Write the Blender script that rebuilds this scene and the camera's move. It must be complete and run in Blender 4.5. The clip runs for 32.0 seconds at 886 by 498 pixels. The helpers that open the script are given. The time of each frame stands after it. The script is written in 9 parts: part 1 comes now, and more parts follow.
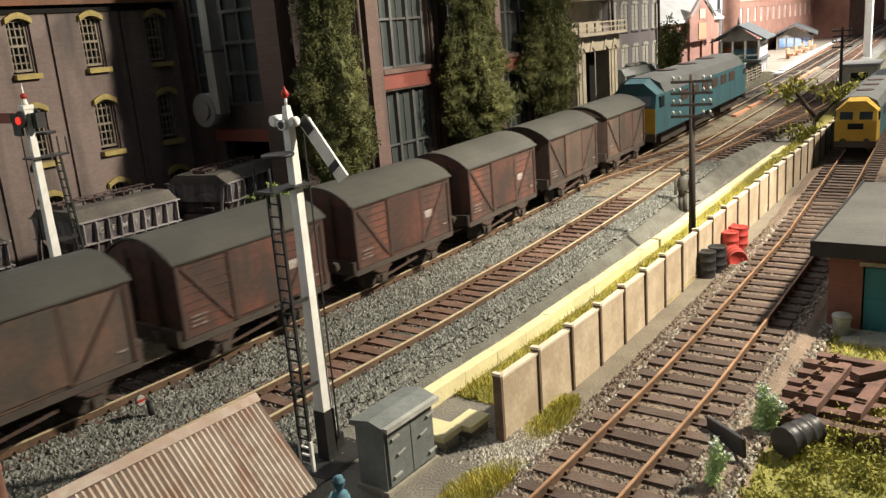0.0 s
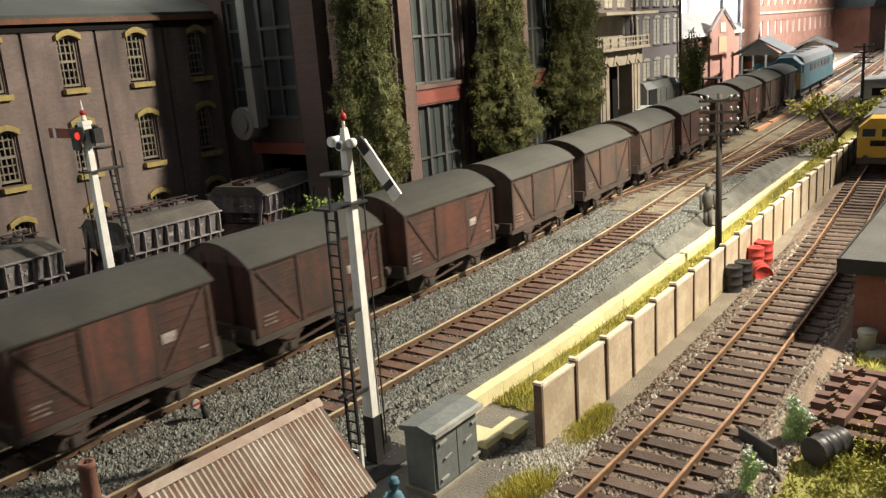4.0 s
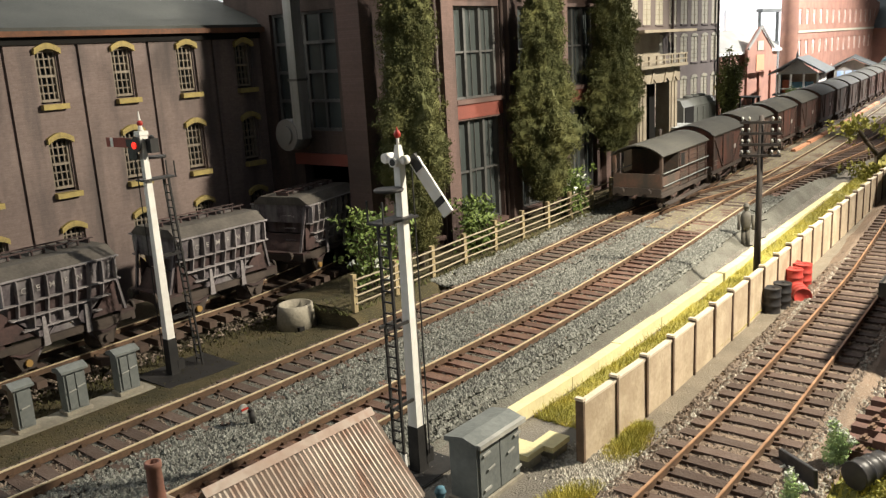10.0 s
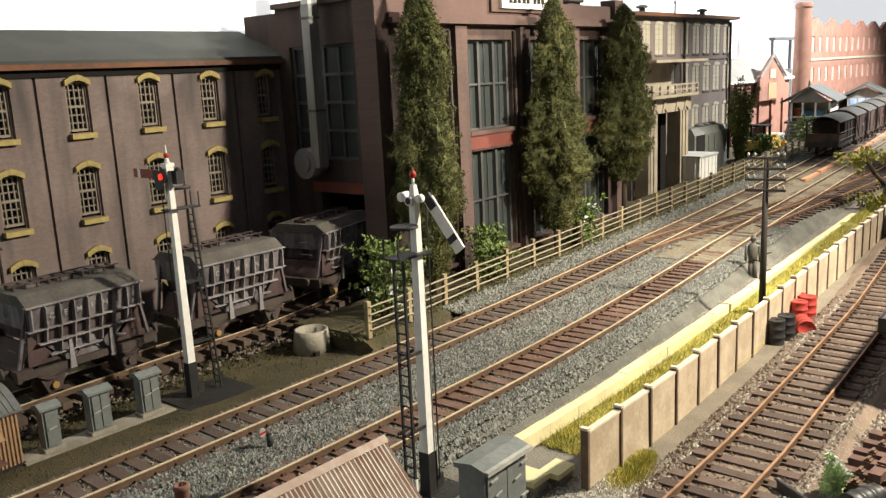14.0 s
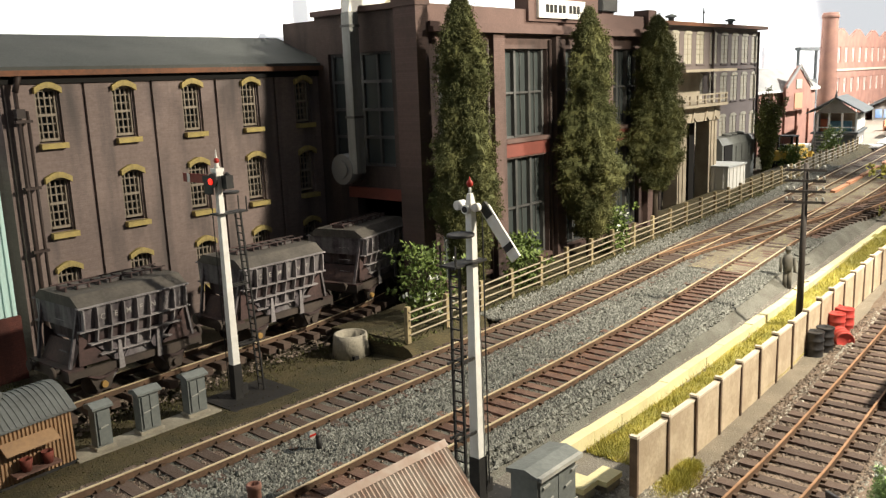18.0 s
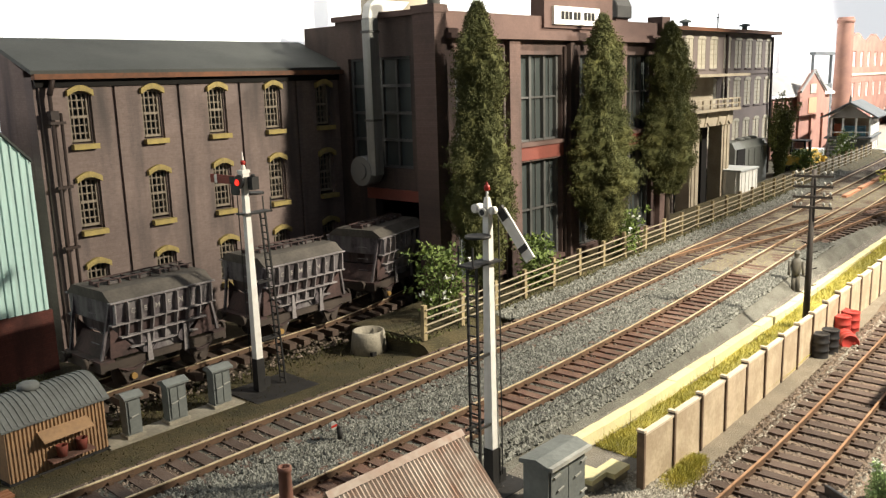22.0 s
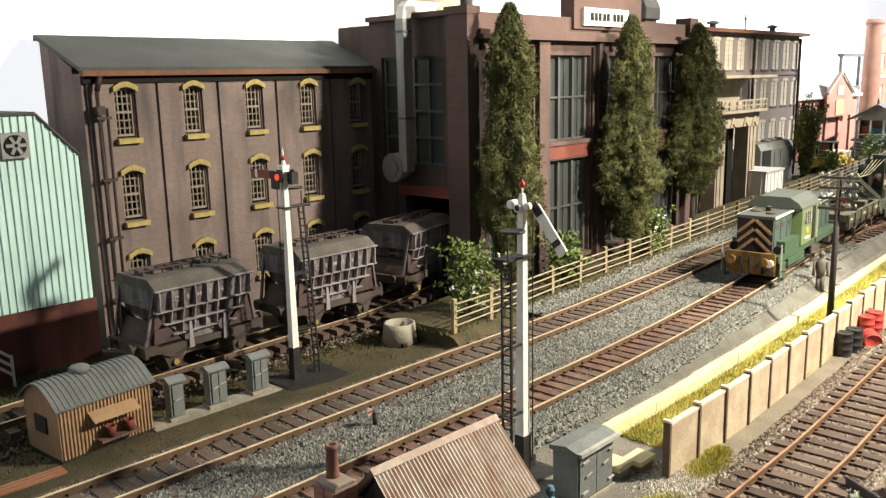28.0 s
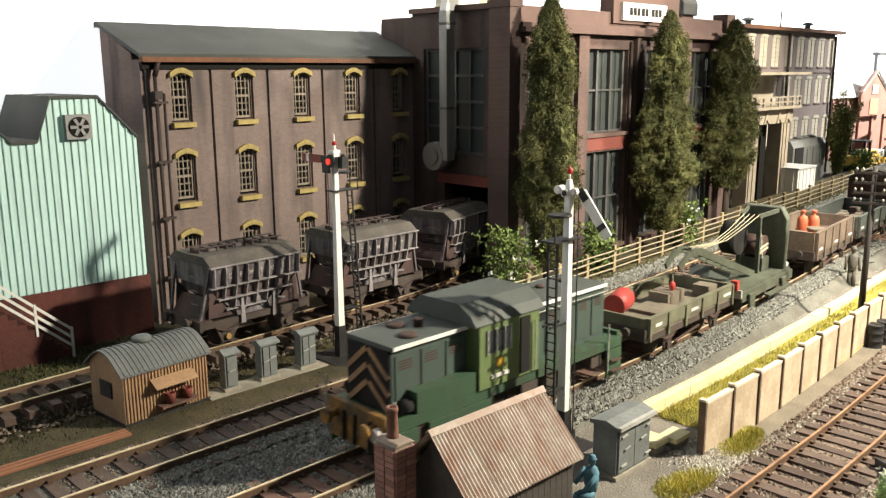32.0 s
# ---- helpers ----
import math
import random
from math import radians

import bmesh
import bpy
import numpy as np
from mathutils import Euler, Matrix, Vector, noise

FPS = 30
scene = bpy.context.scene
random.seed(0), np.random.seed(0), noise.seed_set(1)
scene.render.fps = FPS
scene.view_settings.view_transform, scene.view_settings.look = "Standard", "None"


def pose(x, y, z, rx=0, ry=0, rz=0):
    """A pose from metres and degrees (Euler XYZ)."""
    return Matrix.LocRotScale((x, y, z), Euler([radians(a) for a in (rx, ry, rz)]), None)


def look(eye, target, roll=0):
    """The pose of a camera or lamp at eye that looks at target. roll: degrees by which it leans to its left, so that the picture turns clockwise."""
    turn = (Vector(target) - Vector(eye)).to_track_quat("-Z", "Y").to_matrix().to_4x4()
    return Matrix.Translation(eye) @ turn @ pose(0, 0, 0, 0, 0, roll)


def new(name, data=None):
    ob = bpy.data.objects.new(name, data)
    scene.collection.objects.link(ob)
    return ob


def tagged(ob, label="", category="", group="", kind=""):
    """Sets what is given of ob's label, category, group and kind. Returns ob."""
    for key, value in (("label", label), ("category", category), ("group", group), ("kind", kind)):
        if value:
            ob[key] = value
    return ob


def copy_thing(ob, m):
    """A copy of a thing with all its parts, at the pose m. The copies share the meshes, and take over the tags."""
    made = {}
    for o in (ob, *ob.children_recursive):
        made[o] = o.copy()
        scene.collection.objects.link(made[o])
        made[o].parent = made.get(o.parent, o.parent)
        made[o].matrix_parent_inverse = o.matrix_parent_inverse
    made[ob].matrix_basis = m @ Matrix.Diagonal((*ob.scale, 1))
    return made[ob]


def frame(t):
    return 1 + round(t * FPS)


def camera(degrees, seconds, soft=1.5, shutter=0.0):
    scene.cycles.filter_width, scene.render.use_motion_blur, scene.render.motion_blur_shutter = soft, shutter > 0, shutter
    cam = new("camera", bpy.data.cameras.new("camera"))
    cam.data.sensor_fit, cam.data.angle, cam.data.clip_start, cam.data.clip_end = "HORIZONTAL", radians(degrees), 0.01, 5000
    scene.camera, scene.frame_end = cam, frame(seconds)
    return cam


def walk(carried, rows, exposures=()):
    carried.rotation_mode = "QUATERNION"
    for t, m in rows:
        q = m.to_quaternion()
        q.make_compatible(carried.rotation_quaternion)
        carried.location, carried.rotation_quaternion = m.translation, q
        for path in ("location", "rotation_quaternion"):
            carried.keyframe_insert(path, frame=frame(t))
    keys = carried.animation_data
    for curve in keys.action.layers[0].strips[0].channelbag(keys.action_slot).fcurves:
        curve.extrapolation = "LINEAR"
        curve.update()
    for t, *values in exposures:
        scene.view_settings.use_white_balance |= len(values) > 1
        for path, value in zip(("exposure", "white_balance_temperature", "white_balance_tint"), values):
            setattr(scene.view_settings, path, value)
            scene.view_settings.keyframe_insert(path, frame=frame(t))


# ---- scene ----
U = 0.1  # the plan is drawn in decimetres
cam = camera(55.75, 32.0, soft=1.35, shutter=0.5)
PATH = [
    (0, (0.1725, 0.3400, 0.9507), (1.7224, 1.4971, 0.4416), -4.53),
    (0.5, (0.1372, 0.3395, 0.9642), (1.6879, 1.4969, 0.4584), -5.01),
    (1, (0.1029, 0.3180, 0.9789), (1.6567, 1.4742, 0.4802), -5.24),
    (1.5, (0.0768, 0.3081, 0.9887), (1.6238, 1.4757, 0.4954), -5.34),
    (2, (0.0809, 0.3139, 0.9861), (1.6224, 1.4867, 0.4877), -4.87),
    (2.5, (0.0760, 0.3381, 0.9729), (1.6169, 1.5099, 0.4703), -4.61),
    (3, (0.0633, 0.3486, 0.9754), (1.6028, 1.5240, 0.4770), -4.34),
    (3.5, (0.0479, 0.3477, 0.9897), (1.5843, 1.5297, 0.4974), -4.25),
    (5.5, (0.0392, 0.3081, 1.0119), (1.5663, 1.5093, 0.5375), -3.90),
    (6, (0.0314, 0.3018, 1.0197), (1.5494, 1.5166, 0.5506), -3.92),
    (6.5, (0.0170, 0.2987, 1.0277), (1.5341, 1.5164, 0.5634), -3.78),
    (7, (0.0102, 0.3252, 1.0238), (1.5210, 1.5503, 0.5584), -3.71),
    (7.5, (0.0268, 0.3385, 1.0214), (1.5399, 1.5608, 0.5559), -3.61),
    (8, (0.0364, 0.3657, 1.0093), (1.5497, 1.5854, 0.5379), -3.49),
    (8.5, (0.0290, 0.3758, 1.0045), (1.5425, 1.5948, 0.5319), -3.40),
    (9, (0.0026, 0.3649, 1.0102), (1.5137, 1.5883, 0.5412), -3.31),
    (9.5, (-0.0241, 0.3590, 1.0191), (1.4776, 1.5953, 0.5540), -3.44),
    (10, (-0.0264, 0.3524, 1.0276), (1.4738, 1.5931, 0.5693), -3.23),
    (10.5, (-0.0077, 0.3531, 1.0258), (1.4920, 1.5938, 0.5659), -3.11),
    (11, (-0.0041, 0.3544, 1.0313), (1.4960, 1.5971, 0.5782), -3.26),
    (11.5, (-0.0099, 0.3608, 1.0288), (1.4870, 1.6065, 0.5735), -3.11),
    (12, (-0.0260, 0.3632, 1.0356), (1.4706, 1.6130, 0.5904), -2.90),
    (12.5, (-0.0444, 0.3634, 1.0371), (1.4480, 1.6187, 0.5935), -2.82),
    (13, (-0.0582, 0.3560, 1.0476), (1.4355, 1.6138, 0.6152), -2.65),
    (13.5, (-0.0741, 0.3340, 1.0640), (1.4183, 1.5957, 0.6385), -2.61),
    (14, (-0.0984, 0.2875, 1.0899), (1.3918, 1.5567, 0.6796), -2.74),
    (14.5, (-0.1541, 0.2375, 1.1237), (1.3354, 1.5145, 0.7359), -2.90),
    (16.5, (-0.2256, 0.2570, 1.1313), (1.2507, 1.5482, 0.7396), -2.59),
    (17, (-0.2162, 0.2847, 1.1242), (1.2548, 1.5817, 0.7318), -2.38),
    (17.5, (-0.2078, 0.3143, 1.1178), (1.2609, 1.6135, 0.7240), -2.30),
    (18, (-0.1952, 0.3465, 1.1081), (1.2739, 1.6446, 0.7119), -2.13),
    (18.5, (-0.1868, 0.3639, 1.1007), (1.2798, 1.6643, 0.7030), -2.10),
    (19, (-0.1950, 0.3539, 1.1067), (1.2662, 1.6608, 0.7104), -2.00),
    (19.5, (-0.2002, 0.3392, 1.1096), (1.2599, 1.6489, 0.7190), -2.10),
    (20, (-0.2351, 0.3015, 1.1296), (1.2241, 1.6134, 0.7429), -2.07),
    (20.5, (-0.2621, 0.2728, 1.1412), (1.1990, 1.5854, 0.7637), -2.19),
    (21, (-0.2866, 0.2633, 1.1481), (1.1719, 1.5794, 0.7732), -2.14),
    (21.5, (-0.2852, 0.2665, 1.1422), (1.1638, 1.5898, 0.7560), -1.92),
    (22, (-0.2929, 0.2799, 1.1335), (1.1561, 1.6007, 0.7388), -1.72),
    (22.5, (-0.2817, 0.2913, 1.1275), (1.1670, 1.6129, 0.7347), -1.58),
    (23, (-0.2726, 0.2979, 1.1330), (1.1765, 1.6182, 0.7370), -1.38),
    (23.5, (-0.2887, 0.3081, 1.1351), (1.1545, 1.6346, 0.7381), -1.26),
    (24, (-0.3075, 0.3013, 1.1296), (1.1376, 1.6258, 0.7329), -1.22),
    (24.5, (-0.3304, 0.2979, 1.1316), (1.1107, 1.6270, 0.7356), -1.04),
    (26.5, (-0.3658, 0.2566, 1.1435), (1.0617, 1.6005, 0.7481), -1.12),
    (27, (-0.3808, 0.2447, 1.1407), (1.0418, 1.5932, 0.7436), -1.22),
    (27.5, (-0.3981, 0.2583, 1.1375), (1.0206, 1.6106, 0.7394), -1.21),
    (28, (-0.4007, 0.2425, 1.1426), (1.0137, 1.5993, 0.7444), -1.22),
    (28.5, (-0.4143, 0.2335, 1.1432), (1.0011, 1.5901, 0.7477), -1.08),
    (29, (-0.4456, 0.2021, 1.1460), (0.9602, 1.5677, 0.7478), -1.17),
    (29.5, (-0.4966, 0.1969, 1.1580), (0.9023, 1.5705, 0.7627), -1.05),
    (30, (-0.5152, 0.2023, 1.1571), (0.8819, 1.5775, 0.7612), -0.85),
    (30.5, (-0.5022, 0.2205, 1.1462), (0.8892, 1.6000, 0.7450), -0.59),
    (31, (-0.5002, 0.2180, 1.1360), (0.8840, 1.6031, 0.7293), -0.58),
    (31.5, (-0.5282, 0.2112, 1.1367), (0.8501, 1.6011, 0.7258), -0.28),
    (32, (-0.5568, 0.2060, 1.1325), (0.8161, 1.6005, 0.7195), -0.31),
]
EXPOSURES = [(0, -0.38), (10, -0.24), (17, -0.27), (24, -0.11), (32, 0.17)]
walk(cam, [(t, look([U * v for v in eye], [U * v for v in at], roll)) for t, eye, at, roll in PATH], EXPOSURES)

# ---- light: lamps of the show stand above the front edge, daylight of the hall all round ----
world = bpy.data.worlds.new("hall")
scene.world = world
world.use_nodes = True
world.node_tree.nodes["Background"].inputs[0].default_value = (0.88, 0.94, 1.0, 1)
world.node_tree.nodes["Background"].inputs[1].default_value = 0.155


def lamp(name, at, aim, watts, size, colour, spread=None):
    data = bpy.data.lights.new(name, "SPOT")
    data.energy, data.shadow_soft_size, data.color = watts, size * U, colour
    data.spot_size, data.spot_blend = radians(spread or 100), 0.4
    ob = new(name, data)
    ob.matrix_world = look([U * v for v in at], [U * v for v in aim])
    return ob


lamp("spot_lamp", (3.75, -0.3, 2.5), (2.2, 2.6, 0.1), 15.5, 0.09, (1.0, 0.905, 0.74), 98)
lamp("spot_lamp", (7.4, -0.4, 4.3), (5.8, 3.5, 0.5), 28.0, 0.12, (1.0, 0.91, 0.77), 62)
lamp("spot_lamp", (15.0, 0.3, 4.4), (14.5, 4.4, 0.3), 70.0, 0.15, (1.0, 0.96, 0.91), 104)


# ---- materials ----
def mat(name, colour, rough=0.8, metal=0.0, second=None, fine=900.0, coarse=60.0, mix=0.5, bump=0.25, rand=0.0, spec=0.3, speck=None, speck_at=0.62, speck_scale=500.0, streak=None):
    m = bpy.data.materials.new(name)
    m.use_nodes = True
    nt = m.node_tree
    n, ln = nt.nodes, nt.links
    b = n["Principled BSDF"]
    b.inputs["Roughness"].default_value, b.inputs["Metallic"].default_value = rough, metal
    b.inputs["Specular IOR Level"].default_value = spec
    tc = n.new("ShaderNodeTexCoord")
    where = tc.outputs["Object"]
    if rand:
        info = n.new("ShaderNodeObjectInfo")
        add = n.new("ShaderNodeVectorMath")
        ln.new(where, add.inputs[0])
        ln.new(info.outputs["Random"], add.inputs[1])
        where = add.outputs[0]
    second = second or tuple(0.6 * c for c in colour)

    def noise_tex(scale, detail=4.0):
        t = n.new("ShaderNodeTexNoise")
        t.inputs["Scale"].default_value, t.inputs["Detail"].default_value = scale, detail
        ln.new(where, t.inputs["Vector"])
        return t

    def ramp(src, a, z):
        r = n.new("ShaderNodeMapRange")
        r.inputs[1].default_value, r.inputs[2].default_value = a, z
        ln.new(src, r.inputs[0])
        return r.outputs[0]

    def mixer(fac, a, c):
        x = n.new("ShaderNodeMix")
        x.data_type = "RGBA"
        ln.new(fac, x.inputs[0])
        for k, v in ((6, a), (7, c)):
            if isinstance(v, tuple):
                x.inputs[k].default_value = (*v, 1)
            else:
                ln.new(v, x.inputs[k])
        return x.outputs[2]

    small, large = noise_tex(fine), noise_tex(coarse)
    f = n.new("ShaderNodeMath")
    f.operation = "MULTIPLY_ADD"
    ln.new(ramp(small.outputs[0], 0.35, 0.65), f.inputs[0])
    f.inputs[1].default_value = 0.5 * mix
    g = n.new("ShaderNodeMath")
    g.operation = "MULTIPLY"
    ln.new(ramp(large.outputs[0], 0.35, 0.65), g.inputs[0])
    g.inputs[1].default_value = mix
    ln.new(g.outputs[0], f.inputs[2])
    out = mixer(f.outputs[0], colour, second)
    if speck:
        s = noise_tex(speck_scale, 2.0)
        out = mixer(ramp(s.outputs[0], speck_at, speck_at + 0.06), out, speck)
    if streak:
        run = n.new("ShaderNodeVectorMath")
        run.operation = "MULTIPLY"
        run.inputs[1].default_value = (1.0, 1.0, 0.12)
        ln.new(where, run.inputs[0])
        s = n.new("ShaderNodeTexNoise")
        s.inputs["Scale"].default_value, s.inputs["Detail"].default_value = 220.0, 6.0
        ln.new(run.outputs[0], s.inputs["Vector"])
        out = mixer(ramp(s.outputs[0], 0.46, 0.74), out, streak)
    if rand:
        hsv = n.new("ShaderNodeHueSaturation")
        ln.new(out, hsv.inputs["Color"])
        v = n.new("ShaderNodeMapRange")
        v.inputs[3].default_value, v.inputs[4].default_value = 1 - rand, 1 + rand
        ln.new(info.outputs["Random"], v.inputs[0])
        ln.new(v.outputs[0], hsv.inputs["Value"])
        out = hsv.outputs[0]
    ln.new(out, b.inputs["Base Color"])
    if bump:
        bp = n.new("ShaderNodeBump")
        bp.inputs["Strength"].default_value, bp.inputs["Distance"].default_value = bump, 0.0006
        ln.new(small.outputs[0], bp.inputs["Height"])
        ln.new(bp.outputs[0], b.inputs["Normal"])
    return m


def brick_mat(name, colour, second, mortar, scale=1.0, mix_in=None, rough=0.9, along="xz"):
    """Brickwork of small courses; along names the two axes of the wall."""
    m = mat(name, colour, rough, second=second, fine=700, coarse=22, mix=0.8, bump=0)
    nt = m.node_tree
    n, ln = nt.nodes, nt.links
    b = n["Principled BSDF"]
    tc = n.new("ShaderNodeTexCoord")
    sep, com = n.new("ShaderNodeSeparateXYZ"), n.new("ShaderNodeCombineXYZ")
    ln.new(tc.outputs["Object"], sep.inputs[0])
    ln.new(sep.outputs["XYZ".index(along[0].upper())], com.inputs[0])
    ln.new(sep.outputs["XYZ".index(along[1].upper())], com.inputs[1])
    t = n.new("ShaderNodeTexBrick")
    t.inputs["Scale"].default_value = 170 / scale
    t.inputs["Mortar Size"].default_value = 0.03
    t.inputs["Brick Width"].default_value, t.inputs["Row Height"].default_value = 0.5, 0.18
    t.inputs["Color1"].default_value, t.inputs["Color2"].default_value = (1, 1, 1, 1), (0.72, 0.70, 0.68, 1)
    t.inputs["Mortar"].default_value = (*mortar, 1)
    ln.new(com.outputs[0], t.inputs["Vector"])
    base = b.inputs["Base Color"].links[0].from_socket
    x = n.new("ShaderNodeMix")
    x.data_type, x.blend_type = "RGBA", "MULTIPLY"
    x.inputs[0].default_value = 0.55
    ln.new(base, x.inputs[6])
    ln.new(t.outputs["Color"], x.inputs[7])
    # soot streaks that run down the wall
    run = n.new("ShaderNodeVectorMath")
    run.operation = "MULTIPLY"
    run.inputs[1].default_value = (1.0, 0.16, 1.0)
    ln.new(com.outputs[0], run.inputs[0])
    streak = n.new("ShaderNodeTexNoise")
    streak.inputs["Scale"].default_value, streak.inputs["Detail"].default_value = 75.0, 5.0
    ln.new(run.outputs[0], streak.inputs["Vector"])
    sr_ = n.new("ShaderNodeMapRange")
    sr_.inputs[1].default_value, sr_.inputs[2].default_value = 0.48, 0.72
    ln.new(streak.outputs[0], sr_.inputs[0])
    y = n.new("ShaderNodeMix")
    y.data_type = "RGBA"
    ln.new(sr_.outputs[0], y.inputs[0])
    ln.new(x.outputs[2], y.inputs[6])
    y.inputs[7].default_value = (0.45 * second[0], 0.5 * second[1], 0.52 * second[2], 1)
    ln.new(y.outputs[2], b.inputs["Base Color"])
    bp = n.new("ShaderNodeBump")
    bp.inputs["Strength"].default_value, bp.inputs["Distance"].default_value = 0.3, 0.0003
    bp.invert = True
    ln.new(t.outputs["Fac"], bp.inputs["Height"])
    ln.new(bp.outputs[0], b.inputs["Normal"])
    return m


def glow(name, colour, strength):
    m = bpy.data.materials.new(name)
    m.use_nodes = True
    b = m.node_tree.nodes["Principled BSDF"]
    b.inputs["Base Color"].default_value = (*colour, 1)
    b.inputs["Emission Color"].default_value = (*colour, 1)
    b.inputs["Emission Strength"].default_value = strength
    return m


def dark_glass(name, colour=(0.02, 0.025, 0.028), rough=0.12):
    m = bpy.data.materials.new(name)
    m.use_nodes = True
    b = m.node_tree.nodes["Principled BSDF"]
    b.inputs["Base Color"].default_value = (*colour, 1)
    b.inputs["Roughness"].default_value = rough
    b.inputs["Specular IOR Level"].default_value = 0.5
    return m


# ---- mesh helpers, in decimetres ----
def bend(x):
    """How far the lines swing away from the front of the layout along their length."""
    s = 0.02 * min(max(0.0, x - 2.4), 2.2)
    if x < 2.6:
        return s
    if x < 5:
        return s + 0.009375 * (x - 2.6) ** 2
    if x < 8:
        return s + 0.054 + 0.045 * (x - 5) + 0.0025 * (x - 5) ** 2
    if x < 11:
        return s + 0.2115 + 0.06 * (x - 8) + 0.00667 * (x - 8) ** 2
    return s + 0.4515 + 0.10 * (x - 11)


def bend_near(x):
    return bend(x) + 0.02 * min(max(0.0, x - 2.2), 3.4)


def bend_yard(x):
    return 0.036 * max(0.0, x - 2.3)


def bend_siding(x):
    """The yard siding draws nearer to the fence at its far end."""
    return bend_yard(x) + 0.045 * max(0.0, x - 3.9)


def rise(x):
    """The slight climb towards the station."""
    return 0.013 * min(max(0.0, x - 3.0), 6.0)


def box(bm, x0, x1, y0, y1, z0, z1):
    v = [bm.verts.new(p) for p in ((x0, y0, z0), (x1, y0, z0), (x1, y1, z0), (x0, y1, z0), (x0, y0, z1), (x1, y0, z1), (x1, y1, z1), (x0, y1, z1))]
    for f in ((3, 2, 1, 0), (4, 5, 6, 7), (0, 1, 5, 4), (1, 2, 6, 5), (2, 3, 7, 6), (3, 0, 4, 7)):
        bm.faces.new([v[i] for i in f])
    return bm


def prism(bm, pts, axis, a, b):
    """A polygon of two coordinates drawn out along the third axis from a to b."""
    def at(p, w):
        return {"x": (w, p[0], p[1]), "y": (p[0], w, p[1]), "z": (p[0], p[1], w)}[axis]
    low, high = [bm.verts.new(at(p, a)) for p in pts], [bm.verts.new(at(p, b)) for p in pts]
    faces = [bm.faces.new(low), bm.faces.new(high[::-1])]
    for i in range(len(pts)):
        j = (i + 1) % len(pts)
        faces.append(bm.faces.new((low[i], high[i], high[j], low[j])))
    bmesh.ops.recalc_face_normals(bm, faces=faces)
    return bm


def tube(bm, p, q, r, r2=None, n=10):
    """A round bar from p to q."""
    p, q, r2 = Vector(p), Vector(q), r if r2 is None else r2
    w = (q - p).normalized()
    a = w.orthogonal().normalized()
    b = w.cross(a)
    ring = [[bm.verts.new(c + s * (math.cos(2 * math.pi * i / n) * a + math.sin(2 * math.pi * i / n) * b)) for i in range(n)] for c, s in ((p, r), (q, r2))]
    for i in range(n):
        f = bm.faces.new((ring[0][i], ring[0][(i + 1) % n], ring[1][(i + 1) % n], ring[1][i]))
        f.smooth = n > 6
    bm.faces.new(ring[0][::-1])
    bm.faces.new(ring[1])
    return bm


def lathe(bm, profile, c=(0, 0, 0), n=16):
    """Rings of (radius, height) about an upright axis at c."""
    rings = [[bm.verts.new((c[0] + r * math.cos(2 * math.pi * i / n), c[1] + r * math.sin(2 * math.pi * i / n), c[2] + z)) for i in range(n)] for r, z in profile]
    for a, b in zip(rings, rings[1:]):
        for i in range(n):
            bm.faces.new((a[i], a[(i + 1) % n], b[(i + 1) % n], b[i])).smooth = True
    bm.faces.new(rings[0][::-1])
    bm.faces.new(rings[-1])
    return bm


def beam(bm, p, q, w, h=None):
    """A square bar from p to q, w wide and h deep."""
    p, q, h = Vector(p), Vector(q), h or w
    d = (q - p).normalized()
    up = Vector((0, 0, 1)) if abs(d.z) < 0.9 else Vector((0, 1, 0))
    s = d.cross(up).normalized() * w / 2
    u = s.cross(d).normalized() * h / 2
    v = [bm.verts.new(c + i * s + j * u) for c in (p, q) for i, j in ((-1, -1), (1, -1), (1, 1), (-1, 1))]
    faces = [bm.faces.new([v[i] for i in f]) for f in ((3, 2, 1, 0), (4, 5, 6, 7), (0, 1, 5, 4), (1, 2, 6, 5), (2, 3, 7, 6), (3, 0, 4, 7))]
    bmesh.ops.recalc_face_normals(bm, faces=faces)
    return bm


def holed(bm, x0, x1, z0, z1, y0, y1, holes, axis="y"):
    """A wall with openings (x0, x1, z0, z1) that go right through it; axis: the way that its thickness lies."""
    xs = sorted({x0, x1, *[v for h in holes for v in h[:2] if x0 < v < x1]})
    zs = sorted({z0, z1, *[v for h in holes for v in h[2:] if z0 < v < z1]})
    open_ = lambda x, z: any(h[0] < x < h[1] and h[2] < z < h[3] for h in holes)  # noqa: E731
    for a, b in zip(xs, xs[1:]):
        for c, d in zip(zs, zs[1:]):
            if not open_((a + b) / 2, (c + d) / 2):
                box(bm, *((a, b, y0, y1) if axis == "y" else (y0, y1, a, b)), c, d)
    bmesh.ops.remove_doubles(bm, verts=bm.verts, dist=1e-5)
    return bm


def bevelled(bm, width):
    bmesh.ops.bevel(bm, geom=[e for e in bm.edges if len(e.link_faces) == 2 and e.calc_face_angle() > 0.5], offset=width, segments=1, affect="EDGES")
    return bm


def B():
    return bmesh.new()


def mesh_of(name, bm, m):
    me = bpy.data.meshes.new(name)
    bmesh.ops.scale(bm, vec=(U, U, U), verts=bm.verts)
    bm.to_mesh(me)
    bm.free()
    me.materials.append(m)
    return me


def part(name, bm, m, parent, label="", at=(0, 0, 0), kind=""):
    me = bm if isinstance(bm, bpy.types.Mesh) else mesh_of(name, bm, m)
    ob = new(name, me)
    ob.parent = parent
    ob.location = [U * v for v in at]
    return tagged(ob, label, kind=kind)


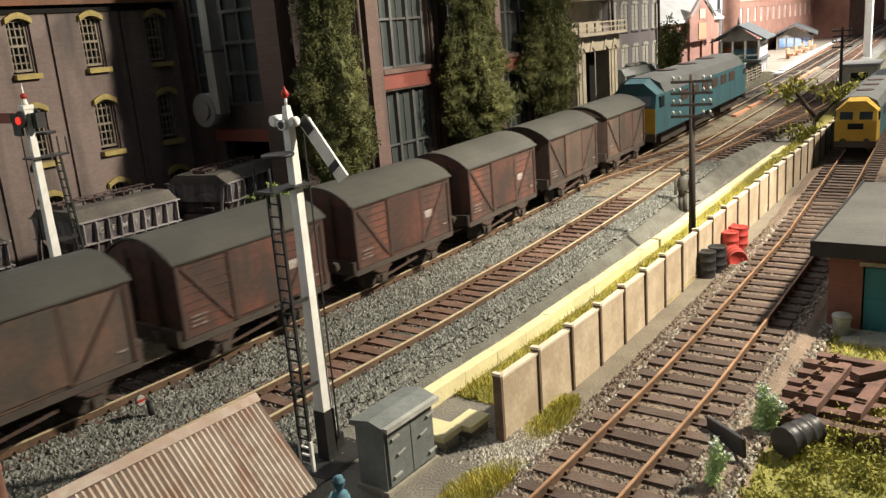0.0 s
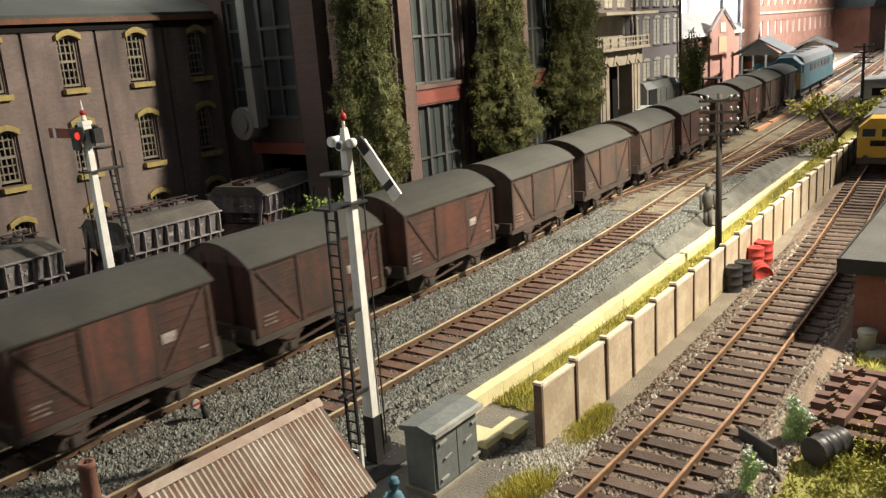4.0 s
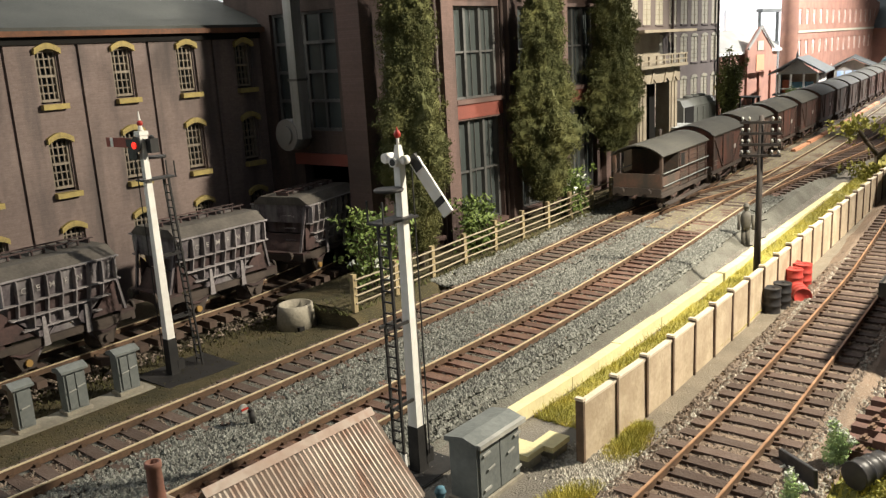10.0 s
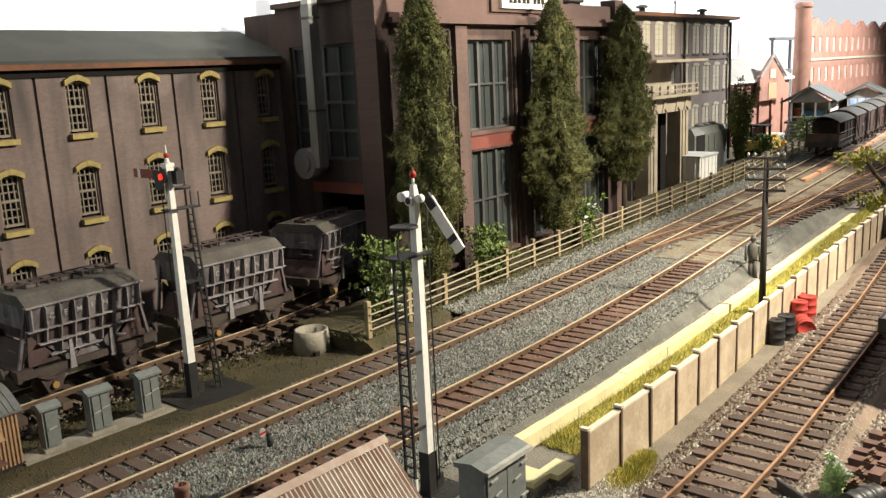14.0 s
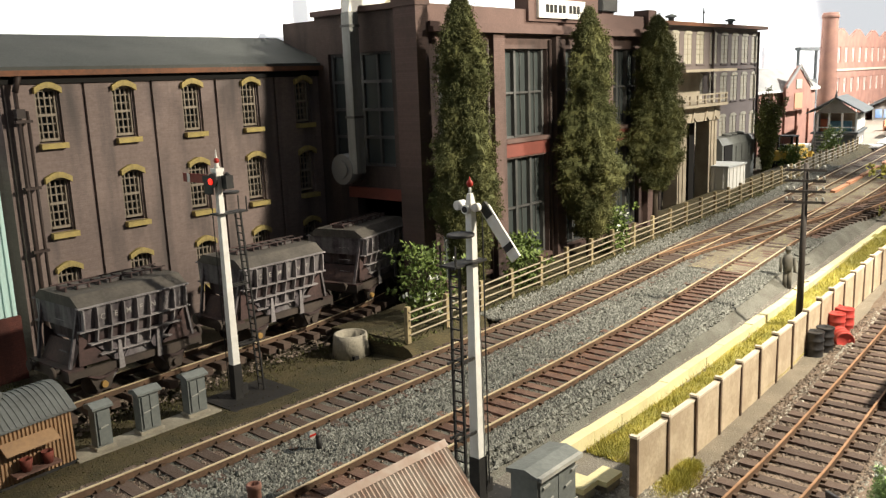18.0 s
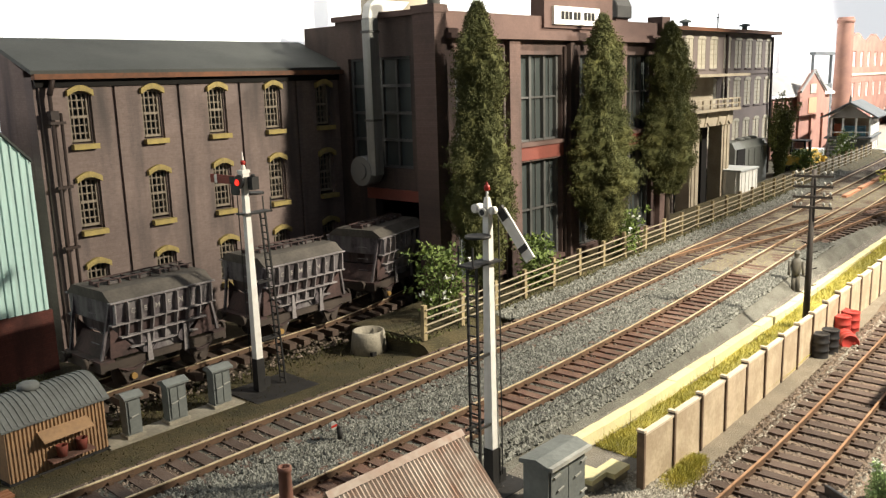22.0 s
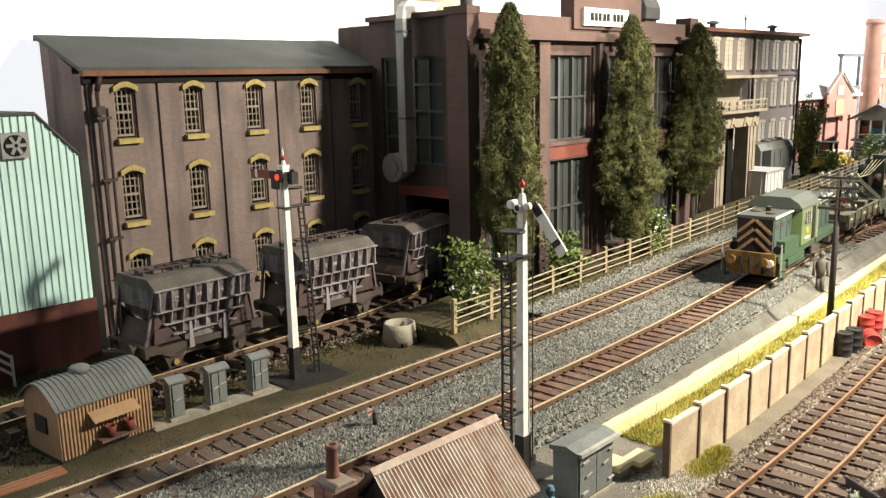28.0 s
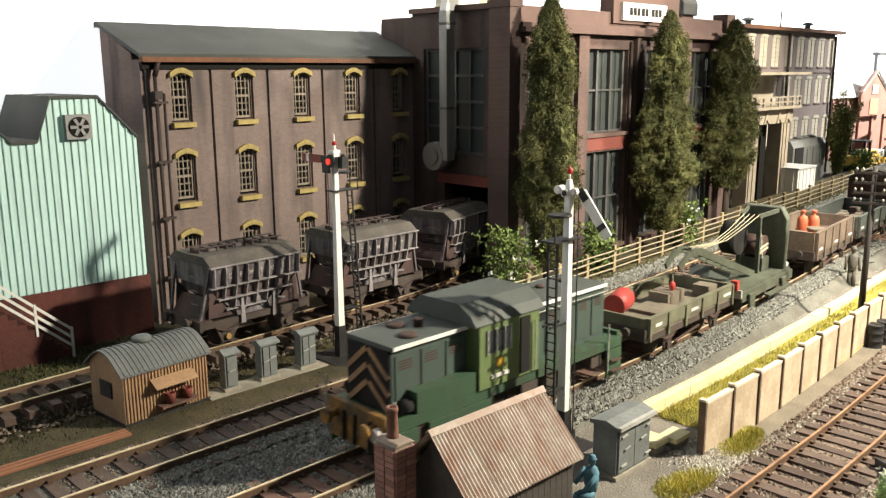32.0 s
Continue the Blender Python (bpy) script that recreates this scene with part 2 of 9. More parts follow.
def thing(name, at, label, category, group="", rz=0.0, kind=""):
    ob = new(name)
    ob.empty_display_size = 0.01
    ob.location, ob.rotation_euler = [U * v for v in at], (0, 0, radians(rz))
    return tagged(ob, label, category, group, kind)


def solo(name, bm, m, label, category, at=(0, 0, 0), group="", rz=0.0, kind=""):
    ob = new(name, mesh_of(name, bm, m))
    ob.location, ob.rotation_euler = [U * v for v in at], (0, 0, radians(rz))
    return tagged(ob, label, category, group, kind)


def put(ob, x, y, z, rz=0.0):
    return copy_thing(ob, pose(U * x, U * y, U * z, 0, 0, rz))


def again(ob, at, parent=None):
    """A repeat of a part, with its own parts, on the same meshes."""
    o = ob.copy()
    scene.collection.objects.link(o)
    o.parent, o.location = parent or ob.parent, [U * v for v in at]
    for c in ob.children:
        d = again(c, [v / U for v in c.location], o)
    return o


def specks(name, m, count, area, height, size, rng, label="", category="", parent=None, lift=0.0, flat=1.0):
    """Loose stones: many small uneven lumps, joined. area(rng) gives (x, y), height(x, y) the level."""
    k = np.array([(1, 0, 0), (-1, 0, 0), (0, 1, 0), (0, -1, 0), (0, 0, 1), (0, 0, -1)], float)
    tri = np.array([(0, 2, 4), (2, 1, 4), (1, 3, 4), (3, 0, 4), (2, 0, 5), (1, 2, 5), (3, 1, 5), (0, 3, 5)])
    vs, fs = [], []
    for i in range(count):
        x, y = area(rng)
        s = size * rng.uniform(0.5, 1.3)
        a = rng.uniform(0, 6.28)
        r = k * np.array([rng.uniform(0.6, 1.3), rng.uniform(0.6, 1.3), rng.uniform(0.5, 1.0) * flat]) * s
        r = np.stack([r[:, 0] * math.cos(a) - r[:, 1] * math.sin(a), r[:, 0] * math.sin(a) + r[:, 1] * math.cos(a) , r[:, 2] + 0.4 * r[:, 0] * rng.uniform(-1, 1)], 1)
        vs.append(r + (x, y, height(x, y) + lift))
        fs.append(tri + 6 * i)
    me = bpy.data.meshes.new(name)
    me.from_pydata((np.concatenate(vs) * U).tolist(), [], np.concatenate(fs).tolist())
    me.materials.append(m)
    ob = new(name, me)
    if parent:
        ob.parent = parent
    return tagged(ob, label, category, kind="stuff")

rng = random.Random(7)
M_EARTH = mat("earth", (0.08, 0.066, 0.045), 0.95, second=(0.05, 0.046, 0.026), fine=1400, coarse=45, mix=0.8, bump=0.8, speck=(0.17, 0.15, 0.09), speck_scale=1800)
M_PATH = mat("cinder_path", (0.205, 0.188, 0.158), 0.95, second=(0.14, 0.127, 0.108), fine=1500, coarse=70, mix=0.7, bump=0.9, speck=(0.33, 0.31, 0.27), speck_scale=1500, speck_at=0.66)
M_YARD = mat("yard_gravel", (0.22, 0.19, 0.145), 0.95, second=(0.15, 0.13, 0.10), fine=1600, coarse=80, mix=0.7, bump=0.9, speck=(0.34, 0.31, 0.26), speck_scale=1600, speck_at=0.65)
M_BALLAST = mat("ballast", (0.17, 0.17, 0.145), 0.95, second=(0.11, 0.105, 0.088), fine=1700, coarse=90, mix=0.8, bump=1.0, speck=(0.10, 0.085, 0.07), speck_scale=1300, speck_at=0.6)
M_BALLAST2 = mat("weedy_ballast", (0.235, 0.205, 0.155), 0.95, second=(0.15, 0.125, 0.092), fine=1500, coarse=60, mix=0.8, bump=1.0, speck=(0.34, 0.32, 0.14), speck_scale=700, speck_at=0.6)
M_BED = mat("rusty_bed", (0.18, 0.125, 0.092), 0.95, second=(0.11, 0.078, 0.06), fine=1700, coarse=90, mix=0.8, bump=1.0, speck=(0.22, 0.18, 0.14), speck_scale=1500, speck_at=0.64)
M_STONE = mat("ballast_stone", (0.285, 0.29, 0.255), 0.9, second=(0.10, 0.10, 0.088), fine=260, coarse=900, mix=0.9, bump=0)
M_STONE_DARK = mat("dark_stone", (0.30, 0.24, 0.19), 0.9, second=(0.12, 0.095, 0.075), fine=260, coarse=900, mix=0.9, bump=0)
M_STONE_PALE = mat("pale_stone", (0.55, 0.52, 0.44), 0.9, second=(0.26, 0.24, 0.2), fine=260, coarse=900, mix=0.9, bump=0)
M_SLEEPER = mat("sleeper", (0.105, 0.078, 0.063), 0.85, second=(0.085, 0.058, 0.045), fine=1200, coarse=160, mix=0.9, bump=0.5, rand=0.25)
M_SLEEPER_RUST = mat("rusty_sleeper", (0.165, 0.105, 0.078), 0.85, second=(0.115, 0.065, 0.048), fine=1200, coarse=160, mix=0.9, bump=0.5, rand=0.25)
M_BED_RUST = mat("orange_bed", (0.26, 0.14, 0.09), 0.95, second=(0.16, 0.09, 0.06), fine=1700, coarse=90, mix=0.8, bump=1.0, speck=(0.30, 0.24, 0.19), speck_scale=1500, speck_at=0.64)
M_RAIL = mat("rusty_rail", (0.15, 0.09, 0.055), 0.75, second=(0.075, 0.048, 0.032), fine=800, coarse=120, mix=0.7)
M_HEAD = mat("rail_head", (0.86, 0.74, 0.49), 0.40, 0.5, second=(0.62, 0.49, 0.32), fine=300, coarse=90, mix=0.6, bump=0.1)
M_HEADRUST = mat("rusty_rail_head", (0.46, 0.27, 0.15), 0.55, 0.3, second=(0.28, 0.16, 0.09), fine=300, coarse=90, mix=0.8, bump=0.1)
M_GRASS = mat("static_grass", (0.60, 0.52, 0.13), 0.9, second=(0.36, 0.34, 0.08), fine=900, coarse=120, mix=0.9, bump=0)
M_GREEN = mat("scrub_green", (0.12, 0.125, 0.04), 0.9, second=(0.06, 0.065, 0.024), fine=900, coarse=120, mix=0.9, bump=0)
M_OLIVE = mat("dull_olive", (0.105, 0.105, 0.034), 0.9, second=(0.06, 0.052, 0.024), fine=900, coarse=120, mix=0.9, bump=0)
M_BANK = mat("bank", (0.092, 0.072, 0.036), 0.95, second=(0.048, 0.042, 0.022), fine=1500, coarse=70, mix=0.9, bump=1.0, speck=(0.115, 0.10, 0.045), speck_scale=1300, speck_at=0.6)
M_SAND = mat("sandy_ground", (0.36, 0.27, 0.16), 0.95, second=(0.20, 0.17, 0.12), fine=900, coarse=60, mix=0.9, bump=0.5, speck=(0.12, 0.11, 0.09), speck_scale=900, speck_at=0.64)
M_YARDBED = mat("yard_bed", (0.25, 0.185, 0.135), 0.95, second=(0.16, 0.12, 0.09), fine=1700, coarse=90, mix=0.8, bump=1.0, speck=(0.28, 0.25, 0.2), speck_scale=1500, speck_at=0.62)
M_STRAW = mat("verge_turf", (0.40, 0.36, 0.09), 0.95, second=(0.24, 0.22, 0.07), fine=1400, coarse=60, mix=0.9, bump=1.0)
M_TURF = mat("turf", (0.27, 0.26, 0.07), 0.95, second=(0.15, 0.15, 0.045), fine=1400, coarse=60, mix=0.9, bump=1.0)


# ---- ground ----
def sheet(name, x0, x1, y0, y1, z, m, step=0.12, wob=0.006, label="", edge=0.0, kind="structure", way=None):
    """A rough strip of ground, with an uneven rim where edge is given."""
    nx, ny = max(2, int((x1 - x0) / step)), max(2, int((y1 - y0) / step))
    vs = []
    for i in range(nx + 1):
        for j in range(ny + 1):
            x, y = x0 + (x1 - x0) * i / nx, y0 + (y1 - y0) * j / ny
            h = wob * noise.noise((x * 5, y * 5, 3.1)) * 2
            rim = edge * noise.noise((x * 3.1, y, 9.0)) if edge and j in (0, ny) else 0
            vs.append((U * x, U * (y + rim + (way(x) if way else 0)), U * (z + h + rise(x))))
    fs = [(i * (ny + 1) + j, (i + 1) * (ny + 1) + j, (i + 1) * (ny + 1) + j + 1, i * (ny + 1) + j + 1) for i in range(nx) for j in range(ny)]
    me = bpy.data.meshes.new(name)
    me.from_pydata(vs, [], fs)
    me.materials.append(m)
    return tagged(new(name, me), label, kind=kind)


def bed(name, x0, x1, rows, m, label, way=bend):
    """A long bed with the given cross-section (y, z)."""
    nx = int((x1 - x0) / 0.15)
    vs, k = [], len(rows)
    for i in range(nx + 1):
        x = x0 + (x1 - x0) * i / nx
        for y, z in rows:
            vs.append((U * x, U * (y + way(x) + 0.012 * noise.noise((x * 6, y * 9, 1))), U * (z + rise(x) + 0.006 * noise.noise((x * 7, y * 11, 5)))))
    fs = [(i * k + j, (i + 1) * k + j, (i + 1) * k + j + 1, i * k + j + 1) for i in range(nx) for j in range(k - 1)]
    me = bpy.data.meshes.new(name)
    me.from_pydata(vs, [], fs)
    me.materials.append(m)
    return tagged(new(name, me), label, kind="structure")


XE = 46.0
sheet("ground", -8, XE, -4, 8.5, -0.125, M_EARTH, 0.3, 0.006, "brown earth ground of the model railway")
bed("ground_ballast", -8, XE, [(1.78, -0.10), (1.86, -0.032), (2.0, -0.029), (2.25, -0.036), (2.40, -0.029), (2.62, -0.029), (2.68, -0.034), (2.82, -0.11)], M_BALLAST, "grey stone ballast bed under the running lines")
bed("ground_lineside", -8, XE, [(2.70, -0.112), (2.85, -0.10), (3.0, -0.105), (3.3, -0.115)], M_BANK, "dark earth and moss beside the running line")
bed("ground_bank", 2.33, 12, [(2.74, -0.12), (2.80, -0.045), (2.88, -0.022), (3.05, -0.02), (3.3, -0.03)], M_BANK, "low earth bank under the post-and-rail fence")
sheet("ground_path", -8, 14, 1.69, 1.87, -0.084, M_PATH, 0.1, 0.003, "dark cinder path beside the running line", 0.015, way=bend)
sheet("ground_verge", 2.06, 12, 1.42, 1.715, -0.084, M_STRAW, 0.1, 0.006, "rough grass verge behind the kerb", way=bend)
sheet("ground_forecourt", 0.4, 2.12, 1.28, 1.84, -0.087, M_PATH, 0.1, 0.003, "sandy ground round the lineside hut", 0.02)
solo("bank_end", prism(B(), [(2.70, -0.13), (2.80, -0.045), (2.88, -0.022), (3.3, -0.03), (3.3, -0.13)], "x", 2.325, 2.345), M_BANK, "earth end of the low bank", "", kind="structure")
sheet("ground_yard", -8, 14, 1.10, 1.46, -0.098, M_YARD, 0.1, 0.003, "brown gravel along the yard siding", way=bend_yard)
bed("ground_siding_bed", -8, 14, [(0.80, -0.115), (0.90, -0.077), (1.1, -0.0745), (1.28, -0.077), (1.36, -0.108)], M_YARDBED, "stained stone bed of the yard siding", bend_siding)
sheet("ground_scrub", -2, 8, -0.6, 0.90, -0.103, M_TURF, 0.1, 0.012, "mossy scrub beside the yard siding", 0.04)
for yy, ww, mm in ((1.948, bend_near, M_BED_RUST), (2.437, bend, M_BED)):
    bed("ground_track_bed", -8, XE, [(yy - 0.03, -0.032), (yy + 0.08, -0.030), (yy + 0.195, -0.032)], mm, "rust-stained ballast between the rails", ww)


# ---- tracks ----
def track(ya, z, x0, x1, pitch, label, way=None, near=(0.0, 9.0), m_sleeper=M_SLEEPER, head=None):
    """A track whose near rail stands at ya; way(x) shifts it sideways. Sleepers along the near stretch are pieces, the rest are joined."""
    way = way or (lambda x: 0.0)
    head = head or M_HEAD
    t = thing("railway_track", (0, ya, z), label, "railway track")
    for k, dy in enumerate((0.0, 0.165)):
        for nm, m, w, lo, hi in (("rail", M_RAIL, 0.0055, -0.024, -0.0035), ("rail_head", head, 0.0068, -0.0035, 0.0)):
            bm = B()
            n = int((x1 - x0) / 0.25)
            rings = []
            for i in range(n + 1):
                x = x0 + (x1 - x0) * i / n
                rings.append([bm.verts.new((x, dy + way(x) + s * w / 2, h + rise(x))) for s, h in ((-1, lo), (1, lo), (1, hi), (-1, hi))])
            for p, q in zip(rings, rings[1:]):
                for j in range(4):
                    bm.faces.new((p[j], p[(j + 1) % 4], q[(j + 1) % 4], q[j]))
            bm.faces.new(rings[0])
            bm.faces.new(rings[-1][::-1])
            bmesh.ops.recalc_face_normals(bm, faces=bm.faces)
            if nm == "rail":
                rail = part(nm, bm, m, t)
            else:
                part(nm, bm, m, rail, "worn bright rail top")
    one = mesh_of("sleeper", bevelled(box(B(), -0.019, 0.019, -0.072, 0.237, -0.05, -0.022), 0.003), m_sleeper)
    chair = mesh_of("rail_chair", box(box(B(), -0.007, 0.007, -0.012, 0.012, -0.022, -0.014), -0.007, 0.007, 0.153, 0.177, -0.022, -0.014), M_RAIL)
    rest = B()
    for i in range(int((x1 - x0) / pitch)):
        x = x0 + (i + 0.5) * pitch
        if near[0] < x < near[1]:
            s = part("sleeper", one, None, t, at=(x, way(x) + rng.uniform(-0.004, 0.004), rise(x) + rng.uniform(-0.002, 0.001)))
            s.rotation_euler = (0, 0, rng.uniform(-0.03, 0.03))
            if near[0] < x < near[0] + 4.5:
                part("rail_chair", chair, None, s)
        else:
            box(rest, x - 0.017, x + 0.017, way(x) - 0.078, way(x) + 0.243, rise(x) - 0.05, rise(x) - 0.022)
    part("sleeper_run", rest, m_sleeper, t, kind="stuff")
    return t


def siding(x):
    return 0.24 * (x - 2.2) ** 1.5 if x > 2.2 else -0.035 * (2.2 - x) ** 1.5


track(1.948, 0.0, -8, XE, 0.068, "near running line with rusty rails on timber sleepers", bend_near, near=(0.3, 8.0), m_sleeper=M_SLEEPER_RUST)
track(2.437, 0.0, -8, XE, 0.068, "far running line with bright-topped rails on sleepers", bend, near=(0.0, 8.0))
track(3.39, -0.02, -8, 3.5, 0.085, "works siding with rusty rails running into the factory", siding, near=(0.0, 3.0))
track(1.025, -0.045, -8, 14, 0.078, "yard siding with rust-brown rails on dark sleepers", bend_siding, near=(1.0, 6.0), head=M_HEADRUST)


def ease(x, a, b):
    k = min(max((x - a) / (b - a), 0.0), 1.0)
    return k * k * (3 - 2 * k)


def cross(x):
    return (1 - ease(x, 4.2, 6.6)) * bend(x) + ease(x, 4.2, 6.6) * (bend_near(x) - 0.489)


def spur(x):
    return bend_near(x) - 0.34 * ease(x, 4.9, 8.6) + 0.003


track(2.437, 0.002, 4.4, 6.5, 0.085, "crossover track with worn rails linking the two running lines", cross, near=(4.4, 6.5), head=M_HEADRUST)
track(1.948, 0.002, 5.0, 10.0, 0.085, "weedy turnout road leading off the near running line", spur, near=(5.0, 7.0), head=M_HEADRUST)
bed("ground_crossing", 4.3, 12, [(1.88, -0.10), (1.94, -0.042), (2.02, -0.0225), (2.16, -0.021), (2.3, -0.0225), (2.5, -0.0235), (2.62, -0.0245), (2.68, -0.034)], M_BALLAST2, "brown weedy ballast round the turnouts")

# ---- buildings ----
M_MILL = brick_mat("mill_brick", (0.255, 0.195, 0.178), (0.175, 0.135, 0.127), (0.88, 0.86, 0.83))
M_MILL_SIDE = brick_mat("mill_brick_side", (0.25, 0.185, 0.165), (0.17, 0.125, 0.115), (0.80, 0.78, 0.74), along="yz")
M_PILASTER = brick_mat("pilaster_brick", (0.265, 0.205, 0.185), (0.185, 0.145, 0.134), (0.88, 0.86, 0.83))
M_YELLOW = mat("ochre_brick", (0.46, 0.36, 0.13), 0.9, second=(0.28, 0.225, 0.10), fine=1500, coarse=200, mix=0.7, bump=0.5)
M_SLATE = mat("slate", (0.075, 0.08, 0.075), 0.75, second=(0.05, 0.055, 0.05), fine=900, coarse=40, mix=0.7, bump=0.4)
M_BARS = mat("window_bars", (0.26, 0.22, 0.17), 0.7, second=(0.13, 0.11, 0.09), fine=600, coarse=90, mix=0.7)
M_PANE = dark_glass("window_glass")
M_PIPE = mat("drainpipe", (0.03, 0.022, 0.02), 0.6, second=(0.05, 0.032, 0.026), fine=900, coarse=90, mix=0.6)
M_RUSTWOOD = mat("rusty_fascia", (0.22, 0.095, 0.05), 0.8, second=(0.11, 0.06, 0.04), fine=700, coarse=70, mix=0.8)
# near-black for black paint and, put into the colour, the shade inside openings
M_BLACK = mat("black_paint_and_shade", (0.012, 0.011, 0.010), 0.9, bump=0)
M_TEAL = mat("teal_cladding", (0.55, 0.76, 0.72), 0.5, streak=(0.42, 0.57, 0.54), second=(0.46, 0.66, 0.62), fine=500, coarse=35, mix=0.6, bump=0.1, spec=0.4)
M_BRICKBASE = brick_mat("base_brick", (0.15, 0.05, 0.038), (0.085, 0.035, 0.03), (0.7, 0.62, 0.58))
M_WHITE = mat("white_paint", (0.78, 0.78, 0.74), 0.55, second=(0.62, 0.60, 0.55), fine=600, coarse=80, mix=0.5, bump=0.1)
M_GREYMETAL = mat("grey_metal", (0.22, 0.225, 0.215), 0.5, 0.3, second=(0.20, 0.20, 0.20), fine=600, coarse=90, mix=0.6)


def mill():
    """Four-storey brick mill: local x from its left corner, y into the building."""
    t = thing("brick_mill", (1.296, 4.16, -0.13), "four-storey brown brick mill with ochre window arches and slate roof", "building")
    L, top = 1.86, 1.33
    cols = [0.149, 0.509, 0.877, 1.235, 1.598]
    joints = [0.0, 0.36, 0.70, 1.064, 1.444, L]
    rows = [(0.225, 0.455), (0.622, 0.865), (1.025, 1.262)]
    holes = [(c, c + 0.098, a, b) for c in cols for a, b in rows]
    wall = part("wall", holed(B(), 0, L, 0, top, 0, 0.08, holes), M_MILL, t)
    for i in range(5):
        a = 0.02 if i == 0 else joints[i] + 0.014
        b = min(L, joints[i + 1] - 0.004)
        c = cols[i]
        part("brick_panel", holed(B(), a, b, 0.0, top - 0.035, -0.014, -0.0005, [(c - 0.008, c + 0.106, r[0] - 0.03, r[1] + 0.012) for r in rows]), M_PILASTER, wall)
    side = B()
    prism(side, [(0.08, 0), (0.42, 0), (0.42, top + 0.165), (0.08, top + 0.03)], "x", 0.0, 0.08)
    part("gable_wall", side, M_MILL_SIDE, t)
    roof = B()
    prism(roof, [(-0.05, top + 0.008), (-0.05, top + 0.028), (0.42, top + 0.195), (0.44, top + 0.19), (0.44, top + 0.165), (0.42, top + 0.172)], "x", -0.02, L - 0.02)
    part("roof", roof, M_SLATE, t, "dark slate roof")
    part("gutter", bevelled(box(B(), -0.015, L - 0.03, -0.075, -0.035, top - 0.012, top + 0.012), 0.005), M_RUSTWOOD, t, "rust-brown gutter board")
    part("fascia", box(B(), 0, L, -0.03, -0.016, top - 0.045, top - 0.014), M_BLACK, t)
    frame_mesh, pane_mesh, arch_mesh, sill_mesh = None, None, None, None
    for c in cols:
        for a, b in rows:
            if frame_mesh is None:
                h, w = b - a, 0.098
                frame_mesh = mesh_of("window_frame", box(B(), 0.01, w - 0.01, 0.018, 0.04, 0, 0.012), M_BARS)
                stile = mesh_of("stile", box(B(), 0, 0.0098, 0.02, 0.04, 0, h), M_BARS)
                upright = mesh_of("glazing_bar", box(B(), -0.003, 0.003, 0.024, 0.036, 0.0122, h - 0.0122), M_BARS)
                across = mesh_of("glazing_bar", box(B(), 0.01, w - 0.01, 0.025, 0.0355, -0.003, 0.003), M_BARS)
                pane_mesh = mesh_of("pane", box(B(), 0.0, w, 0.042, 0.046, 0, h), M_PANE)
                ar = B()
                n = 9
                lo = [(-0.012 + (w + 0.024) * i / n, 0.0 + 0.024 * math.sin(math.pi * i / n)) for i in range(n + 1)]
                hi = [(x, z + 0.026) for x, z in lo]
                prism(ar, lo + hi[::-1], "y", -0.024, 0.0)
                arch_mesh = mesh_of("window_arch", ar, M_YELLOW)
                sill_mesh = mesh_of("window_sill", bevelled(box(B(), -0.012, w + 0.012, -0.034, 0.02, -0.026, -0.002), 0.003), M_YELLOW)
                hh = h
            fr = part("window", frame_mesh, None, t, "small-paned sash window", at=(c, -0.012, b - hh))
            for z in (hh / 2 - 0.006, hh - 0.012):
                part("sash_rail", frame_mesh, None, fr, at=(0, 0, z))
            for x in (0, 0.0882):
                part("stile", stile, None, fr, at=(x, 0, 0))
            for k in (1, 2, 3):
                part("glazing_bar", upright, None, fr, at=(k * 0.0245, 0, 0))
            for z in (0.17, 0.33, 0.67, 0.83):
                part("glazing_bar", across, None, fr, at=(0, 0, hh * z))
            part("pane", pane_mesh, None, fr)
            part("window_arch", arch_mesh, None, fr, "ochre brick window arch", at=(0, 0, hh - 0.02))
            part("window_sill", sill_mesh, None, fr, "ochre window sill", at=(0, 0, a - b + hh))
    # added block: its black stands in for the shade behind the windows
    part("interior", box(B(), 0.085, L - 0.03, 0.09, 0.41, 0.05, top - 0.02), M_BLACK, t, "added black block standing in for the unlit inside of the mill")
    pipe = B()
    tube(pipe, (0.05, -0.05, top - 0.06), (0.05, -0.05, 0.0), 0.009)
    tube(pipe, (0.09, -0.05, top - 0.16), (0.09, -0.05, 0.0), 0.007)
    tube(pipe, (0.07, -0.06, top), (0.05, -0.05, top - 0.08), 0.013)
    p = part("drainpipe", pipe, M_PIPE, t, "dark cast-iron drainpipes")
    joint = mesh_of("pipe_bracket", bevelled(box(B(), 0.035, 0.105, -0.062, -0.036, 0.0, 0.012), 0.003), M_PIPE)
    for z in (0.25, 0.55, 0.83, 1.12):
        part("pipe_bracket", joint, None, p, at=(0, 0, z))
    part("hopper_head", bevelled(box(B(), 0.038, 0.075, -0.07, -0.03, top - 0.19, top - 0.15), 0.005), M_PIPE, p)
    return t


mill()

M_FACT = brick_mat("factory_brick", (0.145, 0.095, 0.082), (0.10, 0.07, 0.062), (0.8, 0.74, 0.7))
# same brick for the side walls, darkened: their shade is in the colour
M_FACT_SHADED = brick_mat("factory_brick_shaded", (0.11, 0.08, 0.07), (0.08, 0.06, 0.053), (0.8, 0.74, 0.7), along="yz")
M_FACT_TRIM = mat("factory_trim", (0.135, 0.086, 0.073), 0.85, second=(0.095, 0.062, 0.054), fine=900, coarse=60, mix=0.7)
M_FACT_RED = mat("red_spandrel", (0.20, 0.058, 0.042), 0.8, second=(0.13, 0.045, 0.035), fine=900, coarse=60, mix=0.6)
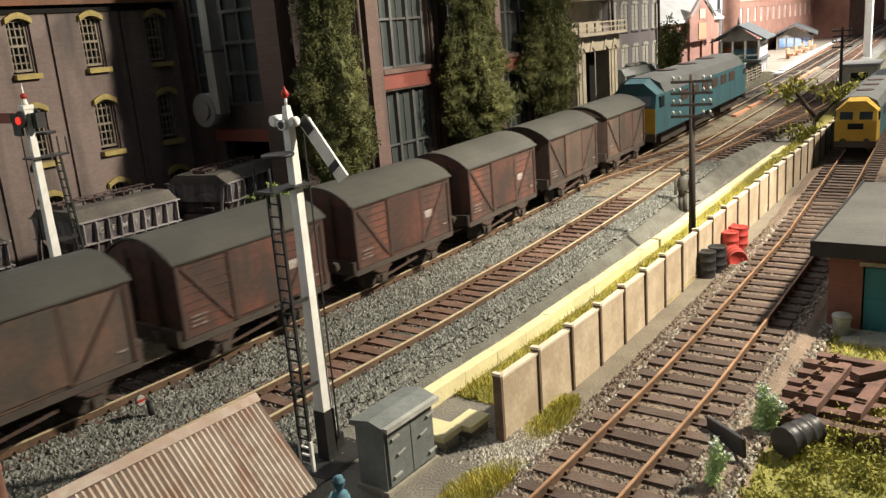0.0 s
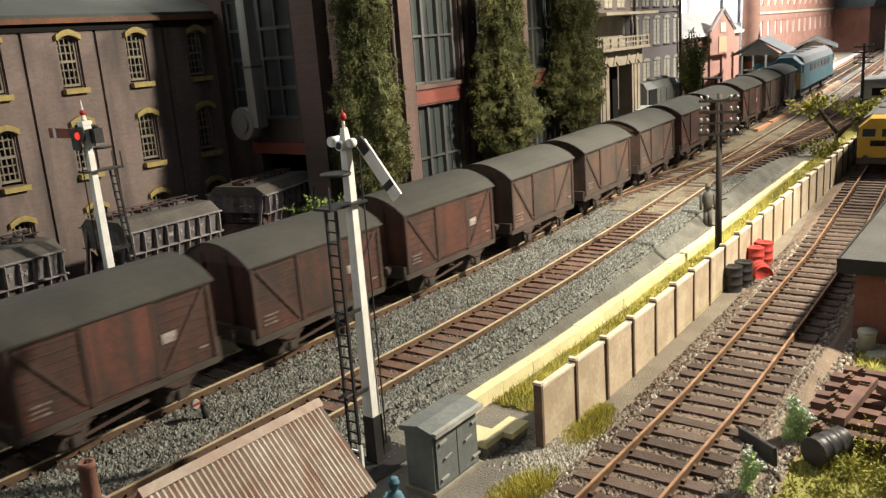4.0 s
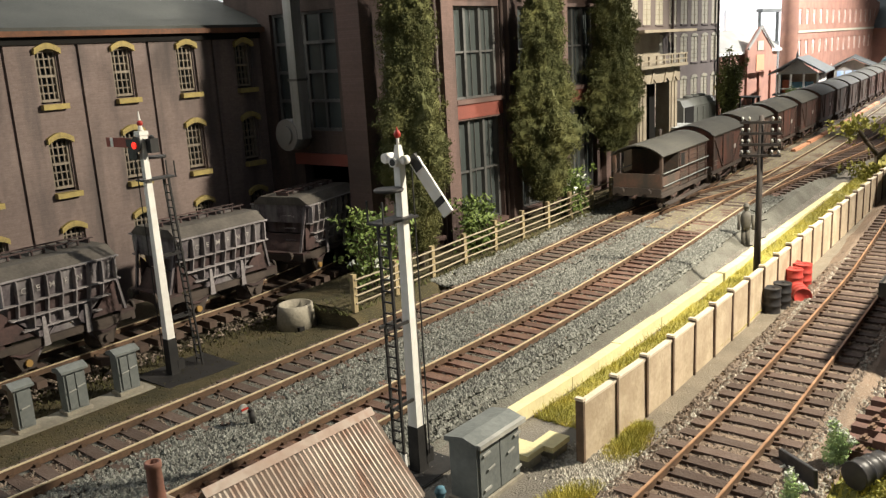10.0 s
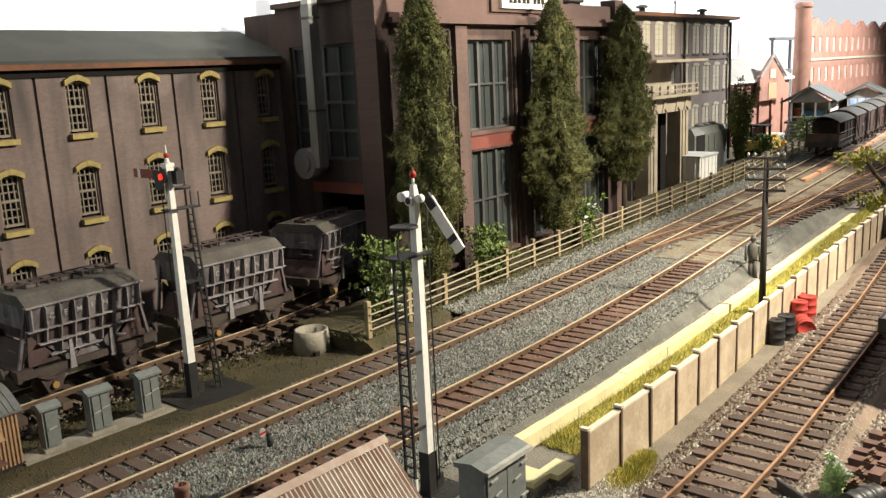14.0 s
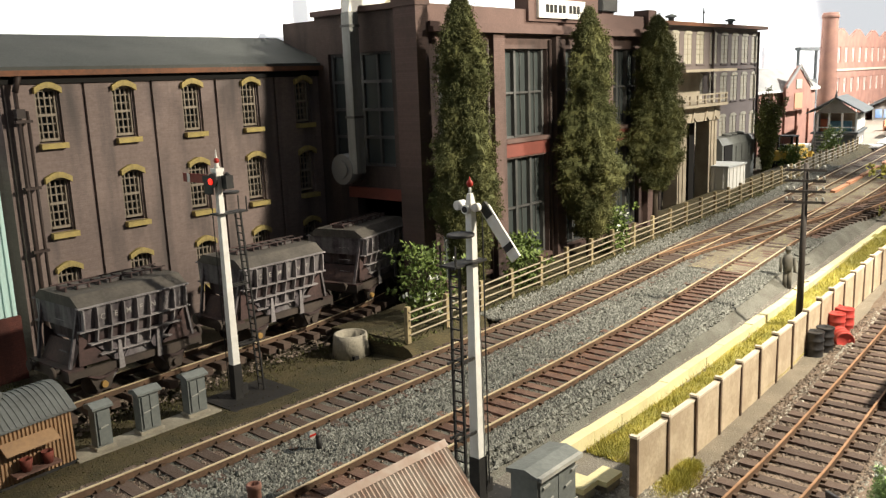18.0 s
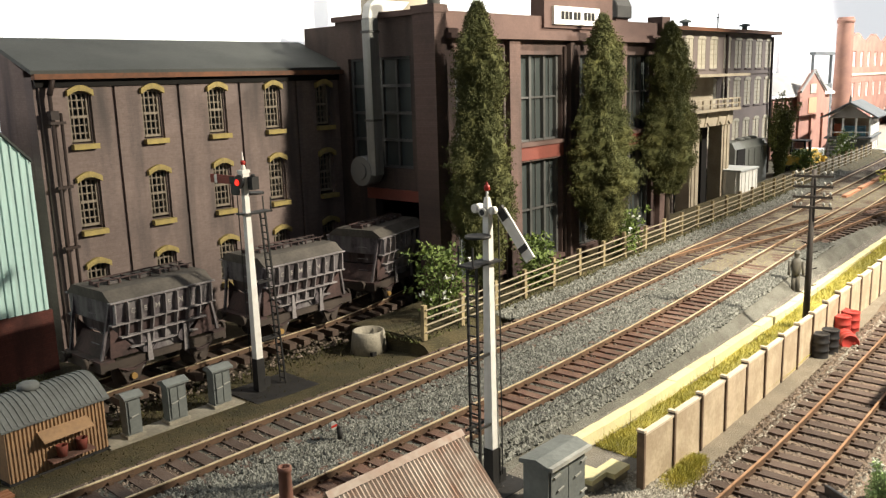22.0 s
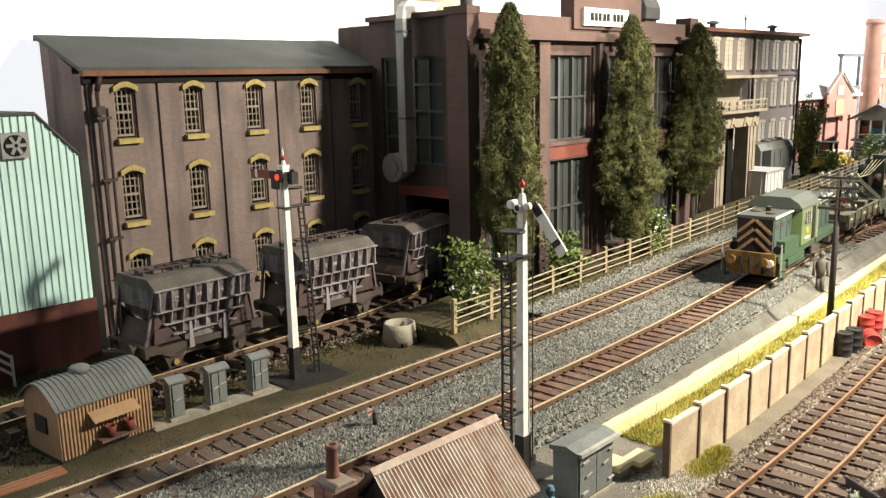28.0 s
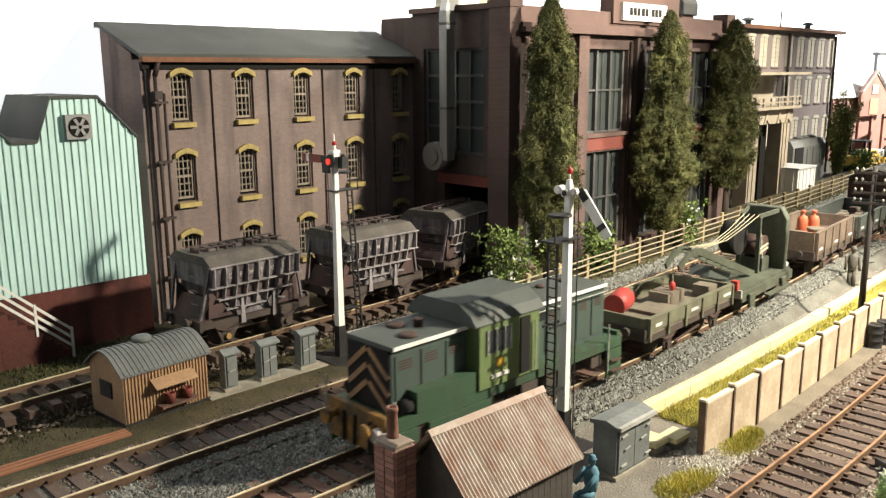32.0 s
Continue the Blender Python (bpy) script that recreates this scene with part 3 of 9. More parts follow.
M_STEELBAR = mat("steel_bars", (0.10, 0.10, 0.095), 0.6, second=(0.06, 0.06, 0.06), fine=600, coarse=90)
M_BIGPANE = dark_glass("factory_glass", (0.06, 0.07, 0.068), 0.2)
M_SIGNTEXT = mat("sign_black", (0.015, 0.015, 0.015), 0.7, bump=0)


M_DUCT = mat("galvanised_duct", (0.29, 0.30, 0.29), 0.45, 0.3, streak=(0.18, 0.18, 0.17), second=(0.22, 0.23, 0.22), fine=500, coarse=60, mix=0.6)
M_SILO = mat("silo_beige", (0.55, 0.50, 0.39), 0.8, streak=(0.44, 0.40, 0.32), second=(0.48, 0.44, 0.36), fine=500, coarse=40, mix=0.6)


def lettering(text, size, m, parent, at, rot=(90, 0, 0), depth=0.004):
    c = bpy.data.curves.new("lettering", "FONT")
    c.body, c.size, c.extrude, c.align_x, c.align_y = text, size * U, depth * U, "CENTER", "CENTER"
    c.offset = 0.0004 * size
    c.space_character = 1.12
    o = bpy.data.objects.new("lettering", c)
    scene.collection.objects.link(o)
    dg = bpy.context.evaluated_depsgraph_get()
    me = bpy.data.meshes.new_from_object(o.evaluated_get(dg))
    bpy.data.objects.remove(o)
    me.materials.clear()
    me.materials.append(m)
    ob = new("lettering", me)
    ob.parent, ob.location, ob.rotation_euler = parent, [U * v for v in at], [radians(a) for a in rot]
    return ob


def factory():
    """Tall brick works with big steel windows: local x along its front, y into it."""
    t = thing("brick_factory", (2.75, 3.24, -0.13), "tall dark red brick factory with big steel-framed windows", "building")
    L, top, eave = 2.66, 1.63, 1.475
    bays = [(0.34, 0.72), (0.90, 1.33), (1.51, 1.94), (2.08, 2.48)]
    rows = [(0.17, 0.775), (0.89, 1.395)]
    holes = [(a, b, c, d) for a, b in bays for c, d in rows]
    front = part("front_wall", holed(B(), 0.24, L, 0, eave, 0, 0.09, holes), M_FACT, t)
    for x in (0.735, 1.345):
        part("downpipe", tube(B(), (x, -0.012, 0.0), (x, -0.012, eave - 0.03), 0.011, n=8), M_PIPE, front)
    for x0, x1 in ((0.76, 0.86), (1.37, 1.47), (1.98, 2.04), (2.54, 2.66)):
        part("pilaster", bevelled(box(B(), x0, x1, -0.04, -0.0005, 0, eave - 0.01), 0.006), M_FACT, front)
    for a, b in bays:
        part("spandrel", box(B(), a - 0.01, b + 0.01, -0.008, -0.001, rows[0][1] + 0.01, rows[1][0] - 0.005), M_FACT_RED, front, "red brick spandrel panel")
    part("cornice", bevelled(box(box(B(), 0.24, L + 0.02, -0.07, 0.09, eave, eave + 0.025), 0.24, L + 0.01, -0.05, 0.09, eave + 0.026, eave + 0.05), 0.004), M_FACT_TRIM, t)
    part("parapet", bevelled(box(B(), 0.25, L, 0.0, 0.08, eave + 0.051, 1.615), 0.006), M_FACT_TRIM, t)
    part("corner_tower", bevelled(box(box(B(), 0.15, 0.2395, -0.035, 0.115, 0, 1.60), 0.143, 0.246, -0.042, 0.122, 1.6005, 1.64), 0.005), M_FACT, t)
    part("end_pier", bevelled(box(B(), L - 0.12, L, -0.03, 0.085, eave + 0.051, 1.66), 0.006), M_FACT_TRIM, t)
    gab = part("sign_gable", bevelled(box(B(), 1.12, 1.88, -0.02, 0.078, 1.55, 1.78), 0.006), M_FACT_TRIM, t, "raised parapet that carries the name board")
    side = B()
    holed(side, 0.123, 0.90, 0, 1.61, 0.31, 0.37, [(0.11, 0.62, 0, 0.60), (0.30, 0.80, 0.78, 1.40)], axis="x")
    part("side_wall", side, M_FACT_SHADED, t)
    part("corner_return", box(B(), 0.2400, 0.3095, 0.0905, 0.122, 0, 1.605), M_FACT_SHADED, t)
    w = part("side_window", holed(B(), 0.30, 0.80, 0.78, 1.40, 0.33, 0.345, [(0.315 + 0.12 * i, 0.42 + 0.12 * i, 0.795 + 0.152 * j, 0.93 + 0.152 * j) for i in range(4) for j in range(4)], axis="x"), M_STEELBAR, t)
    part("pane", box(B(), 0.346, 0.35, 0.30, 0.80, 0.78, 1.40), M_BIGPANE, w)
    part("lintel_beam", bevelled(box(B(), 0.285, 0.309, 0.10, 0.66, 0.60, 0.66), 0.004), M_FACT_RED, t, "red steel lintel over the siding doorway")
    part("side_cornice", bevelled(box(B(), 0.28, 0.40, 0.091, 0.90, 1.611, 1.64), 0.004), M_FACT_TRIM, t)
    part("roof", box(B(), 0.371, L - 0.081, 0.091, 1.25, eave - 0.03, eave), M_SLATE, t)
    part("back_wall", box(B(), 0.40, L, 1.25, 1.30, 0, eave + 0.1), M_FACT, t)
    part("far_side_wall", box(B(), L - 0.08, L, 0.091, 1.249, 0, eave + 0.05), M_FACT_SHADED, t)
    part("upper_side_wall", box(B(), 0.36, 0.41, 0.901, 1.249, 0.0, 1.60), M_FACT_SHADED, t)
    # floor coloured black in place of the shade inside the works
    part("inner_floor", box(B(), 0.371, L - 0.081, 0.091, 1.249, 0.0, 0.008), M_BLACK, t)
    mesh = {}
    for a, b in bays:
        for c, d in rows:
            key = (round(b - a, 3), round(d - c, 3))
            if key not in mesh:
                wd, h = key
                mesh[key] = [mesh_of(nm, box(B(), *dim), mm) for nm, dim, mm in (
                    ("pane", (0.0, wd / 3 - 0.001, 0.056, 0.06, 0, h * 0.5), M_BIGPANE), ("mullion", (0, 0.02, 0.03, 0.055, 0, h), M_STEELBAR),
                    ("transom", (0.0205, wd - 0.0205, 0.034, 0.052, 0, 0.012), M_STEELBAR), ("glazing_bar", (-0.0015, 0.0015, 0.044, 0.05, 0.0125, h - 0.016), M_STEELBAR))]
            wd, h = key
            q = mesh[key]
            fr = part("window", q[2], None, t, "tall grimy steel-framed window", at=(a, 0, c))
            for z in (h * 0.5, h - 0.012):
                part("transom", q[2], None, fr, at=(0, 0, z))
            for x in (0, wd / 3 - 0.01, 2 * wd / 3 - 0.01, wd - 0.02):
                part("mullion", q[1], None, fr, at=(x, 0, 0))
            for k in (1, 3, 5):
                part("glazing_bar", q[3], None, fr, at=(wd * k / 6, 0, 0))
            for i in range(3):
                for j in range(2):
                    part("pane", q[0], None, fr, at=(wd * i / 3, 0, h * 0.5 * j))
            part("window_sill", box(B(), -0.01, b - a + 0.01, -0.02, 0.03, -0.025, -0.001), M_FACT_TRIM, fr)
    sign = thing("name_board", (3.945, 3.205, 1.42), "white name board with black capitals on the factory parapet", "sign")
    part("board", bevelled(box(B(), 0, 0.50, -0.005, 0.013, 0.02, 0.125), 0.003), M_WHITE, sign)
    for x in (0.070, 0.112, 0.154, 0.204, 0.246, 0.318, 0.360, 0.402):
        part("name_bar", box(B(), x, x + 0.030, -0.009, -0.006, 0.050, 0.096), M_SIGNTEXT, sign, "plain black bar of lettering")
    duct = thing("steel_duct", (2.995, 3.74, 0.0), "grey steel ventilation duct with a round fan on the factory wall", "duct")
    part("pipe", bevelled(box(B(), -0.065, 0.0, -0.03, 0.03, 0.62, 1.475), 0.004), M_DUCT, duct, "square galvanised duct")
    part("elbow", bevelled(prism(B(), [(-0.065, 1.4755), (0.0, 1.4755), (0.01, 1.51), (0.20, 1.525), (0.26, 1.575), (-0.01, 1.575), (-0.05, 1.545)], "y", -0.03, 0.03), 0.004), M_WHITE, duct, "white duct elbow")
    for z in (0.92, 1.40):
        part("band", bevelled(box(B(), -0.072, 0.007, -0.036, 0.036, z, z + 0.012), 0.002), M_STEELBAR, duct)
    part("fan_housing", tube(tube(B(), (-0.07, 0.09, 0.64), (0.03, 0.09, 0.64), 0.085, n=18), (-0.08, 0.09, 0.64), (-0.07, 0.09, 0.64), 0.05, n=14), M_GREYMETAL, duct)
    cowl = thing("roof_cowl", (4.93, 3.36, 1.52), "grey steel roof cowl behind the parapet", "roof vent")
    bm = B()
    prism(bm, [(0, 0), (0.16, 0), (0.16, 0.06), (0.13, 0.14), (0.03, 0.14), (0, 0.08)], "x", 0, 0.2)
    part("hood", bevelled(bm, 0.006), M_STEELBAR, cowl)
    part("base", box(B(), 0.02, 0.18, 0.02, 0.14, -0.15, 0.0), M_FACT_TRIM, cowl)
    silo = thing("storage_silo", (3.62, 4.2, 1.30), "pale beige round silo standing on the factory roof", "silo")
    part("shell", lathe(B(), [(0.215, 0), (0.215, 0.9), (0.20, 0.93), (0.02, 0.98)], n=32), M_SILO, silo)
    for z in (0.25, 0.6):
        part("hoop", lathe(B(), [(0.2152, 0), (0.221, 0.002), (0.221, 0.014), (0.2152, 0.016)], (0, 0, z), 32), M_SILO, silo)
    flue = thing("roof_pipe", (3.06, 3.35, 1.345), "grey pipe standing on the factory roof", "pipe")
    part("pipe", lathe(B(), [(0.035, 0), (0.035, 0.26), (0.042, 0.262), (0.042, 0.28)]), M_GREYMETAL, flue)
    return t


factory()


def teal_shed():
    t = thing("clad_shed", (1.225, 4.10, -0.13), "pale teal ribbed metal shed on a dark brick base", "shed")
    wall, ribs, caps = B(), B(), B()
    prof = [(0.0, 0.295), (0.0, 0.965), (-0.175, 1.155), (-0.385, 1.155), (-0.455, 0.965), (-0.56, 0.965), (-0.735, 1.155), (-0.945, 1.155), (-1.02, 0.965), (-1.12, 0.965), (-1.3, 1.155), (-1.5, 1.155), (-1.6, 0.965), (-1.6, 0.295)]
    prism(wall, prof, "y", 0.0, 0.05)
    w = part("clad_wall", wall, M_TEAL, t)
    def roof_z(x):
        for (a, za), (b, zb) in zip(prof[1:], prof[2:]):
            if b <= x <= a:
                return za + (zb - za) * (a - x) / (a - b)
        return 0.96
    rib = [mesh_of("rib", prism(B(), [(-0.006, -0.0005), (-0.003, -0.008), (0.003, -0.008), (0.006, -0.0005)], "z", 0, 1.0), M_TEAL)]
    for i in range(50):
        x = -0.016 - 0.032 * i
        h = roof_z(x) - 0.30
        r = part("rib", rib[0], None, w, at=(x, 0, 0.296))
        r.scale = (1, 1, h)
    for (a, za), (b, zb) in zip(prof[1:-2], prof[2:-1]):
        part("roof_panel", prism(B(), [(a, za + 0.001), (b, zb + 0.001), (b, zb + 0.014), (a, za + 0.014)], "y", -0.015, 0.9), M_SLATE, t, "dark weathered roof edge")
    part("brick_base", box(B(), -1.6, 0.01, -0.012, 0.06, 0, 0.294), M_BRICKBASE, t, "dark red brick plinth")
    part("back", box(B(), -1.6, 0, 0.85, 0.9, 0, 0.95), M_TEAL, t)
    part("side", box(B(), -0.02, 0.0, 0.051, 0.85, 0, 0.955), M_TEAL, t)
    fan = part("extractor_fan", bevelled(box(B(), -0.335, -0.22, -0.035, -0.009, 0.975, 1.085), 0.006), M_GREYMETAL, t, "square grey extractor fan")
    part("fan_ring", tube(B(), (-0.278, -0.04, 1.03), (-0.278, -0.034, 1.03), 0.046, n=20), M_BLACK, fan)
    bl = B()
    for k in range(6):
        a = k * math.pi / 3
        c, s = math.cos(a), math.sin(a)
        beam(bl, (-0.278 + 0.008 * c, -0.045, 1.03 + 0.008 * s), (-0.278 + 0.042 * c, -0.044, 1.03 + 0.042 * s), 0.004, 0.014)
    part("fan_blades", bl, M_GREYMETAL, fan)
    stair = thing("outside_stair", (0.48, 4.08, -0.13), "brick-sided outside stair with a white timber handrail", "stair")
    for i in range(8):
        part("step", box(B(), 0.02 + 0.036 * i, 0.056 + 0.036 * i, -0.10, 0.0, 0, 0.255 - 0.03 * i), M_BRICKBASE, stair)
    part("landing", box(B(), -0.5, 0.019, -0.10, 0.0, 0, 0.285), M_BRICKBASE, stair)
    for z in (0.035, 0.075, 0.115):
        part("handrail", beam(beam(B(), (0.02, -0.102, 0.285 + z), (0.315, -0.102, 0.02 + z), 0.006, 0.012), (-0.5, -0.102, 0.285 + z), (0.02, -0.102, 0.285 + z), 0.006, 0.012), M_WHITE, stair, "white handrail")
    for x, z in ((0.02, 0.285), (0.168, 0.152), (0.315, 0.02), (-0.2, 0.285)):
        part("newel", beam(B(), (x, -0.102, z - 0.02), (x, -0.102, z + 0.125), 0.010), M_WHITE, stair)
    return t


teal_shed()

# ---- lineside ----
M_KERB = mat("kerb_paint", (0.70, 0.63, 0.36), 0.8, second=(0.55, 0.49, 0.29), fine=700, coarse=120, mix=0.6, bump=0.3, rand=0.06)
M_PANEL = mat("concrete_panel", (0.56, 0.465, 0.335), 0.8, streak=(0.40, 0.31, 0.22), second=(0.38, 0.30, 0.205), fine=700, coarse=110, mix=0.8, bump=0.2, rand=0.06)
M_COPING = mat("pale_coping", (0.66, 0.58, 0.46), 0.8, second=(0.52, 0.44, 0.33), fine=700, coarse=110, mix=0.6, bump=0.2)
M_PANELPOST = mat("concrete_post", (0.17, 0.115, 0.08), 0.85, second=(0.10, 0.07, 0.05), fine=700, coarse=110, mix=0.8)
M_FENCEWOOD = mat("fence_wood", (0.36, 0.29, 0.16), 0.85, second=(0.19, 0.15, 0.085), fine=900, coarse=150, mix=0.8, rand=0.15)
M_WIRE = mat("fence_wire", (0.33, 0.28, 0.19), 0.6, second=(0.2, 0.17, 0.12), fine=600, coarse=90)
M_SIGWHITE = mat("signal_white", (0.82, 0.81, 0.78), 0.5, streak=(0.68, 0.65, 0.58), second=(0.60, 0.58, 0.52), fine=500, coarse=140, mix=0.5, bump=0.1)
M_SIGBLACK = mat("signal_black", (0.018, 0.018, 0.018), 0.55, second=(0.035, 0.032, 0.03), fine=500, coarse=140)
M_SIGRED = mat("signal_red", (0.24, 0.05, 0.035), 0.6, second=(0.15, 0.04, 0.03), fine=500, coarse=140)
M_BUCKET = mat("rusty_bucket", (0.20, 0.045, 0.03), 0.75, second=(0.09, 0.035, 0.028), fine=500, coarse=140, mix=0.8)
M_FINIAL = mat("finial_red", (0.42, 0.03, 0.02), 0.45, second=(0.28, 0.025, 0.02), fine=500, coarse=140)
M_REDLIGHT = glow("red_lens", (1.0, 0.03, 0.015), 1.6)
M_CABGREY = mat("cabinet_grey", (0.185, 0.20, 0.19), 0.6, second=(0.115, 0.125, 0.12), fine=700, coarse=90, mix=0.7)
M_CABPALE = mat("cabinet_top", (0.42, 0.42, 0.38), 0.6, second=(0.26, 0.26, 0.24), fine=700, coarse=90, mix=0.7)
M_CONC = mat("concrete", (0.36, 0.33, 0.26), 0.9, second=(0.22, 0.2, 0.16), fine=900, coarse=100, mix=0.8, bump=0.4)
M_POLE = mat("telegraph_pole", (0.035, 0.03, 0.027), 0.7, second=(0.06, 0.05, 0.042), fine=700, coarse=140)
M_OIL = mat("drum_black", (0.022, 0.023, 0.026), 0.45, second=(0.05, 0.045, 0.04), fine=500, coarse=120)
M_DRUMRED = mat("drum_red", (0.48, 0.055, 0.045), 0.5, second=(0.30, 0.05, 0.04), fine=500, coarse=120, mix=0.7)
M_TIMBER = mat("stacked_timber", (0.16, 0.085, 0.065), 0.8, second=(0.085, 0.05, 0.04), fine=900, coarse=120, mix=0.9, rand=0.15)


def kerb():
    t = thing("stone_kerb", (0, 1.715, -0.09), "cream-painted stone kerb along the cinder path", "kerb")
    one = mesh_of("kerb_stone", bevelled(box(B(), 0.0006, 0.1784, -0.02, 0.02, 0, 0.050), 0.003), M_KERB)
    x = 1.87
    while x < 7.0:
        k = part("kerb_stone", one, None, t, at=(x, bend(x) + rng.uniform(-0.002, 0.002), rng.uniform(-0.002, 0.002)))
        k.rotation_euler = (0, 0, math.atan2(bend(x + 0.18) - bend(x), 0.18))
        x += 0.179
    step = thing("concrete_channel", (1.70, 1.53, -0.09), "cream concrete cable trough with an L-shaped cover beside the cabinet", "cable trough")
    part("cover", bevelled(box(B(), -0.02, 0.06, -0.02, 0.145, 0.034, 0.05), 0.003), M_KERB, step)
    part("cover", bevelled(box(B(), 0.065, 0.155, -0.045, 0.02, 0.03, 0.046), 0.003), M_KERB, step)
    part("block", box(B(), 0.0, 0.05, -0.015, 0.14, 0, 0.034), M_CONC, step)
    part("block", box(B(), 0.08, 0.15, -0.04, 0.01, 0, 0.03), M_CONC, step)


kerb()


def panel_fence():
    t = thing("concrete_fence", (0, 1.418, -0.098), "cream concrete panel fence between slotted posts", "fence")
    pan = mesh_of("panel", bevelled(box(B(), 0.006, 0.1885, -0.007, 0.007, 0.0, 0.184), 0.002), M_PANEL)
    cope = mesh_of("coping", bevelled(box(B(), 0.006, 0.1885, -0.010, 0.010, 0.1845, 0.192), 0.002), M_COPING)
    post = mesh_of("post", bevelled(box(B(), -0.0045, 0.0055, -0.013, 0.011, 0.0, 0.196), 0.002), M_PANELPOST)
    cap = mesh_of("post_cap", bevelled(box(B(), -0.007, 0.008, -0.014, 0.012, 0.1965, 0.204), 0.003), M_COPING)
    for i in range(30):
        x = 1.80 + 0.1935 * i
        y, y2 = bend_yard(x), bend_yard(x + 0.1935)
        pp = part("post", post, None, t, "dark stained concrete post" if i == 0 else "", at=(x, y, rise(x) + rng.uniform(-0.003, 0.003)))
        part("post_cap", cap, None, pp)
        p = part("panel", pan, None, t, at=(x, y, rise(x)))
        p.rotation_euler = (rng.uniform(-0.01, 0.01), 0, math.atan2(y2 - y, 0.1935))
        part("coping", cope, None, p)
    return t


panel_fence()


def post_and_rail():
    t = thing("post_and_wire_fence", (0, 0, -0.03), "weathered timber posts with wire rails along the factory", "fence")
    post = mesh_of("fence_post", bevelled(box(B(), -0.011, 0.011, -0.010, 0.010, 0, 0.165), 0.003), M_FENCEWOOD)
    line = [(x, 2.83 + 0.05 * min(1.0, x - 2.36) + bend(x)) for x in (2.36 + 0.285 * i for i in range(32))]
    for i, (x, y) in enumerate(line):
        p = part("fence_post", post, None, t, at=(x, y, rise(x) + rng.uniform(-0.006, 0.004)))
        p.rotation_euler = (rng.uniform(-0.03, 0.03), rng.uniform(-0.04, 0.04), 0)
    for (x, y), (u, v) in zip(line, line[1:]):
        for z in (0.035, 0.07, 0.105, 0.14):
            part("rail", tube(B(), (x, y - 0.012, z + rise(x) + rng.uniform(-0.004, 0.004)), (u, v - 0.012, z + rise(u) + rng.uniform(-0.004, 0.004)), 0.0045, n=5), M_WIRE, t)
    return t


post_and_rail()


def ladder(bm, foot, top, half, rungs, r=0.004, across=(0, 1, 0)):
    f, t, a = Vector(foot), Vector(top), Vector(across) * half
    beam(bm, f - a, t - a, r * 1.6)
    beam(bm, f + a, t + a, r * 1.6)
    for i in range(1, rungs):
        c = f + (t - f) * i / rungs
        beam(bm, c - a, c + a, r)
    return bm


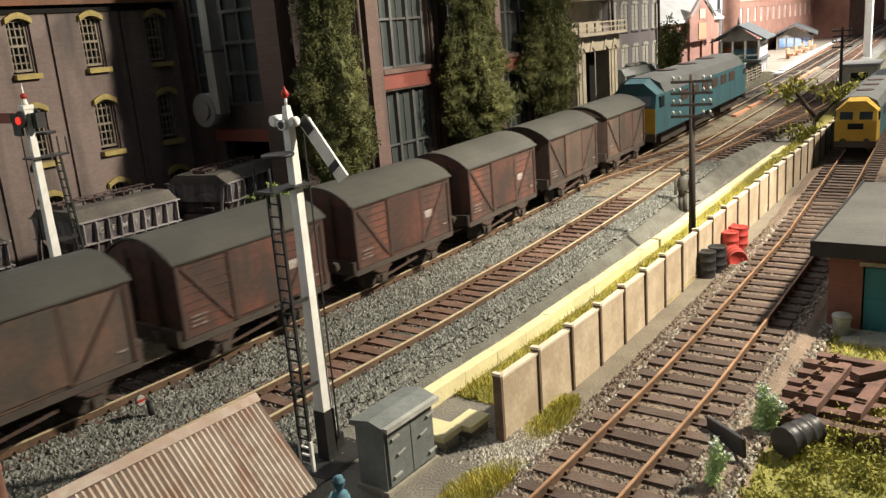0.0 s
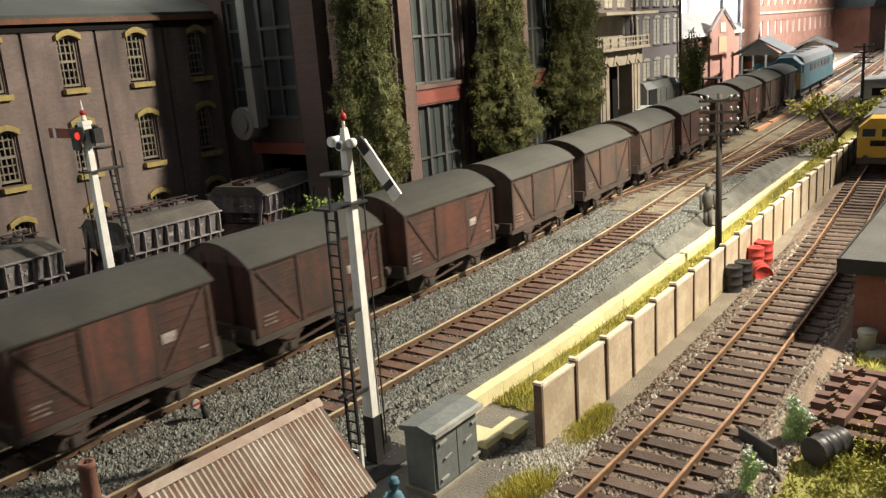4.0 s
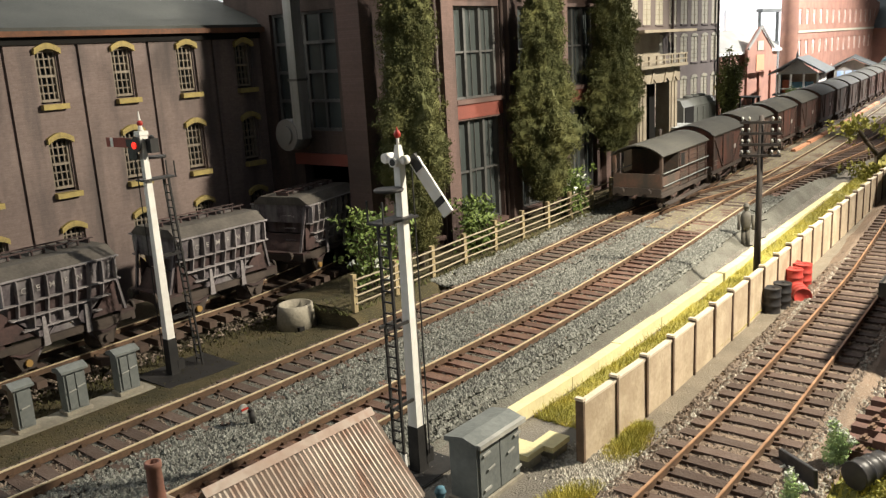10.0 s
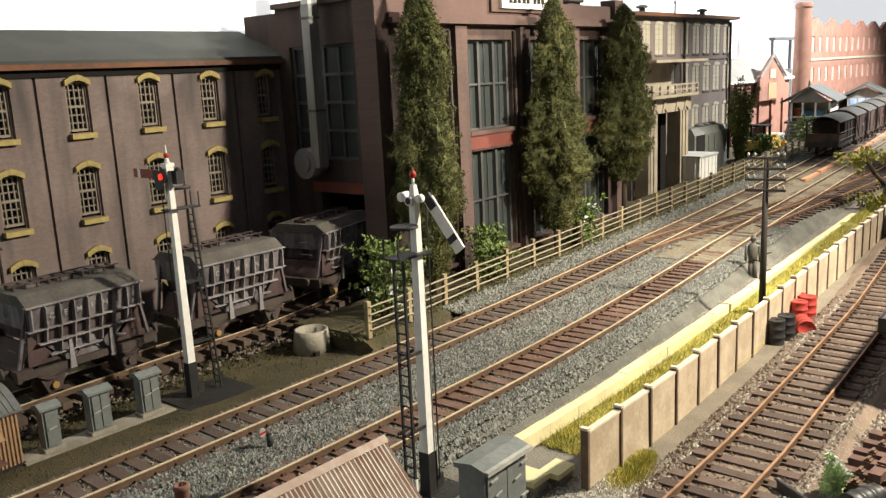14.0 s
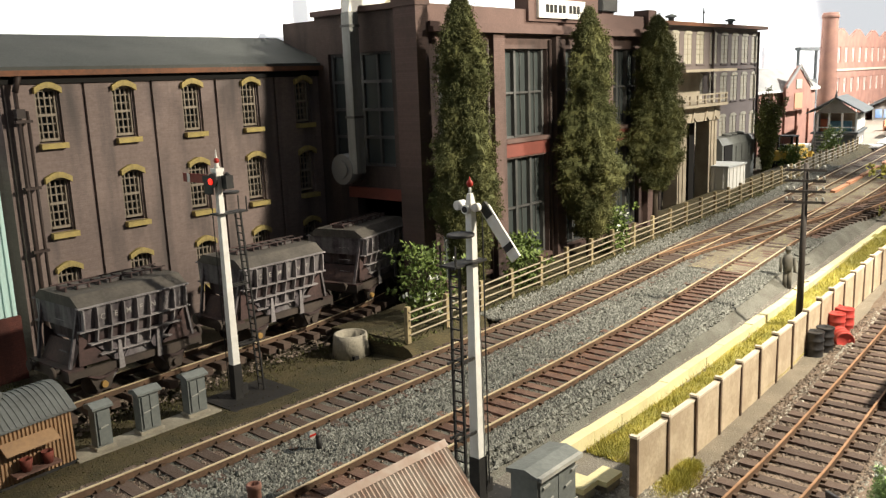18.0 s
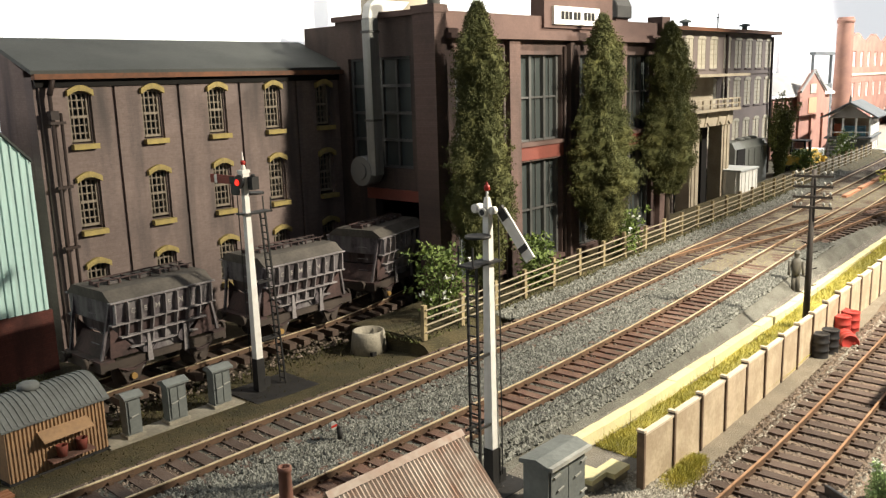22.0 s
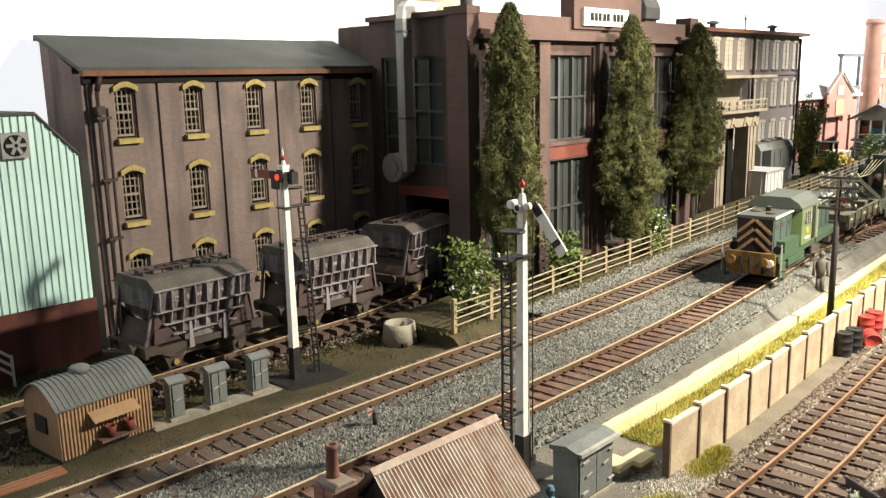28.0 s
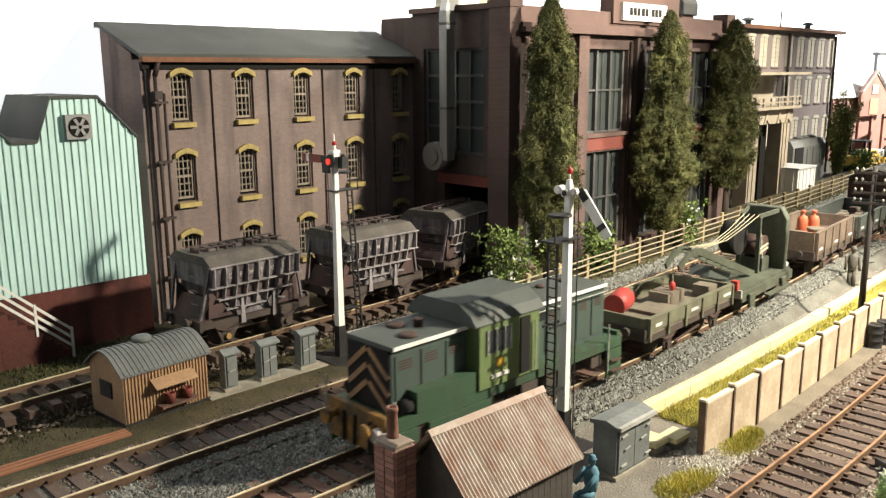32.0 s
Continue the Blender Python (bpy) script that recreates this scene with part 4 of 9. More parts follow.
def signal(at, label, arm_way, arm_angle, arm_front, height, black_to, ladder_side, back):
    """A semaphore: the arm lies across the line. arm_way +1/-1 along y; ladder_side +1/-1 along x."""
    t = thing("semaphore_signal", at, label, "railway signal", "semaphore signals")
    w0, w1 = 0.017, 0.010
    def post(bm, z0, z1, W):
        pts = []
        for z in (z0, z1):
            h = W(z)
            pts.append([bm.verts.new((i * h, j * h, z)) for i, j in ((-1, -1), (1, -1), (1, 1), (-1, 1))])
        a, b = pts
        for i in range(4):
            bm.faces.new((a[i], a[(i + 1) % 4], b[(i + 1) % 4], b[i]))
        bm.faces.new(a[::-1])
        bm.faces.new(b)
        return bm
    W = lambda z: w0 + (w1 - w0) * z / height  # noqa: E731
    top = height
    part("post_foot", post(B(), 0, black_to, lambda z: W(z) + 0.002), M_SIGBLACK, t, "black-painted foot of the post")
    part("post", post(B(), black_to + 0.0005, top, W), M_SIGWHITE, t, "white-painted tapered post")
    if back:
        part("cap", post(B(), top + 0.0005, top + 0.05, lambda z: 0.0125 - 0.13 * (z - top)), M_SIGWHITE, t, "tapering white cap")
        f = part("finial", tube(B(), (0, 0, top + 0.05), (0, 0, top + 0.066), 0.0035, n=8), M_SIGWHITE, t)
        part("finial_ball", lathe(B(), [(0.004, -0.010), (0.008, -0.006), (0.0092, 0.0), (0.007, 0.006), (0.0025, 0.011), (0.001, 0.018)], (0, 0, top + 0.077), 14), M_FINIAL, f, "red ball finial")
    else:
        part("cap", bevelled(box(box(B(), -0.015, 0.015, -0.015, 0.015, top + 0.0005, top + 0.020), -0.018, 0.018, -0.018, 0.018, top + 0.0205, top + 0.034), 0.003), M_SIGWHITE, t, "square white cap")
        f = part("finial", lathe(B(), [(0.011, 0), (0.008, 0.010), (0.005, 0.03), (0.003, 0.055), (0.001, 0.07)], (0, 0, top + 0.034), 12), M_SIGWHITE, t, "pointed finial")
        part("finial_collar", lathe(B(), [(0.005, -0.010), (0.0095, -0.005), (0.0105, 0.0), (0.0095, 0.005), (0.005, 0.010)], (0, 0, top + 0.062), 12), M_FINIAL, f, "dark red collar")
    px = 0.024 if back else -0.024
    pz = top + 0.010 if back else top - 0.006
    arm = part("arm", bevelled(box(B(), -0.003, 0.003, 0.0, 0.165, -0.017, 0.017), 0.001), arm_front, t, "signal arm", at=(px, 0.03 * arm_way, pz))
    arm.rotation_euler = (radians(arm_angle), 0, 0 if arm_way > 0 else radians(180))
    part("stripe", box(B(), -0.0037, 0.0037, 0.118, 0.136, -0.0165, 0.0165), M_SIGBLACK if back else M_SIGWHITE, arm, "painted stripe")
    part("arm_root", bevelled(box(B(), -0.0045, 0.0045, -0.012, 0.030, -0.013, 0.013), 0.002), M_SIGBLACK, arm, "black arm casting")
    if back:
        for nm, y0, z0, r, d in (("lamp", 0.036, 0.006, 0.013, 0.014), ("spectacle", -0.020, 0.003, 0.0115, 0.008)):
            o = part(nm, tube(B(), (-d, y0, pz + z0), (d, y0, pz + z0), r, n=16), M_SIGWHITE, t, "round white signal lamp" if nm == "lamp" else "white spectacle casting")
            part("rim", tube(B(), (-d - 0.003, y0, pz + z0), (-d - 0.0003, y0, pz + z0), r * 0.72, n=14), M_SIGWHITE, o)
        part("lamp_bracket", box(B(), -0.006, 0.006, 0.011, 0.03, pz - 0.004, pz + 0.006), M_SIGWHITE, t)
        lens = part("lens_ring", tube(B(), (-0.020, 0.004, pz - 0.002), (-0.0125, 0.004, pz - 0.002), 0.0125, n=16), M_SIGWHITE, t, "round lens case")
        part("lens", tube(B(), (-0.0215, 0.004, pz - 0.002), (-0.0203, 0.004, pz - 0.002), 0.0088, n=14), M_SIGBLACK, lens, "dark lens")
    else:
        spec = part("spectacle", tube(tube(B(), (px - 0.004, -0.002, pz - 0.004), (px + 0.004, -0.002, pz - 0.004), 0.027, n=18), (px - 0.0035, 0.030, pz - 0.036), (px + 0.0035, 0.030, pz - 0.036), 0.024, n=16), M_SIGBLACK, t, "black spectacle casting")
        part("spectacle_plate", box(B(), px - 0.003, px + 0.003, 0.002, 0.055, pz - 0.058, pz - 0.004), M_SIGBLACK, t)
        part("lens", tube(B(), (px - 0.009, 0.006, pz - 0.008), (px - 0.0045, 0.006, pz - 0.008), 0.0120, n=16), M_REDLIGHT, spec, "lit red lens")
        lampb = part("lamp", bevelled(box(B(), -0.016, 0.016, -0.018, 0.012, 0, 0.050), 0.004), M_SIGBLACK, t, "black signal lamp case", at=(0.012, -0.040, pz - 0.036))
        part("lamp_hood", lathe(B(), [(0.012, 0), (0.009, 0.008), (0.003, 0.012)], (0, -0.003, 0.050), 10), M_SIGBLACK, lampb)
    zl = 0.705 if back else 0.745
    stage = part("landing", bevelled(box(B(), -0.03 if ladder_side > 0 else -0.105, 0.105 if ladder_side > 0 else 0.03, -0.028, 0.028, zl, zl + 0.006), 0.001), M_SIGBLACK, t, "small black landing stage")
    rail = B()
    for y in (-0.026, 0.026):
        beam(rail, (0.1 * ladder_side, y, zl), (0.1 * ladder_side, y, zl + 0.06), 0.004)
    part("guard_ring", lathe(B(), [(0.036, 0), (0.038, 0.002), (0.038, 0.006), (0.036, 0.008)], (0.045 * ladder_side, 0, zl + 0.076), 16), M_SIGBLACK, stage)
    part("guard_rail", rail, M_SIGBLACK, stage)
    foot = 0.075 if back else 0.12
    part("ladder", ladder(B(), (foot * ladder_side, 0, 0.0), (0.075 * ladder_side, 0, zl + 0.002), 0.017, 24 if back else 26), M_SIGBLACK, t, "black iron ladder")
    if back:
        part("ladder_foot", ladder(B(), (foot * ladder_side, 0, 0.004), (foot * ladder_side, 0, 0.085), 0.0195, 4, 0.0048), M_SIGWHITE, t, "white-painted ladder foot")
    for z in (0.22, zl * 0.62):
        part("bracket", beam(beam(B(), (0.02 * ladder_side, -0.014, z), (0.1 * ladder_side, -0.014, z), 0.005, 0.008), (0.02 * ladder_side, 0.014, z), (0.1 * ladder_side, 0.014, z), 0.005, 0.008), M_SIGBLACK, t)
    rod = B()
    tube(rod, (px, 0.02 * arm_way, pz), (px * 0.8, 0.024 * arm_way, 0.05), 0.0022, n=5)
    part("pull_rod", rod, M_SIGBLACK, t)
    part("crank", bevelled(box(B(), 0.012, 0.04, -0.02, 0.0, 0.02, 0.06), 0.004), M_SIGBLACK, t)
    part("base_plate", bevelled(box(B(), -0.10, 0.20, -0.14, 0.10, -0.012, 0.008) if not back else box(B(), -0.09, 0.10, -0.07, 0.06, -0.012, 0.004), 0.003), M_SIGBLACK, t, "dark base board")
    return t


signal((1.528, 1.765, -0.085), "white semaphore signal post seen from behind, arm lowered", -1, -52, M_SIGWHITE, 0.842, 0.135, -1, True)
signal((1.618, 3.07, -0.11), "white semaphore signal with red arm at danger and lit lamp", 1, 0, M_SIGRED, 0.888, 0.147, 1, False)


def cabinet(at, label, w, d, h, m, doors, group="", rz=0.0):
    t = thing("relay_cabinet", at, label, "equipment cabinet", group, rz)
    part("body", bevelled(box(B(), -w / 2, w / 2, 0, d, 0.012, h), 0.003), m, t)
    part("plinth", bevelled(box(B(), -w / 2 - 0.008, w / 2 + 0.008, -0.008, d + 0.006, 0, 0.0118), 0.002), M_CONC, t)
    roof = prism(B(), [(-0.012, h + 0.0005), (d + 0.008, h + 0.0005), (d + 0.008, h + 0.012), (d * 0.4, h + 0.022), (-0.012, h + 0.008)], "x", -w / 2 - 0.01, w / 2 + 0.01)
    part("lid", roof, m, t)
    dw = (w - 0.012) / doors
    for i in range(doors):
        x = -w / 2 + 0.006 + dw * i
        p = part("door", bevelled(box(B(), x + 0.002, x + dw - 0.002, -0.005, -0.0005, 0.02, h - 0.008), 0.001), m, t)
        part("handle", beam(B(), (x + dw / 2 - 0.014, -0.009, h * 0.55 + 0.01 * i), (x + dw / 2 + 0.014, -0.009, h * 0.58 + 0.01 * i), 0.004), M_CABPALE, p)
    return t


gc = cabinet((1.555, 1.515, -0.087), "grey steel relay cabinet with two doors and a curved top", 0.185, 0.085, 0.165, M_CABGREY, 2)
for x, zz in ((-0.06, 0.135), (-0.06, 0.04), (0.075, 0.135), (0.075, 0.04)):
    part("hinge", beam(B(), (x - 0.014, -0.008, zz), (x + 0.014, -0.008, zz + 0.003), 0.005), M_CABPALE, gc)
# paler strip paints the highlight along the rounded lid edge
part("top_edge", bevelled(box(B(), -0.1, 0.1, -0.02, -0.006, 0.164, 0.176), 0.002), M_CABPALE, gc, "pale front edge of the lid, its highlight painted in")
for i, x in enumerate((1.05, 1.225, 1.42)):
    cabinet((x, 3.035, -0.0998), "small grey relay cabinet on a concrete plinth", 0.055 if i == 0 else 0.075, 0.045, 0.148, M_CABGREY, 1 if i == 0 else 2, "row of relay cabinets")
solo("concrete_slab", bevelled(box(B(), -0.01, 0.55, -0.015, 0.085, -0.02, 0.024), 0.004), M_CONC, "pale concrete slab under the relay cabinets", "slab", (0.95, 3.02, -0.124))

ring = thing("concrete_ring", (2.262, 3.10, -0.115), "pale concrete manhole ring standing on the ground", "manhole ring")
part("shell", lathe(B(), [(0.090, 0), (0.079, 0.08), (0.076, 0.108), (0.064, 0.109), (0.062, 0.024), (0.001, 0.024)], n=28), M_CONC, ring)
part("drain_hole", box(B(), -0.056, -0.030, -0.084, -0.06, 0.003, 0.026), M_BLACK, ring, "square drain opening")


def telegraph_pole(x, y, z, h, label, arms=4, rx=0.0):
    t = thing("telegraph_pole", (x, y, z), label, "telegraph pole", "telegraph poles")
    t.rotation_euler = (0, rx, radians(12))
    part("mast", tube(B(), (0, 0, 0), (0, 0, h), 0.017, 0.011, 10), M_POLE, t)
    for i in range(arms):
        z0 = h - 0.035 - 0.048 * i
        a = part("cross_arm", bevelled(box(B(), -0.020, -0.010, -0.085, 0.085, z0, z0 + 0.011), 0.002), M_POLE, t)
        for y0 in (-0.075, -0.048, 0.048, 0.075):
            part("insulator", lathe(B(), [(0.003, 0), (0.003, 0.006), (0.006, 0.007), (0.0055, 0.015), (0.003, 0.019)], (-0.016, y0, z0 + 0.011), 8), M_CABPALE, a, "off-white insulator")
    for i in range(8):
        z0 = 0.2 + 0.04 * i
        part("step_iron", beam(B(), (0, -0.012 if i % 2 else 0.012, z0), (0, -0.035 if i % 2 else 0.035, z0 + 0.008), 0.004), M_POLE, t)
    return t


telegraph_pole(3.67, 1.585, -0.10, 0.785, "black telegraph pole with four cross arms standing behind the fence", rx=0.0)
telegraph_pole(8.6, 1.96, -0.10, 0.78, "black telegraph pole leaning beside the far yard", rx=0.06)


def drum(at, m, label, lying=False, rz=0.0):
    t = thing("oil_drum", at, label, "oil drum", "oil drums")
    body = part("body", lathe(B(), [(0.036, 0), (0.038, 0.003), (0.036, 0.006), (0.036, 0.034), (0.039, 0.037), (0.036, 0.040), (0.036, 0.070), (0.039, 0.073), (0.036, 0.076), (0.036, 0.104), (0.038, 0.107), (0.036, 0.110), (0.034, 0.106), (0.0, 0.106)], n=18), m, t)
    part("bung", lathe(B(), [(0.006, 0), (0.006, 0.003)], (0.018, 0, 0.1065), 8), m, body)
    if lying:
        t.rotation_euler = (radians(90), 0, radians(rz))
        t.location = [U * v for v in (at[0], at[1], at[2] + 0.038)]
    return t


for x, y in ((3.37, 1.42), (3.455, 1.405)):
    drum((x, y, -0.098), M_OIL, "black oil drum standing against the fence")
drum((3.62, 1.395, -0.098), M_DRUMRED, "red oil drum lying on its side", True, -60)
for x, y in ((3.70, 1.43), (3.80, 1.42), (3.82, 1.475), (3.76, 1.50)):
    drum((x, y, -0.098), M_DRUMRED, "red oil drum standing by the fence")
drum((2.065, 0.795, -0.097), M_OIL, "black oil drum lying in the scrub", True, 66)

st = thing("timber_stack", (2.41, 0.715, -0.103), "stack of old brown sleepers piled crosswise beside the siding", "timber stack", rz=88)
log = mesh_of("timber", bevelled(box(B(), -0.155, 0.155, -0.0165, 0.0165, 0, 0.024), 0.002), M_TIMBER)
chair = mesh_of("rail_chair", bevelled(box(box(B(), -0.010, 0.010, -0.012, 0.012, 0, 0.005), -0.004, 0.004, -0.012, 0.012, 0.005, 0.011), 0.0015), M_RAIL)
for k in range(2):
    for i in range(7):
        o = part("timber", log, None, st, at=(rng.uniform(-0.012, 0.012) - 0.01 * k, -0.225 + 0.072 * i + rng.uniform(-0.005, 0.005), 0.0265 * k))
        o.rotation_euler = (0, 0, rng.uniform(-0.04, 0.04))
        if k == 1:
            for x in (-0.105, 0.105):
                part("rail_chair", chair, None, o, at=(x, 0, 0.024))
for x, y, a, z in ((0.045, 0.03, 1.53, 0.0515), (-0.055, 0.02, 1.52, 0.0515), (-0.10, -0.13, 0.95, 0.077)):
    o = part("timber", log, None, st, at=(x, y, z))
    o.rotation_euler = (0, 0, a)
    if a > 1:
        for d in (-0.09, 0.09):
            part("rail_chair", chair, None, o, at=(d, 0, 0.024))
solo("rusty_girder", bevelled(beam(B(), (0, 0, 0.03), (-0.11, -0.12, 0.05), 0.012, 0.05), 0.002), M_OIL, "black steel channel lying in the ballast", "girder", (2.09, 0.98, -0.10))


M_HUTWOOD = mat("ochre_boards", (0.36, 0.225, 0.12), 0.8, second=(0.24, 0.155, 0.095), fine=700, coarse=90, mix=0.8)
M_HUTROOF = mat("grey_roof", (0.15, 0.16, 0.155), 0.7, second=(0.10, 0.105, 0.10), fine=700, coarse=90, mix=0.7)


def platelayer_hut():
    t = thing("lamp_hut", (0.60, 3.00, -0.118), "ochre corrugated lineside hut with a curved grey roof", "hut", rz=5)
    L, D, H = 0.345, 0.235, 0.205
    part("wall", box(B(), 0, L, 0, D, 0.0, H), M_HUTWOOD, t)
    part("plinth", box(B(), -0.004, L + 0.004, -0.006, D + 0.004, 0, 0.022), M_SIGBLACK, t)
    rib = mesh_of("corrugation", prism(B(), [(-0.005, -0.0005), (-0.002, -0.005), (0.002, -0.005), (0.005, -0.0005)], "z", 0.023, H - 0.002), M_HUTWOOD)
    for i in range(26):
        part("corrugation", rib, None, t, at=(0.008 + 0.0132 * i, 0, 0))
    n = 10
    arc = [(-0.016 + (D + 0.032) * i / n, H + 0.072 * math.sin(math.pi * i / n)) for i in range(n + 1)]
    part("roof", prism(B(), arc + [(y, z - 0.006) for y, z in arc[::-1]], "x", -0.014, L + 0.014), M_HUTROOF, t, "curved grey corrugated roof")
    part("gable", prism(B(), [(0, H)] + [(y, z - 0.007) for y, z in arc[1:-1]] + [(D, H)], "x", 0.0, L), M_HUTWOOD, t)
    for i in range(18):
        a = [(y, z + 0.003) for y, z in arc]
        part("roof_rib", prism(B(), a + [(y, z - 0.0035) for y, z in a[::-1]], "x", 0.002 + 0.0195 * i, 0.010 + 0.0195 * i), M_HUTROOF, t)
    part("vent", lathe(B(), [(0.034, 0), (0.036, 0.016), (0.030, 0.022), (0.01, 0.026)], (0.15, D / 2, H + 0.068), 16), M_HUTROOF, t, "round roof ventilator")
    part("canopy", prism(B(), [(-0.006, 0.165), (-0.05, 0.138), (-0.05, 0.134), (-0.006, 0.158)], "x", 0.10, 0.275), M_HUTWOOD, t, "sloping timber canopy")
    part("side_window", bevelled(box(B(), -0.006, -0.0005, 0.08, 0.16, 0.10, 0.16), 0.001), M_SIGBLACK, t)
    part("bench", box(B(), 0.12, 0.27, -0.05, -0.008, 0.055, 0.062), M_TIMBER, t)
    for x in (0.165, 0.235):
        part("fire_bucket", lathe(B(), [(0.014, 0), (0.020, 0.04), (0.018, 0.041), (0.013, 0.006)], (x, -0.03, 0.0625), 12), M_BUCKET, t, "rusty red fire bucket")
    return t


platelayer_hut()

M_TIN = mat("corrugated_tin", (0.47, 0.41, 0.35), 0.65, streak=(0.30, 0.185, 0.135), second=(0.33, 0.25, 0.20), fine=500, coarse=45, mix=0.8, bump=0.2, rand=0.06)
M_PLANKDARK = mat("dark_planks", (0.085, 0.075, 0.065), 0.85, second=(0.05, 0.045, 0.04), fine=700, coarse=90, mix=0.8)
M_CHIM = mat("chimney_brick", (0.33, 0.175, 0.135), 0.9, second=(0.24, 0.125, 0.10), fine=900, coarse=120, mix=0.8, bump=0.4, rand=0.22)
M_MORTAR = mat("mortar", (0.30, 0.24, 0.19), 0.95, fine=900, coarse=120)
M_POT = mat("chimney_pot", (0.22, 0.10, 0.07), 0.8, second=(0.13, 0.07, 0.055), fine=700, coarse=90)


def near_hut():
    """Workmen's hut with a corrugated roof."""
    t = thing("workmens_hut", (0.745, 1.435, -0.088), "plank hut with a rust-streaked corrugated iron roof", "hut", rz=-1.5)
    L, D, E, R = 0.395, 0.275, 0.225, 0.372
    part("wall_front", box(B(), 0.012, L - 0.012, 0.012, 0.03, 0, E), M_PLANKDARK, t)
    part("wall_back", box(B(), 0.012, L - 0.012, D - 0.03, D - 0.012, 0, E), M_PLANKDARK, t)
    for x in (0.012, L - 0.03):
        part("gable_wall", prism(B(), [(0.03, 0), (D - 0.03, 0), (D - 0.03, E - 0.01), (D / 2, R - 0.018), (0.03, E - 0.01)], "x", x, x + 0.018), M_PLANKDARK, t)
    plank = mesh_of("plank", bevelled(box(B(), 0, 0.022, 0.006, 0.0115, 0, E - 0.012), 0.001), M_PLANKDARK)
    for i in range(16):
        part("plank", plank, None, t, at=(0.014 + 0.0232 * i, 0, 0))
    plank2 = mesh_of("plank", bevelled(box(B(), L - 0.0118, L - 0.006, 0, 0.022, 0, E - 0.006), 0.001), M_PLANKDARK)
    for i in range(10):
        part("plank", plank2, None, t, at=(0, 0.016 + 0.0238 * i, 0))
    # corrugated sheets, four on each slope
    for side in (0, 1):
        for k in range(4):
            x0, x1 = -0.012 + 0.105 * k, -0.012 + 0.105 * (k + 1) - 0.001
            bm = B()
            n = 36
            rows = []
            for j, (y, z) in enumerate(((-0.012, E - 0.008), (D / 2, R))):
                yy = y if side == 0 else D - y
                rows.append([bm.verts.new((x0 + (x1 - x0) * i / n, yy, z + 0.0025 * math.cos(i * math.pi / 2) + 0.001 * k % 2)) for i in range(n + 1)])
            low = [[bm.verts.new((v.co.x, v.co.y, v.co.z - 0.003)) for v in r] for r in rows]
            for i in range(n):
                bm.faces.new((rows[0][i], rows[0][i + 1], rows[1][i + 1], rows[1][i]))
                bm.faces.new((low[0][i + 1], low[0][i], low[1][i], low[1][i + 1]))
                bm.faces.new((low[0][i], low[0][i + 1], rows[0][i + 1], rows[0][i]))
            bmesh.ops.recalc_face_normals(bm, faces=bm.faces)
            part("roof_sheet", bm, M_TIN, t, "rust-streaked corrugated iron sheet")
    part("ridge_cap", prism(B(), [(D / 2 - 0.013, R - 0.007), (D / 2, R + 0.007), (D / 2 + 0.013, R - 0.007), (D / 2, R + 0.002)], "x", -0.014, 0.412), M_TIN, t)
    return t


near_hut()


def hut_chimney():
    t = thing("brick_chimney", (0.70, 1.655, -0.088), "small red brick chimney stack with a clay pot", "chimney")
    part("core", box(B(), -0.028, 0.028, -0.034, 0.034, 0, 0.335), M_MORTAR, t)
    long_, short = [mesh_of("brick", bevelled(box(B(), -w / 2, w / 2, -0.006, 0.006, 0, 0.0135), 0.001), M_CHIM) for w in (0.032, 0.030)]
    for k in range(21):
        z = 0.003 + 0.0155 * k
        o = 0.008 if k % 2 else -0.008
        for y in (-0.0355, 0.0355):
            for x in (-0.0165, 0.0165):
                part("brick", short, None, t, at=(x, y, z))
        for x in (-0.0295, 0.0295):
            for y in (-0.018, 0.018):
                b = part("brick", long_, None, t, at=(x, y, z))
                b.rotation_euler = (0, 0, radians(90))
    part("cap", bevelled(prism(B(), [(-0.033, 0.3355), (0.033, 0.3355), (0.022, 0.345), (-0.022, 0.345)], "y", -0.038, 0.038), 0.002), M_MORTAR, t, "sloped mortar flaunching")
    part("pot", lathe(B(), [(0.017, 0), (0.0155, 0.008), (0.0135, 0.068), (0.0155, 0.070), (0.0155, 0.080), (0.010, 0.081), (0.009, 0.05)], (0, 0.008, 0.342), 14), M_POT, t, "red clay chimney pot")
    return t


hut_chimney()

# ---- rolling stock ----
M_VANBROWN = mat("bauxite", (0.145, 0.055, 0.038), 0.7, streak=(0.042, 0.034, 0.030), second=(0.05, 0.033, 0.028), fine=700, coarse=60, mix=0.8, bump=0.2, rand=0.25)
M_VANGREY = mat("worn_bauxite", (0.125, 0.068, 0.048), 0.75, streak=(0.045, 0.04, 0.034), second=(0.055, 0.046, 0.038), fine=700, coarse=60, mix=0.8, bump=0.2, rand=0.25)
M_VANROOF = mat("van_roof", (0.062, 0.060, 0.050), 0.75, second=(0.040, 0.039, 0.034), fine=700, coarse=50, mix=0.7, bump=0.2, rand=0.12)
M_CHASSIS = mat("chassis", (0.042, 0.034, 0.03), 0.8, second=(0.07, 0.055, 0.045), fine=700, coarse=90, mix=0.8)
M_STRAP = mat("strapping", (0.055, 0.034, 0.028), 0.8, second=(0.08, 0.05, 0.04), fine=700, coarse=90)
M_TYRE = mat("wheel_steel", (0.16, 0.14, 0.12), 0.45, 0.6, second=(0.09, 0.08, 0.07), fine=500, coarse=90)
M_VANMARK = mat("faded_marks", (0.27, 0.22, 0.19), 0.85, second=(0.12, 0.09, 0.08), fine=900, coarse=260, mix=0.9)
